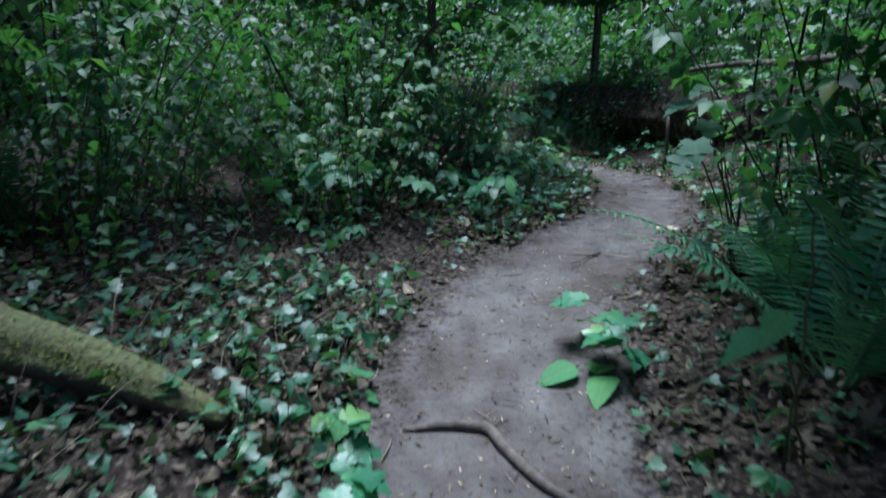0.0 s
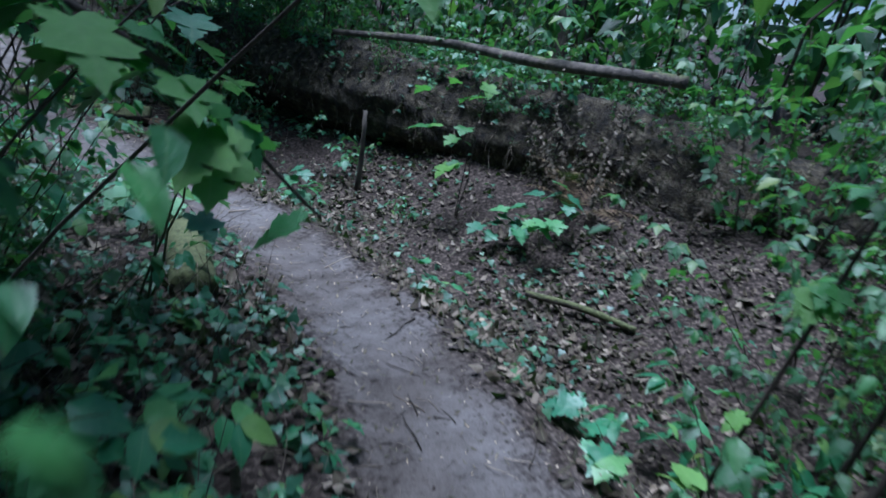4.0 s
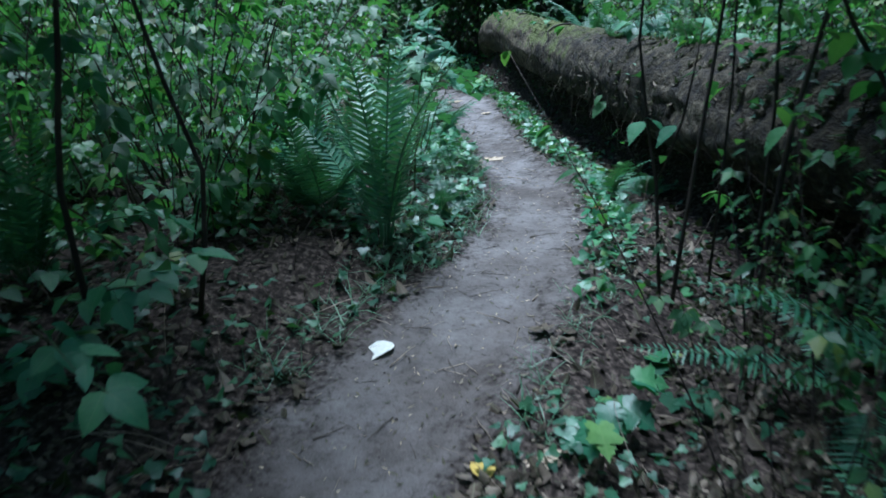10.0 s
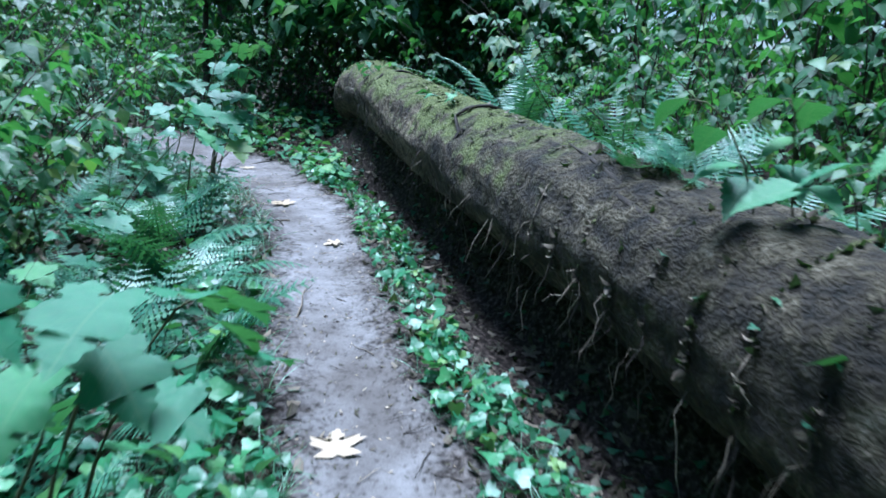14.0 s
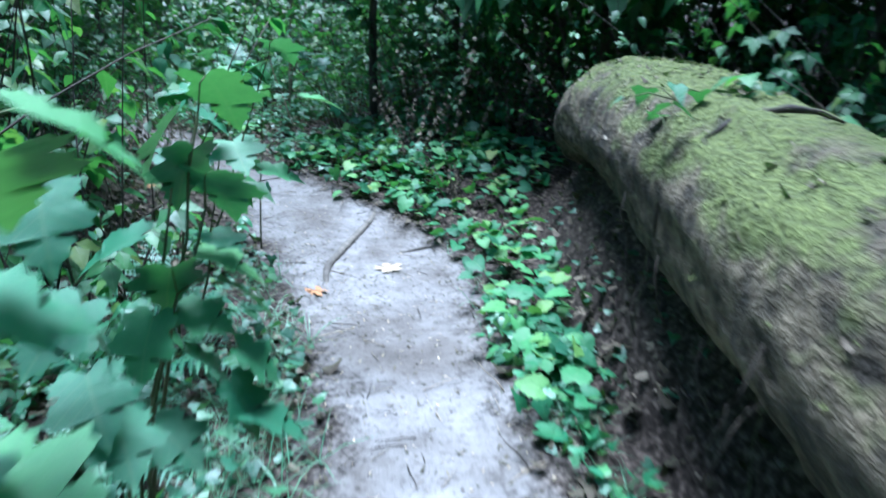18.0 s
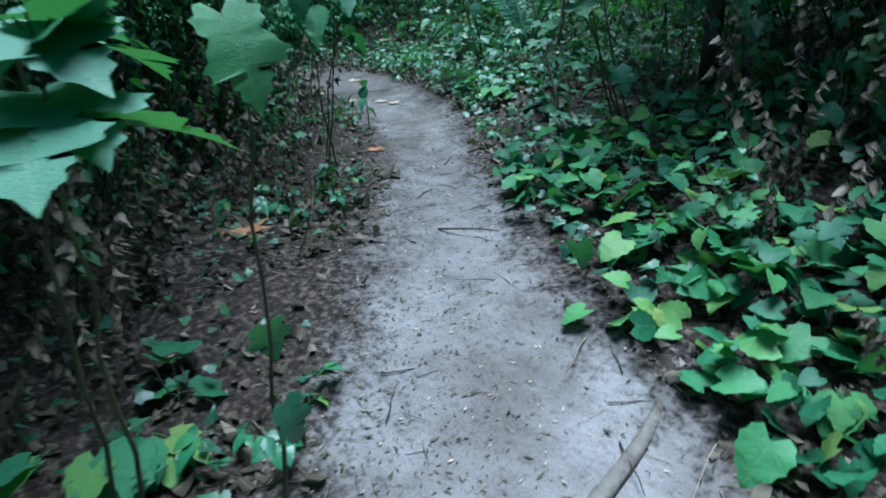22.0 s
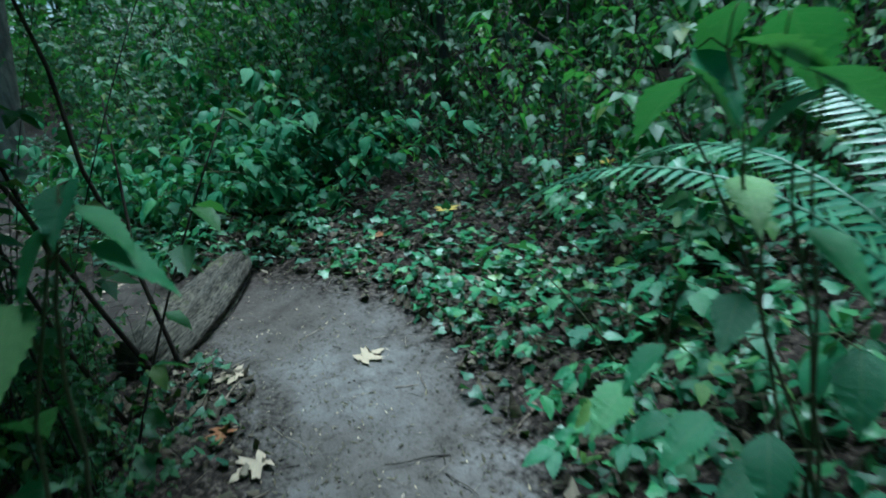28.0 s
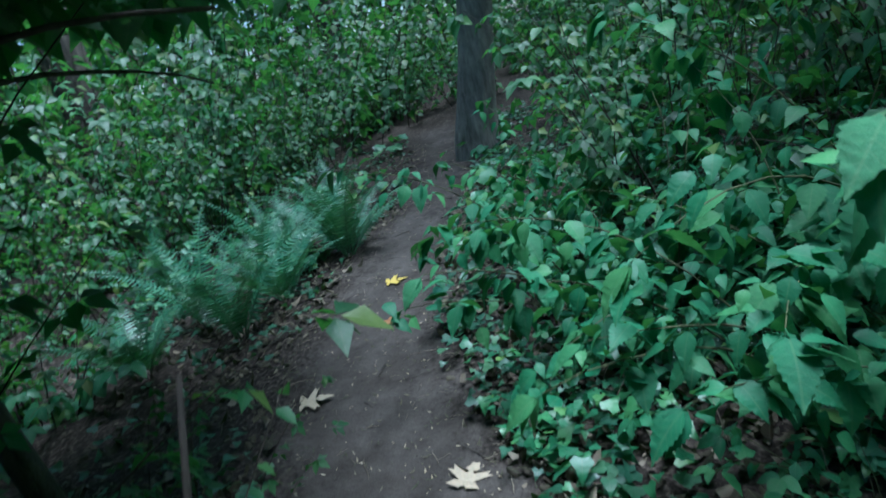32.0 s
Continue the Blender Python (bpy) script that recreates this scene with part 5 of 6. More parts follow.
cover("dry_stalks", "thin dark stalks tangled over the ground", "dry stalks", STALK, TWIG, 19, 43, -2.6, -0.5, 1800, (0.1, 0.5), (0.0, 0.02), 0.7, 18)
cover("dry_stalks", "thin pale dry stalks tangled in the litter", "dry stalks", STALK, PALETWIG, 8, 43, 0.5, 2.6, 1700, (0.1, 0.4), (0.0, 0.02), 0.7, 19, clear_of_log)
GRASS = joined([scattered(blade([(0, 0.012, 0), (0.5, 0.012, 0.5), (1, 0.0, 1)], 0.3, 0.5), [(0, 0, 0)], a, 0.95, 0, k) for a, k in ((0, 1), (1.3, 0.8), (2.6, 0.9), (3.9, 0.7), (5.1, 0.85))])
cover("grass", "tufts of thin green grass at the trail edge", "grass", GRASS, FERN, 18.5, 28, -0.75, -0.28, 1500, (0.08, 0.22), (0.0, 0.01), 0.25, 20)
cover("grass", "tufts of thin green grass at the trail edge", "grass", GRASS, FERN, 18.5, 28, 0.28, 0.6, 900, (0.06, 0.16), (0.0, 0.01), 0.25, 21)


def crumbs():
    """Twigs, needles and bits of leaf on and beside the trail."""
    nr = np.random.RandomState(9)
    n = 15000
    s, d = nr.uniform(4, 43, n), np.where(nr.rand(n) < 0.5, -1, 1) * nr.normal(0.42, 0.26, n)
    x, y = beside(s, d)
    z = terrain(x, y)[0]
    chip = blade([(0, 0.0, 0), (0.5, 0.16, 0.45), (1, 0.0, 1)], -0.3, -0.2)
    v, f, u = scattered(chip, np.stack([x, y, z + 0.002], 1), nr.uniform(0, 6.28, n), nr.normal(0, 0.12, n), nr.normal(0, 0.2, n), nr.uniform(0.01, 0.04, n))
    tagged(new("leaf_crumbs", mesh_of("leaf_crumbs", v, f, u, True, DEADLEAF)), "crumbs of dry leaf strewn on the trail", "leaf litter", "", "stuff")
    n = 3200
    s, d = nr.uniform(4, 43, n), nr.normal(0, 0.36, n)
    x, y = beside(s, d)
    z = terrain(x, y)[0]
    v, f, u = scattered(chip, np.stack([x, y, z + 0.003], 1), nr.uniform(0, 6.28, n), nr.normal(0, 0.12, n), nr.normal(0, 0.2, n), nr.uniform(0.008, 0.026, n))
    tagged(new("leaf_crumbs", mesh_of("leaf_crumbs", v, f, u, True, PALELEAF)), "pale dry chips strewn on the trail", "leaf litter", "", "stuff")
    n = 6000
    s, d = nr.uniform(27, 36, n), nr.uniform(-0.65, 0.0, n) + nr.normal(0, 0.08, n)
    x, y = beside(s, d)
    z = terrain(x, y)[0]
    v, f, u = scattered(chip, np.stack([x, y, z + 0.002], 1), nr.uniform(0, 6.28, n), nr.normal(0, 0.12, n), nr.normal(0, 0.2, n), nr.uniform(0.008, 0.024, n))
    tagged(new("leaf_crumbs", mesh_of("leaf_crumbs", v, f, u, True, DEADLEAF)), "brown needles and crumbs along one side of the trail", "leaf litter", "", "stuff")
    n = 1300
    s, d = nr.uniform(4, 43, n), nr.normal(0, 0.38, n)
    x, y = beside(s, d)
    z = terrain(x, y)[0]
    a = np.array([(1, 0, 0), (0.2, 0.9, 0.1), (-0.9, 0.3, 0), (-0.3, -0.8, 0.05), (0.1, 0.0, 0.7)])
    clod = (a, np.array([(0, 1, 4), (1, 2, 4), (2, 3, 4), (3, 0, 4)]), np.zeros((5, 2)))
    v, f, u = scattered(clod, np.stack([x, y, z - 0.001], 1), nr.uniform(0, 6.28, n), nr.normal(0, 0.2, n), nr.normal(0, 0.2, n), nr.gamma(2, 0.002, n) + 0.002)
    tagged(new("clods", mesh_of("clods", v, f, u, True, SOIL)), "small clods and stones on the trail", "stones", "", "stuff")
    n = 4400
    s, d = nr.uniform(4, 43, n), np.where(nr.rand(n) < 0.5, -1, 1) * np.abs(nr.normal(0.55, 0.5, n))
    x, y = beside(s, d)
    z = terrain(x, y)[0]
    stick = tube([(0, 0, 0), (0.03, 0.35, 0.02), (0, 0.7, 0.01), (0.04, 1, 0)], [0.02, 0.017, 0.014, 0.008], 3)
    for name, label, mat, pick in (("twigs", "thin dark twigs strewn over the ground", TWIG, slice(0, 2000)), ("twigs", "thin pale dry twigs strewn over the ground", PALETWIG, slice(2000, 4400))):
        m = len(x[pick])
        v, f, u = scattered(stick, np.stack([x, y, z + 0.006], 1)[pick], nr.uniform(0, 6.28, m), nr.normal(0, 0.1, m), 0, nr.gamma(2, 0.03, m) + 0.03)
        tagged(new(name, mesh_of(name, v, f, u, True, mat)), label, "twigs", "", "stuff")


crumbs()
# ---- fallen leaves that stand out ----
def fallen(x, y, size, yaw, mat, label, leaf=MAPLE, tilt=0.08, up=0.012):
    ob = thing("fallen_leaf", label, "leaf", "single fallen leaves", "", mesh_of("fallen_leaf", *leaf, True, mat))
    ob.matrix_basis = Matrix.Translation((x, y, height(x, y) + (0.1 if label == YEL else up))) @ Euler((tilt, tilt * 0.5, yaw)).to_matrix().to_4x4() @ Matrix.Scale(size, 4)


PALE, YEL, ORA = "pale tan fallen maple leaf on the trail", "yellow fallen maple leaf on green ground cover", "orange-brown curled fallen leaf"
for row in ((1.64, 3.84, 0.13, 0.5, PALELEAF, PALE), (0.35, 12.3, 0.17, 2.5, WHITELEAF, "white oval fallen leaf on the trail", OVAL), (0.25, 15.45, 0.17, 0.3, PALELEAF, PALE),
            (0.66, 15.82, 0.14, 1.0, ORANGELEAF, ORA), (-0.2, 17.6, 0.12, 2.2, PALELEAF, PALE), (-0.8, 18.45, 0.18, 1.2, PALELEAF, PALE), (-1.86, 20.47, 0.15, 0.8, PALELEAF, PALE),
            (-2.1, 20.05, 0.13, 2.8, ORANGELEAF, ORA), (-5.08, 22.1, 0.102, 0.5, ORANGELEAF, ORA), (-4.25, 20.9, 0.2, 1.5, ORANGELEAF, ORA), (-6.49, 23.09, 0.109, 0.4, PALELEAF, PALE), (-6.3, 23.12, 0.095, 1.4, PALELEAF, PALE),
            (-6.8, 23.0, 0.116, 2.6, PALELEAF, PALE), (-7.68, 23.5, 0.129, 0.2, PALELEAF, PALE), (-7.9, 23.0, 0.129, 2.0, PALELEAF, PALE), (-7.3, 22.93, 0.136, 3.3, PALELEAF, PALE), (-7.6, 22.85, 0.102, 4.4, ORANGELEAF, ORA),
            (-8.5, 24.55, 0.136, 1.0, YELLOWLEAF, YEL), (-8.5, 25.6, 0.15, 0.3, YELLOWLEAF, YEL), (-8.1, 25.6, 0.136, 2.0, YELLOWLEAF, YEL), (-8.75, 24.25, 0.136, 2.2, ORANGELEAF, ORA), (-9.6, 22.63, 0.136, 1.3, PALELEAF, PALE),
            (-10.2, 21.72, 0.15, 0.4, PALELEAF, PALE), (-11.6, 21.75, 0.136, 0.4, YELLOWLEAF, "yellow fallen leaf on the trail"), (-11.0, 21.95, 0.095, 2.0, ORANGELEAF, ORA), (2.8, 5.8, 0.12, 0.2, PALELEAF, PALE), (1.1, 11.7, 0.12, 1.2, PALELEAF, PALE), (0.92, 11.56, 0.12, 0.6, YELLOWLEAF, "yellow fallen leaf beside the small log", OVAL), (1.05, 11.5, 0.11, 2.4, PALELEAF, "pale fallen leaf beside the small log", OVAL), (1.2, 14.0, 0.12, 1.0, ORANGELEAF, ORA)):
    fallen(*row)

# ---- plants known by their place ----
def hero(name, label, cat, leaf, mat, base, leaves, seed, group="", stem=STEM, thick=0.006, canes=2, droop=(0.1, 0.6), back=0.5):
    """A plant at a known place: canes from its foot, and leaves (x, y, z, size), each on a stalk from the nearest cane."""
    rs = random.Random(seed)
    z0 = height(*base)
    root = thing(name, label, cat, group)
    root.matrix_basis = Matrix.Translation((*base, z0 - 0.01))
    o = Vector((*base, z0 - 0.01))
    pts = [Vector(q[:3]) - o for q in leaves]
    mid = sum(pts, Vector()) / len(pts)
    pts_sorted = sorted(pts, key=lambda q: -q.z)
    lines = []
    for c in range(canes):
        top = pts_sorted[min(c * 2, len(pts) - 1)].lerp(mid, 0.35)
        top.z = pts_sorted[min(c * 2, len(pts) - 1)].z - 0.02
        f0 = Vector((rs.uniform(-0.06, 0.06), rs.uniform(-0.06, 0.06), 0))
        line = [f0.lerp(top, k / 8) + Vector((rs.uniform(-0.012, 0.012), rs.uniform(-0.012, 0.012), 0.05 * math.sin(k / 8 * math.pi))) for k in range(9)]
        lines.append(line)
        part("cane", mesh_of("cane", *tube([tuple(q) for q in line], np.linspace(thick, thick * 0.4, 9), 6), True, stem), root)
    blade_mesh = mesh_of("leaf", *leaf, True, mat)
    for p, row in zip(pts, leaves):
        size = row[3]
        near = min((q for ln in lines for q in ln[2:]), key=lambda q: (q - p).length + 0.4 * max(0, q.z - p.z))
        out = p - near
        yaw = math.atan2(out.y, out.x) + rs.uniform(-0.4, 0.4)
        dr = rs.uniform(*droop)
        foot = p - Vector((math.cos(yaw) * math.cos(dr), math.sin(yaw) * math.cos(dr), -math.sin(dr))) * size * back
        stalk = part("stalk", mesh_of("stalk", *tube([tuple(near), tuple(near.lerp(foot, 0.5) + Vector((0, 0, 0.02))), tuple(foot)], [0.0025, 0.002, 0.0015], 4), True, stem), root)
        part("leaf", blade_mesh, root, "", leaf_pose(tuple(foot), yaw, dr, rs.uniform(-0.25, 0.25), size))


THM, TH_G = "thimbleberry with broad soft lobed leaves over the trail edge", "thimbleberries by the trail"
BRM, BR_G = "bramble with pale green toothed leaflets", "brambles by the trail"
hero("thimbleberry", THM, "shrub", PALM, LOBED, (-2.05, 19.0), [(-1.91, 19.19, 1.26, 0.17), (-1.84, 19.23, 1.12, 0.2), (-1.71, 19.33, 1.03, 0.17), (-1.63, 19.54, 1.29, 0.17), (-1.76, 19.48, 1.49, 0.17), (-1.68, 19.44, 1.14, 0.14),
     (-1.93, 19.04, 1.12, 0.2), (-1.85, 19.36, 1.42, 0.12), (-1.95, 19.3, 0.9, 0.16), (-1.85, 19.1, 0.8, 0.18), (-2.1, 19.2, 1.35, 0.16)], 1, TH_G, droop=(0.0, 0.4))
hero("thimbleberry", THM, "shrub", PALM, LOBED, (-1.15, 17.45), [(-0.85, 17.5, 1.02, 0.2), (-0.98, 17.4, 1.07, 0.19), (-0.9, 17.6, 1.33, 0.14), (-0.78, 17.72, 1.33, 0.13), (-0.8, 17.6, 1.04, 0.14), (-0.78, 17.72, 1.45, 0.13),
     (-0.72, 17.78, 1.48, 0.12), (-0.86, 17.6, 1.17, 0.15), (-0.78, 17.68, 1.15, 0.14), (-0.8, 17.45, 0.85, 0.18), (-0.92, 17.35, 0.9, 0.18), (-1.1, 17.7, 1.4, 0.16)], 2, TH_G, droop=(0.0, 0.5))
hero("thimbleberry", "thimbleberry stem with one torn drooping leaf", "shrub", PALM, LOBED, (-2.72, 20.35), [(-2.63, 20.46, 1.29, 0.15), (-2.75, 20.42, 0.75, 0.09), (-2.66, 20.4, 0.6, 0.1)], 3, TH_G, canes=1, droop=(1.1, 1.4))
hero("thimbleberry", THM, "shrub", PALM, LOBED, (-2.95, 20.1), [(-2.56, 20.21, 1.36, 0.17), (-2.56, 20.2, 1.28, 0.18), (-2.58, 20.31, 1.24, 0.18), (-2.5, 20.14, 1.26, 0.16), (-2.66, 20.31, 1.33, 0.15), (-2.61, 20.02, 1.34, 0.16), (-2.59, 20.08, 1.25, 0.16), (-2.59, 20.19, 1.37, 0.16), (-2.6, 20.25, 1.38, 0.12), (-2.75, 20.1, 1.2, 0.15), (-2.8, 20.2, 1.45, 0.13)], 4, TH_G, droop=(0.1, 0.5))
hero("nettle", "tall weed with large toothed pointed leaves leaning to the trail", "plant", SAW, OVATE, (-4.8, 21.62), [(-4.55, 21.5, 1.27, 0.19), (-4.5, 21.54, 1.19, 0.22), (-4.5, 21.74, 1.28, 0.18), (-4.54, 21.68, 1.33, 0.15), (-4.58, 21.63, 1.41, 0.16), (-4.54, 21.8, 1.43, 0.16), (-4.54, 21.84, 1.54, 0.15),
     (-4.59, 21.71, 1.55, 0.14), (-4.56, 21.84, 1.6, 0.13), (-4.6, 21.59, 1.42, 0.15), (-4.72, 21.9, 1.05, 0.14), (-4.7, 21.88, 1.0, 0.13), (-4.74, 21.86, 1.08, 0.12), (-4.85, 21.7, 1.75, 0.17), (-4.9, 21.6, 1.85, 0.16)], 5, "tall weeds", canes=3, droop=(0.4, 1.1))
hero("nettle", "young weed with toothed pointed leaves", "plant", SAW, OVATE, (-5.72, 22.42), [(-5.7, 22.45, 0.55, 0.13), (-5.65, 22.4, 0.5, 0.12), (-5.75, 22.5, 0.62, 0.1), (-5.8, 22.38, 0.52, 0.12), (-5.68, 22.5, 0.42, 0.11)], 6, "tall weeds", canes=1, droop=(0.3, 0.9))
hero("bramble", BRM, "shrub", SAW, BRAMBLE, (-5.95, 23.95), [(-5.98, 23.75, 1.57, 0.2), (-5.9, 23.78, 1.52, 0.2), (-6.09, 23.7, 1.5, 0.18), (-6.01, 23.72, 1.46, 0.19), (-6.15, 23.76, 1.6, 0.17), (-6.12, 23.5, 1.0, 0.13), (-6.13, 23.42, 0.93, 0.13), (-6.0, 23.48, 0.9, 0.14), (-6.0, 23.62, 1.1, 0.13), (-6.2, 23.66, 1.5, 0.2), (-6.1, 23.72, 1.53, 0.17), (-6.0, 23.8, 1.58, 0.2), (-5.87, 23.55, 0.86, 0.14),
     (-5.87, 23.75, 1.22, 0.16), (-6.22, 23.44, 0.85, 0.09), (-6.15, 23.55, 0.8, 0.12), (-5.95, 23.6, 0.75, 0.13), (-6.05, 23.75, 1.3, 0.15), (-5.8, 23.7, 1.0, 0.15), (-5.75, 23.85, 1.45, 0.16)], 7, BR_G, canes=4, droop=(0.2, 0.8))
hero("bramble", BRM, "shrub", SAW, BRAMBLE, (-6.5, 22.35), [(-6.36, 22.58, 1.47, 0.13), (-6.36, 22.63, 1.53, 0.11), (-6.34, 22.69, 1.49, 0.11), (-6.33, 22.71, 1.43, 0.13), (-6.32, 22.52, 1.38, 0.13), (-6.45, 22.5, 1.2, 0.12)], 8, BR_G, droop=(0.2, 0.7))
hero("sapling", "young sapling with bright toothed leaves", "sapling", PALM, MAPLE_BACKLIT, (3.7, 7.3), [(3.42, 7.73, 1.16, 0.17), (3.67, 7.47, 1.16, 0.16), (3.78, 7.33, 1.26, 0.15), (3.29, 7.54, 0.9, 0.19), (3.4, 7.5, 0.92, 0.15), (3.52, 7.37, 0.84, 0.14), (3.56, 7.28, 0.95, 0.15), (3.39, 7.22, 0.65, 0.2), (3.46, 7.2, 0.68, 0.14), (3.67, 7.65, 1.26, 0.13), (3.99, 7.41, 1.4, 0.15), (3.82, 7.51, 1.17, 0.15), (3.6, 7.5, 1.4, 0.12)], 9, "", TWIG, canes=2, droop=(0.0, 0.5))
hero("thimbleberry", "low lobed-leaved plant on the dark litter", "shrub", PALM, LOBED, (3.75, 6.4), [(3.71, 6.55, 0.69, 0.15), (3.82, 6.48, 0.69, 0.16), (3.54, 6.27, 0.57, 0.18), (3.62, 6.16, 0.6, 0.16), (3.59, 6.73, 0.5, 0.15), (3.93, 6.27, 0.7, 0.16), (3.66, 6.64, 0.55, 0.14), (3.86, 6.4, 0.8, 0.13)], 46, TH_G, canes=3, thick=0.004, droop=(0.0, 0.4))
hero("thimbleberry", "low lobed-leaved plant beside the mossy log end", "shrub", PALM, LOBED, (1.2, 7.0), [(1.41, 6.95, 0.62, 0.15), (1.23, 6.92, 0.66, 0.16), (1.6, 6.9, 0.56, 0.13), (1.13, 6.76, 0.55, 0.16), (1.27, 7.0, 0.6, 0.15), (1.5, 7.05, 0.53, 0.14), (1.32, 6.8, 0.58, 0.12), (1.05, 6.9, 0.6, 0.15)], 47, TH_G, canes=3, thick=0.004, droop=(0.0, 0.4))
for k, (x, y) in enumerate(((3.5, 6.75), (3.7, 6.5), (3.6, 6.25), (3.9, 6.3), (2.5, 7.75), (2.55, 7.9))):
    rq = random.Random(70 + k)
    hero("seedling", "low plant with bright lobed leaves on the litter", "plant", PALM, LOBED, (x, y), [(x + rq.uniform(-0.15, 0.15), y + rq.uniform(-0.15, 0.15), height(x, y) + rq.uniform(0.15, 0.35), rq.uniform(0.1, 0.16)) for _ in range(5)], 20 + k, "low plants by the trail", canes=1, thick=0.003, droop=(0.0, 0.4))
hero("thimbleberry", THM, "shrub", PALM, LOBED, (0.98, 5.85), [(1.28, 5.86, 1.44, 0.16), (1.0, 5.75, 1.2, 0.15), (0.95, 5.9, 1.0, 0.15), (1.1, 5.5, 1.6, 0.14), (1.2, 5.55, 1.5, 0.13), (1.02, 5.4, 1.68, 0.13), (1.08, 5.5, 1.36, 0.13), (1.1, 5.45, 1.23, 0.12), (0.92, 5.5, 1.2, 0.13), (0.8, 5.5, 1.47, 0.14), (1.08, 5.4, 1.08, 0.12), (1.22, 5.5, 1.36, 0.12)], 10, TH_G, canes=3, droop=(0.1, 0.4))
hero("thimbleberry", THM, "shrub", PALM, LOBED, (-0.02, 13.85), [(0.21, 13.89, 1.18, 0.16), (0.13, 13.86, 1.15, 0.16), (0.28, 13.93, 1.22, 0.13), (0.17, 13.9, 1.33, 0.16), (0.17, 13.91, 1.43, 0.14), (0.2, 13.95, 1.0, 0.15), (0.1, 14.0, 0.85, 0.14)], 11, TH_G, droop=(0.1, 0.5))
hero("bramble", BRM, "shrub", SAW, BRAMBLE, (2.0, 15.9), [(1.21, 15.5, 1.36, 0.14), (1.34, 15.44, 1.2, 0.15), (1.41, 15.4, 1.14, 0.16), (1.49, 15.39, 1.29, 0.14), (1.55, 15.38, 1.2, 0.16), (1.63, 15.35, 1.16, 0.15), (1.44, 15.42, 1.39, 0.14), (1.56, 15.4, 1.38, 0.15), (1.66, 15.38, 1.26, 0.16), (1.32, 15.46, 1.29, 0.14), (1.4, 15.0, 1.28, 0.14), (1.3, 15.02, 1.22, 0.15), (1.5, 14.95, 1.33, 0.14), (1.95, 14.55, 1.08, 0.16), (2.05, 14.5, 1.1, 0.16), (1.85, 14.7, 1.22, 0.16), (2.1, 14.42, 1.0, 0.14), (1.7, 15.0, 1.3, 0.15)], 12, BR_G, canes=3, droop=(0.1, 0.5))
hero("nettle", "weed with large pale toothed leaves", "plant", SAW, OVATE, (1.15, 1.55), [(0.86, 1.45, 0.8, 0.14), (0.93, 1.43, 0.86, 0.13), (1.05, 1.5, 1.15, 0.2), (1.15, 1.45, 1.0, 0.18), (1.0, 1.55, 0.7, 0.13)], 13, "tall weeds", droop=(0.1, 0.6))
hero("seedling", "broad three-leaved plant flat on the trail", "plant", OVAL, ROUND, (0.66, 2.2), [(0.55, 2.2, height(0.66, 2.2) + 0.03, 0.18), (0.76, 2.26, height(0.66, 2.2) + 0.04, 0.17), (0.7, 2.08, height(0.66, 2.2) + 0.03, 0.19)], 14, "low plants by the trail", canes=1, thick=0.003, droop=(-0.05, 0.1), back=0.55)
for k, (x, y, z, a) in enumerate(((0.45, 17.75, 1.15, 0), (-0.35, 19.35, 1.25, 1), (0.25, 18.2, 1.12, 2), (0.05, 18.75, 0.95, 3))):
    rq = random.Random(90 + k)
    hero("log_seedling", "small green plant growing on the mossy log", "plant", IVYLEAF, BRAMBLE, (x, y), [(x + rq.uniform(-0.14, 0.14), y + rq.uniform(-0.14, 0.14), z + rq.uniform(0.0, 0.12), rq.uniform(0.06, 0.1)) for _ in range(7)], 40 + k, "plants on the log", canes=1, thick=0.002)

UPRIGHT = build_fern("tall upright bluish-green sword fern", 49, 8, (0.95, 1.3), (84, 74), (26, 48), PINNA, 30, 0.12, tilt=0.5)
UPRIGHT.put(0.02, 13.15, 0.4, 1.1)
UPRIGHT.put(-0.5, 13.35, 2.4, 0.9)
UPRIGHT.put(-1.3, 12.1, 1.4, 0.8)
SWORD[1].put(1.5, 2.3, 1.0, 1.0)
SWORD[1].put(1.5, 1.9, 2.0, 1.2)
SWORD[2].put(1.9, 2.4, 2.0, 1.3)
SWORD[0].put(-0.38, 13.3, 2.6, 0.9)
LADY[0].put(1.25, 14.45, 1.0, 0.75)
LADY[0].put(-0.75, 16.45, 0.3, 1.25)
LADY[1].put(-1.1, 16.95, 1.3, 1.3)
LADY[0].put(-0.4, 15.7, 2.0, 1.0)
LADY[1].put(-0.75, 16.0, 0.3, 1.1)
SWORD[0].put(1.05, 18.5, 0.0, 1.25, z=0.7)
SWORD[2].put(1.6, 17.4, 0.0, 1.1, z=0.6)
SWORD[0].put(1.9, 16.3, 0.0, 1.0, z=0.5)
for k, (x, y) in enumerate(((-11.6, 20.95), (-12.4, 21.2), (-11.35, 20.45), (-10.75, 20.35))):
    SWORD[k % 3].put(x, y, k * 1.3, 0.85 + 0.05 * (k % 3))
BRAM[0].put(-9.35, 23.75, 1.0, 0.5)
BRAM[1].put(-9.15, 23.55, 2.0, 0.4)
LONG = build_fern("sword fern with long fronds arching over the trail edge", 47, 6, (1.6, 1.75), (78,), (118,), PINNA, 46, 0.072, angles=(0.0, -0.35, -0.9, -1.6, 2.6, 3.2))
LONG.put(-5.6, 24.12, 3.42, 1.0, z=0.6)
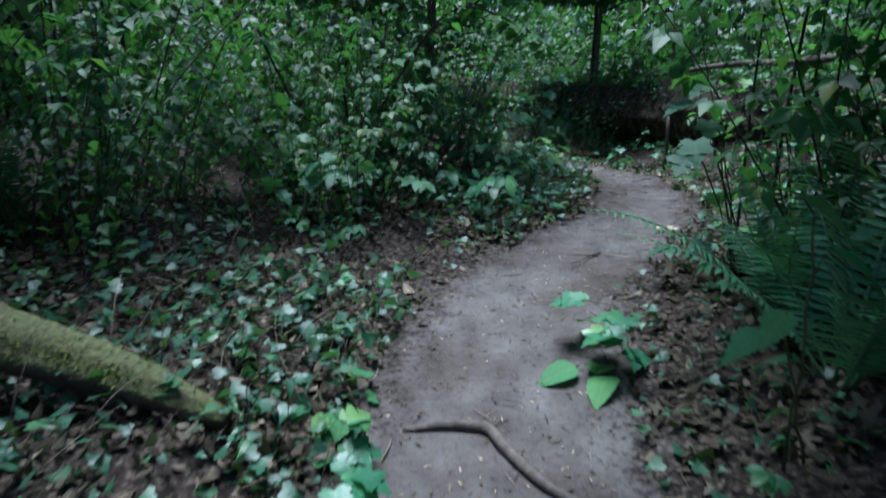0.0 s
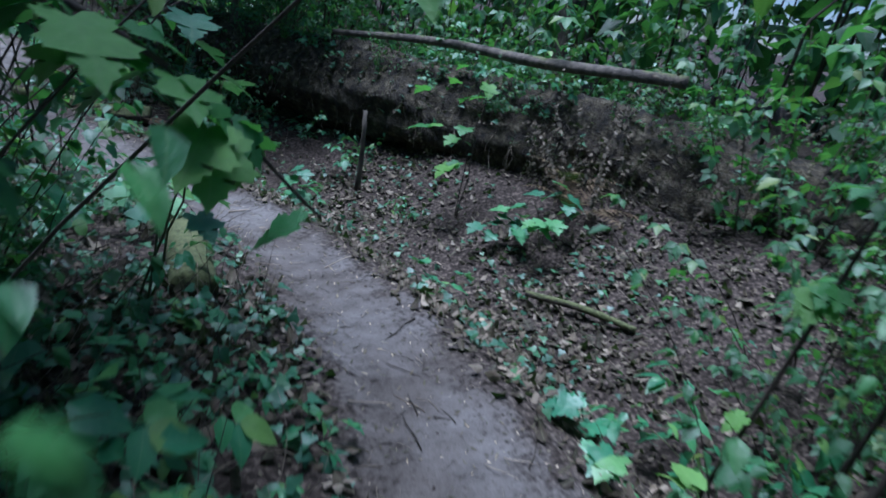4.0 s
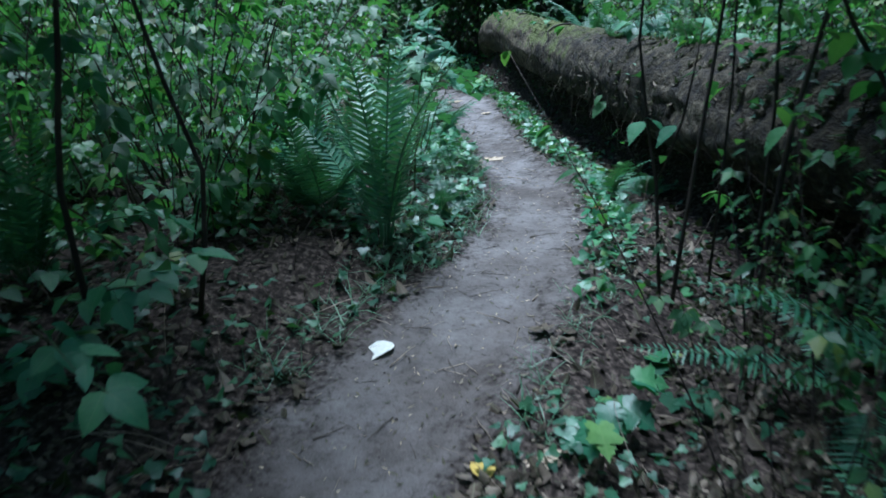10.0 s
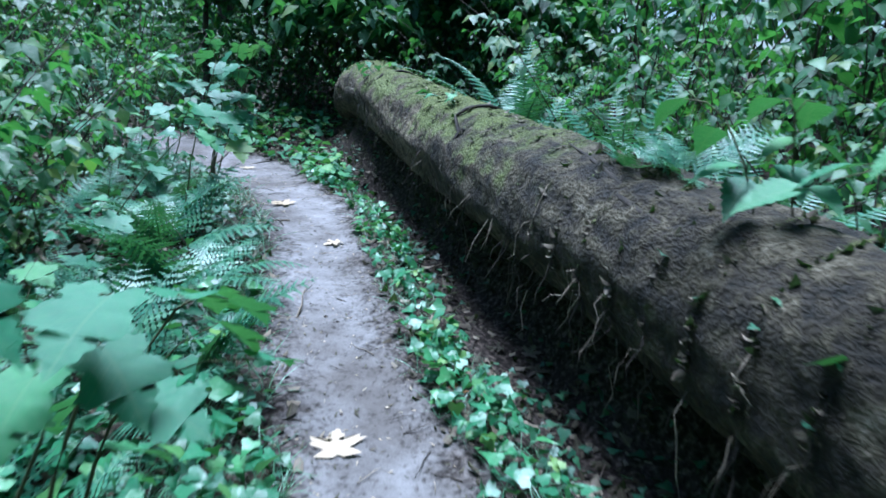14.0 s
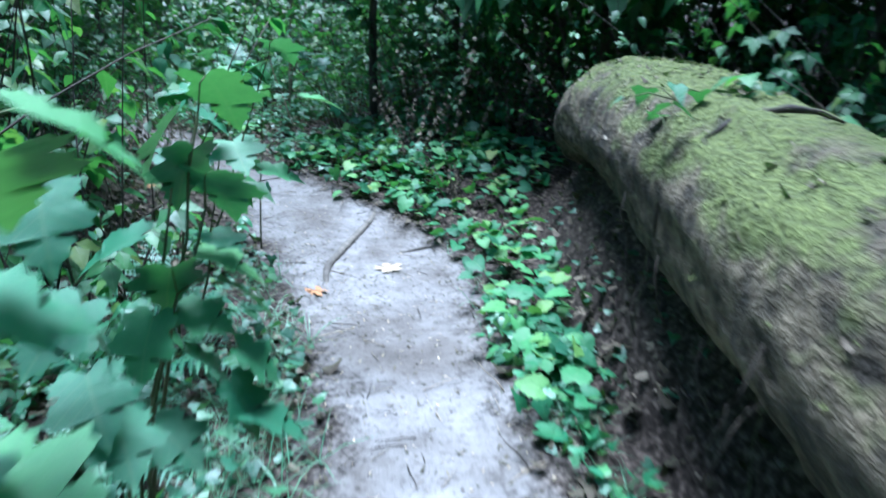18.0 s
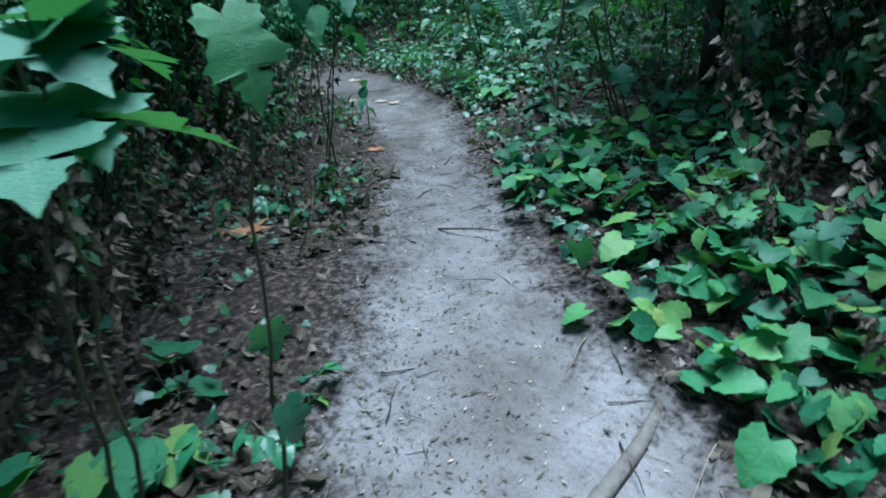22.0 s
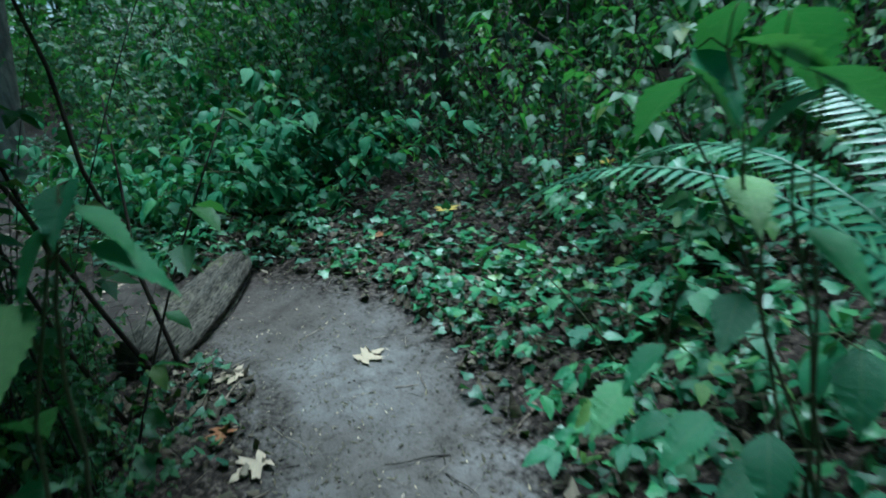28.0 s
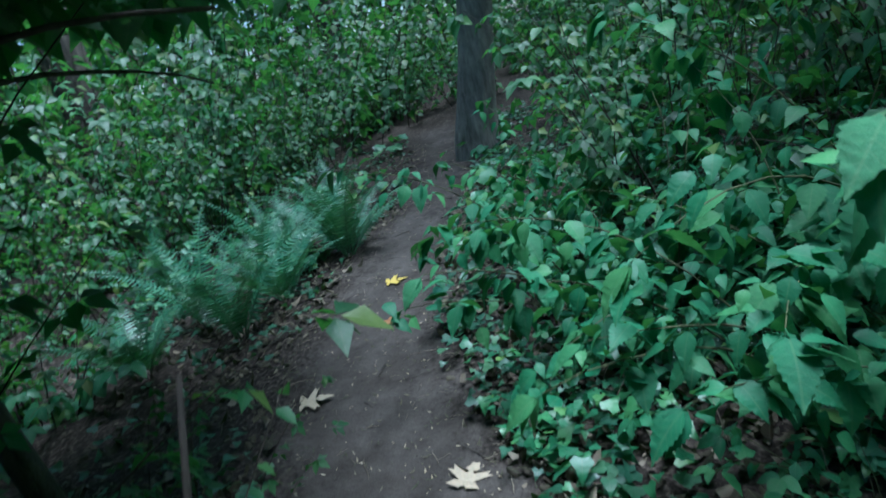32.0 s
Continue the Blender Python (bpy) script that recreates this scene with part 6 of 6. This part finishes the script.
for x, y, yaw, k in ((-9.75, 23.85, 0.0, 1.0), (-10.15, 23.45, 1.2, 0.95), (-9.6, 24.15, 2.3, 1.0), (-10.7, 23.2, 3.3, 0.95), (-10.2, 23.95, 4.4, 1.1), (-10.9, 23.6, 5.0, 1.1), (-10.2, 24.4, 1.0, 1.1), (-11.5, 23.0, 2.0, 0.85)):
    ELDER[0 if k > 0.98 else 1].put(x, y, yaw, k)
hero("thimbleberry", "thimbleberry with dull green lobed leaves close to the trail", "shrub", PALM, LOBED, (1.75, 3.1), [(1.3, 3.12, 1.29, 0.16), (1.28, 3.25, 1.48, 0.13), (1.32, 3.2, 1.46, 0.14), (1.3, 2.97, 1.03, 0.16), (1.36, 3.04, 1.38, 0.13), (1.33, 3.19, 1.57, 0.13),
     (1.46, 3.09, 1.18, 0.13), (1.3, 2.85, 1.1, 0.15), (1.52, 3.07, 1.41, 0.13), (1.4, 3.19, 1.62, 0.12), (1.57, 3.02, 1.56, 0.14), (1.4, 3.27, 1.73, 0.14), (1.6, 3.2, 0.8, 0.14)], 31, TH_G, canes=5, droop=(0.2, 0.9))
hero("thimbleberry", "tall thimbleberry with dark lobed leaves", "shrub", PALM, LOBED, (-3.55, 22.75), [(-3.77, 22.52, 1.64, 0.16), (-3.87, 22.5, 1.7, 0.14), (-3.86, 22.47, 1.55, 0.14), (-3.84, 22.47, 1.46, 0.12), (-3.76, 22.5, 1.34, 0.14), (-3.7, 22.54, 1.58, 0.15), (-3.56, 22.52, 1.24, 0.15),
     (-3.85, 22.65, 1.22, 0.13), (-3.63, 22.45, 1.15, 0.15), (-3.72, 22.44, 1.22, 0.13), (-3.66, 22.52, 1.44, 0.13), (-3.77, 22.38, 1.07, 0.13), (-3.5, 22.6, 0.8, 0.15), (-3.7, 22.6, 0.75, 0.14)], 32, TH_G, canes=4, droop=(0.1, 0.7))


def sapling(label, lines, mat, seed, leaf=None, leaf_mat_used=None, count=0):
    """A few thin stems at known places, with some leaves near their tops."""
    rs = random.Random(seed)
    x, y = lines[0][0][:2]
    root = thing("sapling", label, "sapling", "thin saplings by the trail")
    o = Vector((x, y, height(x, y)))
    root.matrix_basis = Matrix.Translation(o)
    tips = []
    for pts in lines:
        rows = smooth_line([(*(Vector(q[:3]) - o), q[3]) for q in pts], 0.06)
        rows[:, :2] += np.array([[rs.uniform(-0.004, 0.004), rs.uniform(-0.004, 0.004)] for _ in rows])
        part("stem", mesh_of("stem", *tube(rows[:, :3], rows[:, 3], 7), True, mat), root)
        tips += [tuple(r[:3]) for r in rows[len(rows) // 3:]]
    if count:
        shape = mesh_of("leaf", *leaf, True, leaf_mat_used)
        for _ in range(count):
            part("leaf", shape, root, "", leaf_pose(rs.choice(tips), rs.uniform(0, 6.28), rs.uniform(0.1, 0.8), rs.uniform(-0.3, 0.3), rs.uniform(0.07, 0.13)))


def gz(x, y):
    return height(x, y) - 0.03


sapling("dark bare sapling of several stems beside the trail", [[(-8.15, 22.81, gz(-8.15, 22.81), 0.013), (-8.17, 22.79, 0.6, 0.011), (-8.23, 22.76, 0.95, 0.0105), (-8.22, 22.7, 1.3, 0.01), (-8.29, 22.7, 1.7, 0.009), (-8.38, 22.6, 2.5, 0.005)],
        [(-8.13, 22.72, gz(-8.13, 22.72), 0.014), (-8.02, 22.6, 0.75, 0.011), (-7.88, 22.48, 1.25, 0.009), (-7.7, 22.35, 1.8, 0.004)], [(-8.19, 22.77, 0.85, 0.008), (-8.28, 22.82, 1.2, 0.006), (-8.4, 22.86, 1.55, 0.003)],
        [(-8.3, 22.6, gz(-8.3, 22.6), 0.012), (-8.35, 22.5, 0.8, 0.01), (-8.3, 22.42, 1.5, 0.008), (-8.2, 22.35, 2.2, 0.004)], [(-7.85, 22.55, gz(-7.85, 22.55), 0.011), (-7.8, 22.45, 0.8, 0.009), (-7.9, 22.3, 1.6, 0.006), (-7.95, 22.2, 2.2, 0.003)]], TWIG, 51, stalked(PALM, 0.4), LOBED, 7)
sapling("pale bare sapling stems leaning by the trail", [[(-4.74, 23.47, gz(-4.74, 23.47), 0.013), (-4.73, 23.6, 1.1, 0.011), (-4.72, 23.75, 1.85, 0.009), (-4.7, 23.85, 2.6, 0.004)], [(-4.74, 23.53, 0.75, 0.009), (-4.6, 23.6, 1.3, 0.007), (-4.45, 23.7, 1.9, 0.004)],
        [(-4.43, 23.22, gz(-4.43, 23.22), 0.009), (-4.62, 23.26, 0.85, 0.008), (-4.76, 23.28, 1.3, 0.007), (-4.66, 23.4, 1.5, 0.004)]], PALETWIG, 52)
sapling("dark upright sapling beside the trail", [[(-1.09, 11.6, gz(-1.09, 11.6), 0.028), (-1.12, 11.58, 0.9, 0.024), (-1.1, 11.58, 1.5, 0.022), (-0.99, 11.55, 2.1, 0.018), (-0.9, 11.5, 3.0, 0.008)], [(-0.8, 11.9, gz(-0.8, 11.9), 0.014), (-0.75, 11.9, 0.9, 0.012), (-0.55, 11.95, 1.6, 0.01), (-0.5, 12, 2.5, 0.004)],
        [(-0.45, 12.1, gz(-0.45, 12.1), 0.012), (-0.3, 12.15, 0.9, 0.01), (-0.4, 12.1, 1.6, 0.008), (-0.2, 12.1, 2.5, 0.004)]], TWIG, 53)
sapling("thin dark sapling with bright leaves beside the trail", [[(1.5, 12.93, gz(1.5, 12.93), 0.009), (1.46, 12.95, 0.6, 0.008), (1.37, 12.95, 1.23, 0.006), (1.42, 12.95, 2.0, 0.003)], [(1.55, 12.9, gz(1.55, 12.9), 0.011), (1.62, 12.95, 0.7, 0.009), (1.7, 13.0, 1.4, 0.007), (1.65, 13, 2.1, 0.003)],
        [(1.9, 12.8, gz(1.9, 12.8), 0.013), (1.95, 12.8, 0.9, 0.011), (2.1, 12.75, 1.7, 0.006)], [(1.46, 12.95, 0.6, 0.006), (1.55, 12.85, 0.9, 0.005), (1.6, 12.8, 1.3, 0.003)]], TWIG, 54, stalked(SAW, 0.3), OVATE, 12)
sapling("leaning dark sapling beside the trail", [[(0.1, 10.0, gz(0.1, 10.0), 0.02), (0.12, 9.98, 0.8, 0.018), (0.1, 10.02, 1.4, 0.016), (0.05, 10.05, 2.2, 0.01)]], TWIG, 55)
FLAT = build_fern("sword fern with low flat fronds beside the trail", 48, 6, (0.85, 1.0), (16,), (22,), PINNA, 30, 0.14)
FLAT.put(2.2, 12.25, 3.14, 1.0, z=height(2.2, 12.25) + 0.04)
SWORD[1].put(2.45, 12.0, 1.0, 1.1)
SWORD[0].put(2.4, 11.2, 2.0, 1.0)
hero("thimbleberry", "bramble-like shrub with broad toothed leaves hanging over the trail", "shrub", PALM, LOBED, (-1.35, 18.1), [(-1.2, 18.26, 1.36, 0.16), (-1.16, 18.28, 1.3, 0.14), (-1.1, 18.37, 1.44, 0.15), (-1.1, 18.33, 1.26, 0.16), (-1.08, 18.3, 1.12, 0.14), (-1.04, 18.3, 1.05, 0.13), (-1.0, 18.2, 0.85, 0.13),
     (-1.17, 18.12, 0.99, 0.14), (-1.07, 18.2, 0.93, 0.12), (-1.12, 17.97, 0.97, 0.14), (-0.95, 18.22, 0.82, 0.14), (-1.16, 18.2, 1.1, 0.14), (-1.24, 18.14, 1.18, 0.15), (-1.0, 18.26, 0.92, 0.12), (-1.1, 17.95, 1.3, 0.14), (-1.1, 18.23, 1.02, 0.12), (-1.08, 17.98, 0.89, 0.13), (-1.08, 18.09, 0.82, 0.13), (-1.12, 17.93, 1.13, 0.14)], 33, TH_G, canes=5, droop=(0.2, 0.9))
for k, (x, y) in enumerate(((-12.5, 20.5), (-13.3, 20.75), (-12.0, 19.7))):
    SWORD[(k + 1) % 3].put(x, y, k * 1.1, 0.95 + 0.1 * (k % 2))
for k, (x, y) in enumerate(((-14.2, 19.0), (-15.2, 19.4), (-16.3, 19.6), (-13.6, 18.2), (-15.0, 18.0), (-17.3, 20.2), (-16.5, 18.4), (-17.8, 21.5), (-18.3, 19.3))):
    THICK[k % 4].put(x, y, k * 0.9, 1.25 + 0.15 * (k % 3))
for k, (x, y, q) in enumerate(((2.15, 12.35, 0.55), (2.5, 11.8, 0.65), (2.75, 12.4, 0.6), (2.2, 13.1, 0.45), (3.0, 11.4, 0.8), (2.6, 10.6, 0.5))):
    THICK[k % 4].put(x, y, k * 1.9, q)
for k, (x, y) in enumerate(((0.6, 23.2), (0.9, 24.2), (-0.6, 24.8), (-1.8, 25.2), (-3.0, 25.0), (1.6, 22.8), (1.9, 23.8))):
    THICK[k % 4].put(x, y, k * 1.7, 1.2)
for k, (x, y, q) in enumerate(((-6.35, 23.95, 0.6), (-5.95, 23.8, 0.6), (-5.55, 23.65, 0.5), (-6.7, 24.1, 0.6))):
    BRAM[k % 3].put(x, y, k * 1.5, q)


# ---- undergrowth known by its place ----
def brush(kinds, spots, size, seed, lean=0.2):
    """Small bushes and dead plants at known places."""
    rs = random.Random(seed)
    for x, y in spots:
        rs.choice(kinds).put(x, y, rs.uniform(0, 6.28), rs.uniform(*size), (rs.uniform(-lean, lean), rs.uniform(-lean, lean)))


# the wall of leaves at the start
brush(THICK, [(-0.65, 4.15), (-1.2, 3.75), (-1.75, 3.3), (-0.05, 4.75), (-0.35, 5.2), (-1.0, 4.5), (-1.8, 4.0), (0.25, 5.5), (-0.5, 5.8), (-1.4, 4.9), (0.45, 6.1), (-2.2, 3.0)], (0.45, 0.62), 201)
brush(DRY + BARE, [(-0.45, 3.95), (-0.2, 4.3), (0.15, 4.6), (-0.9, 3.75), (-1.35, 3.45), (0.35, 4.95), (-0.1, 4.1), (0.3, 5.2), (-0.7, 3.6), (-1.7, 2.9)], (0.5, 0.8), 202, 0.35)
brush(BRAM, [(0.95, 4.85), (0.7, 4.75), (0.98, 5.25), (-0.6, 3.6)], (0.4, 0.5), 203)
cover("ivy_cover", "glossy ivy and bramble leaves over the bank", "ground cover", IVYLEAF, IVY, 6.2, 11.6, -2.1, -0.5, 2200, (0.035, 0.085), (0.02, 0.2), 0.5, 41)
cover("dry_stalks", "tangle of thin dry stalks over the bank", "dry stalks", STALK, PALETWIG, 6.2, 12.5, -2.0, -0.5, 800, (0.1, 0.4), (0.0, 0.05), 0.8, 42)
cover("dry_stalks", "tangle of thin dark stalks over the bank", "dry stalks", STALK, TWIG, 6.2, 13.5, -2.0, -0.45, 1100, (0.15, 0.5), (0.0, 0.05), 0.8, 43)
MAPLE_LEAF = stalked(PALM, 0.4)
sapling("young maple with bright lobed leaves arching over the bank", [
    [(-0.5, 5.0, gz(-0.5, 5.0), 0.016), (-0.3, 4.85, 1.2, 0.012), (0.2, 4.7, 1.85, 0.009), (0.7, 4.6, 1.75, 0.006), (1.05, 4.58, 1.45, 0.003)],
    [(-0.55, 5.0, gz(-0.5, 5.0), 0.014), (-0.6, 4.8, 1.3, 0.011), (-0.45, 4.5, 1.75, 0.008), (-0.25, 4.3, 1.6, 0.005), (-0.1, 4.2, 1.35, 0.003)],
    [(-0.6, 5.05, gz(-0.5, 5.0), 0.014), (-0.95, 4.7, 1.2, 0.011), (-1.05, 4.2, 1.7, 0.008), (-0.95, 3.85, 1.55, 0.005), (-0.85, 3.65, 1.25, 0.003)],
    [(-0.45, 5.05, gz(-0.5, 5.0), 0.014), (-0.1, 5.2, 1.4, 0.011), (0.5, 5.2, 2.0, 0.008), (1.0, 5.2, 1.9, 0.004)]], TWIG, 61, MAPLE_LEAF, MAPLE_BACKLIT, 95)
sapling("young maple with lobed leaves low over the bank", [
    [(-0.75, 3.6, gz(-0.75, 3.6), 0.008), (-0.68, 3.58, 0.8, 0.006), (-0.5, 3.6, 1.0, 0.004), (-0.3, 3.65, 0.9, 0.002)],
    [(-0.8, 3.6, gz(-0.8, 3.6), 0.008), (-0.85, 3.5, 0.8, 0.006), (-0.8, 3.4, 0.95, 0.003)]], PALETWIG, 62, MAPLE_LEAF, LOBED, 14)
sapling("thin dark saplings with toothed leaves in the shade", [
    [(1.95, 3.6, gz(1.95, 3.6), 0.01), (1.93, 3.6, 1.2, 0.008), (1.9, 3.55, 2.3, 0.004)], [(2.3, 3.85, gz(2.3, 3.85), 0.014), (2.25, 3.8, 1.2, 0.012), (2.35, 3.8, 2.6, 0.006)],
    [(2.6, 4.3, gz(2.6, 4.3), 0.011), (2.65, 4.2, 1.3, 0.009), (2.55, 4.1, 2.4, 0.004)], [(2.9, 4.0, gz(2.9, 4.0), 0.012), (2.8, 3.95, 1.3, 0.01), (2.9, 3.8, 2.5, 0.004)],
    [(2.1, 3.2, gz(2.1, 3.2), 0.009), (2.15, 3.2, 1.1, 0.007), (2.05, 3.1, 2.2, 0.003)]], TWIG, 63, MAPLE_LEAF, MAPLE_BACKLIT, 60)
SWORD[0].put(1.75, 1.45, 0.7, 0.9)
SWORD[2].put(2.0, 3.0, 1.7, 0.9)
brush(THICK, [(2.5, 2.4), (2.3, 3.2), (3.2, 3.4), (2.2, 1.4), (3.4, 4.2)], (0.5, 0.7), 204)
# in front of the old log
DEADFERN = build_fern("withered brown fern hanging over the litter", 46, 7, (0.4, 0.65), (55, 35), (70, 60), LACY, 13, 0.24, BROWNFERN, 0.2, 0.45)
for x, y, k in ((2.25, 10.4, 1.0), (2.6, 10.2, 0.9), (2.35, 10.75, 0.9), (2.8, 10.75, 1.0), (4.3, 6.6, 1.1), (4.55, 6.9, 1.0)):
    DEADFERN.put(x, y, k * 40, k)
for k in range(10):
    q = log_place(0.1 + 0.034 * k, rnd.uniform(0.3, 0.9), -0.04)
    (BRAM + THICK)[(k * 3) % 7].put(q[0], q[1], rnd.uniform(0, 6.28), 0.34 if k % 2 else 0.28, (rnd.uniform(-0.4, 0.4), rnd.uniform(-0.6, 0.0)), z=q[2])
brush(DRY, [(4.2, 6.4), (4.45, 6.75), (4.65, 7.1), (4.5, 6.3), (4.3, 6.95)], (0.8, 1.1), 205, 0.3)
brush(THICK, [(2.75, 11.0), (2.9, 10.3), (3.1, 12.0), (2.55, 12.95), (2.35, 12.6)], (0.35, 0.5), 206)
sapling("slender saplings with fresh green leaves beside the log", [
    [(1.95, 13.19, gz(1.95, 13.19), 0.01), (1.98, 13.2, 0.9, 0.008), (1.9, 13.1, 1.7, 0.006), (2.0, 13.1, 2.4, 0.003)],
    [(1.77, 13.28, gz(1.77, 13.28), 0.008), (1.8, 13.25, 1.0, 0.006), (1.75, 13.2, 1.8, 0.003)], [(2.4, 12.75, gz(2.4, 12.75), 0.012), (2.3, 12.7, 0.8, 0.01), (2.05, 12.6, 1.25, 0.008), (1.9, 12.5, 1.5, 0.004)]], TWIG, 64, stalked(OVAL, 0.3), MAPLE_BACKLIT, 52)
# tangle of stems opposite
for sd, mat, rows in ((65, TWIG, ((0.82, 8.4), (0.72, 8.75), (0.45, 9.0), (0.85, 8.15))), (66, PALETWIG, ((0.5, 8.6), (0.3, 9.3), (0.68, 8.55), (0.05, 9.3))), (67, TWIG, ((0.2, 8.9), (-0.4, 9.7), (0.1, 9.6), (-0.1, 9.0)))):
    rq = random.Random(sd)
    sapling(("dark" if mat is TWIG else "pale dry") + " tangled bare stems with a few leaves", [[(x, y, gz(x, y), 0.009), (x + rq.uniform(-0.12, 0.05), y + rq.uniform(-0.1, 0.1), 0.75, 0.007), (x + rq.uniform(-0.3, 0.1), y + rq.uniform(-0.2, 0.2), 1.3, 0.005), (x + rq.uniform(-0.5, 0.1), y + rq.uniform(-0.3, 0.3), rq.uniform(1.6, 2.1), 0.003)] for x, y in rows]
            + [[(x, y, 0.5, 0.005), (x + rq.uniform(-0.3, 0.1), y + rq.uniform(-0.2, 0.3), 0.85, 0.004), (x + rq.uniform(-0.5, 0.1), y + rq.uniform(-0.3, 0.4), 1.0, 0.002)] for x, y in rows], mat, sd, MAPLE_LEAF, LOBED, 7)
brush(DRY, [(0.2, 8.6), (0.0, 9.1), (-0.2, 9.5), (-0.3, 9.2), (0.3, 8.3)], (0.45, 0.65), 207, 0.4)
sapling("pale forked dry stick", [[(0.3, 9.75, gz(0.3, 9.75), 0.011), (0.4, 9.7, 0.6, 0.01), (0.36, 9.66, 0.85, 0.008), (0.42, 9.62, 1.05, 0.005)], [(0.4, 9.7, 0.6, 0.009), (0.52, 9.72, 0.72, 0.006), (0.58, 9.74, 0.7, 0.003)], [(0.4, 9.7, 0.58, 0.009), (0.5, 9.6, 0.56, 0.006), (0.58, 9.55, 0.5, 0.004)]], PALETWIG, 68)
# by the upright fern
LADY[1].put(0.12, 14.05, 0.5, 0.45)
LADY[0].put(0.22, 14.4, 1.9, 0.42)
LADY[1].put(1.36, 14.0, 2.0, 0.4)
LADY[0].put(1.55, 14.85, 0.3, 0.6)
row_of(LOWP, 19.8, 27, 0.38, 0.62, 14, (0.5, 0.8), 0.25)
# deep brush beside the dusty stretch
brush(THICK, [(-5.5, 21.35), (-6.3, 21.4), (-5.2, 20.6), (-5.8, 21.0), (-4.6, 20.4), (-6.9, 21.5), (-6.0, 20.4)], (0.4, 0.55), 208)
brush(DRY, [(-4.7, 20.9), (-5.0, 21.2), (-5.4, 21.6), (-4.4, 20.6), (-5.9, 21.6), (-4.1, 20.3)], (0.6, 0.9), 209, 0.4)
# dark brush beside the split log
brush(THICK, [(-7.95, 22.15), (-8.5, 22.0), (-7.5, 22.2), (-7.2, 22.0), (-8.9, 21.7), (-8.2, 22.3), (-8.55, 22.3), (-7.85, 22.4), (-8.0, 21.95), (-9.0, 22.0), (-7.6, 21.95)], (0.3, 0.42), 210)
brush(THICK, [(-7.0, 22.2), (-7.3, 22.35), (-6.7, 22.0), (-7.55, 22.45), (-6.9, 22.4)], (0.28, 0.36), 213)
brush(DRY + BARE, [(-7.75, 22.5), (-8.2, 22.35), (-8.6, 22.2), (-7.3, 22.45)], (0.4, 0.55), 211, 0.5)
brush(BRAM, [(-11.6, 19.9), (-12.6, 20.0), (-13.0, 20.3), (-10.6, 20.0), (-12.2, 21.0)], (0.6, 0.9), 212)

# on and beside the mossy log
for k, a, kind, size in ((0.675, -0.25, LADY[0], 0.6), (0.69, 0.2, LADY[1], 0.5), (0.63, -0.3, LADY[0], 0.6), (0.6, -0.3, BRAM[0], 0.5), (0.56, 0.0, BRAM[1], 0.45), (0.52, -0.2, BRAM[2], 0.5), (0.5, 0.4, BRAM[0], 0.4)):
    q = log_place(k, a, -0.04)
    kind.put(q[0], q[1], k * 50, size, (0.0, -0.35), z=q[2])
hero("thimbleberry", THM, "shrub", PALM, LOBED, (-0.25, 14.55), [(0.05, 14.35, 1.15, 0.17), (-0.05, 14.3, 1.06, 0.17), (0.12, 14.42, 1.1, 0.15), (-0.1, 14.25, 1.2, 0.16), (0.0, 14.4, 0.95, 0.16), (0.15, 14.47, 0.98, 0.14), (0.2, 14.52, 0.9, 0.13),
     (0.1, 14.8, 1.0, 0.14), (0.2, 14.85, 0.95, 0.13), (0.15, 14.92, 0.85, 0.14), (0.22, 14.95, 0.78, 0.13), (0.05, 15.0, 0.9, 0.14), (-0.1, 14.7, 0.8, 0.15), (0.0, 14.75, 0.65, 0.14)], 45, TH_G, canes=4, droop=(0.1, 0.7))
cover("ivy_cover", "bright ivy and bramble leaves on the bank", "ground cover", IVYLEAF, BRAMBLE, 20.8, 23.5, -1.1, -0.35, 700, (0.05, 0.1), (0.02, 0.26), 0.45, 44)
for k, (x, y) in enumerate(((-11.9, 20.6), (-12.2, 21.25), (-11.1, 20.85))):
    SWORD[k].put(x, y, k * 2.1, 1.0)
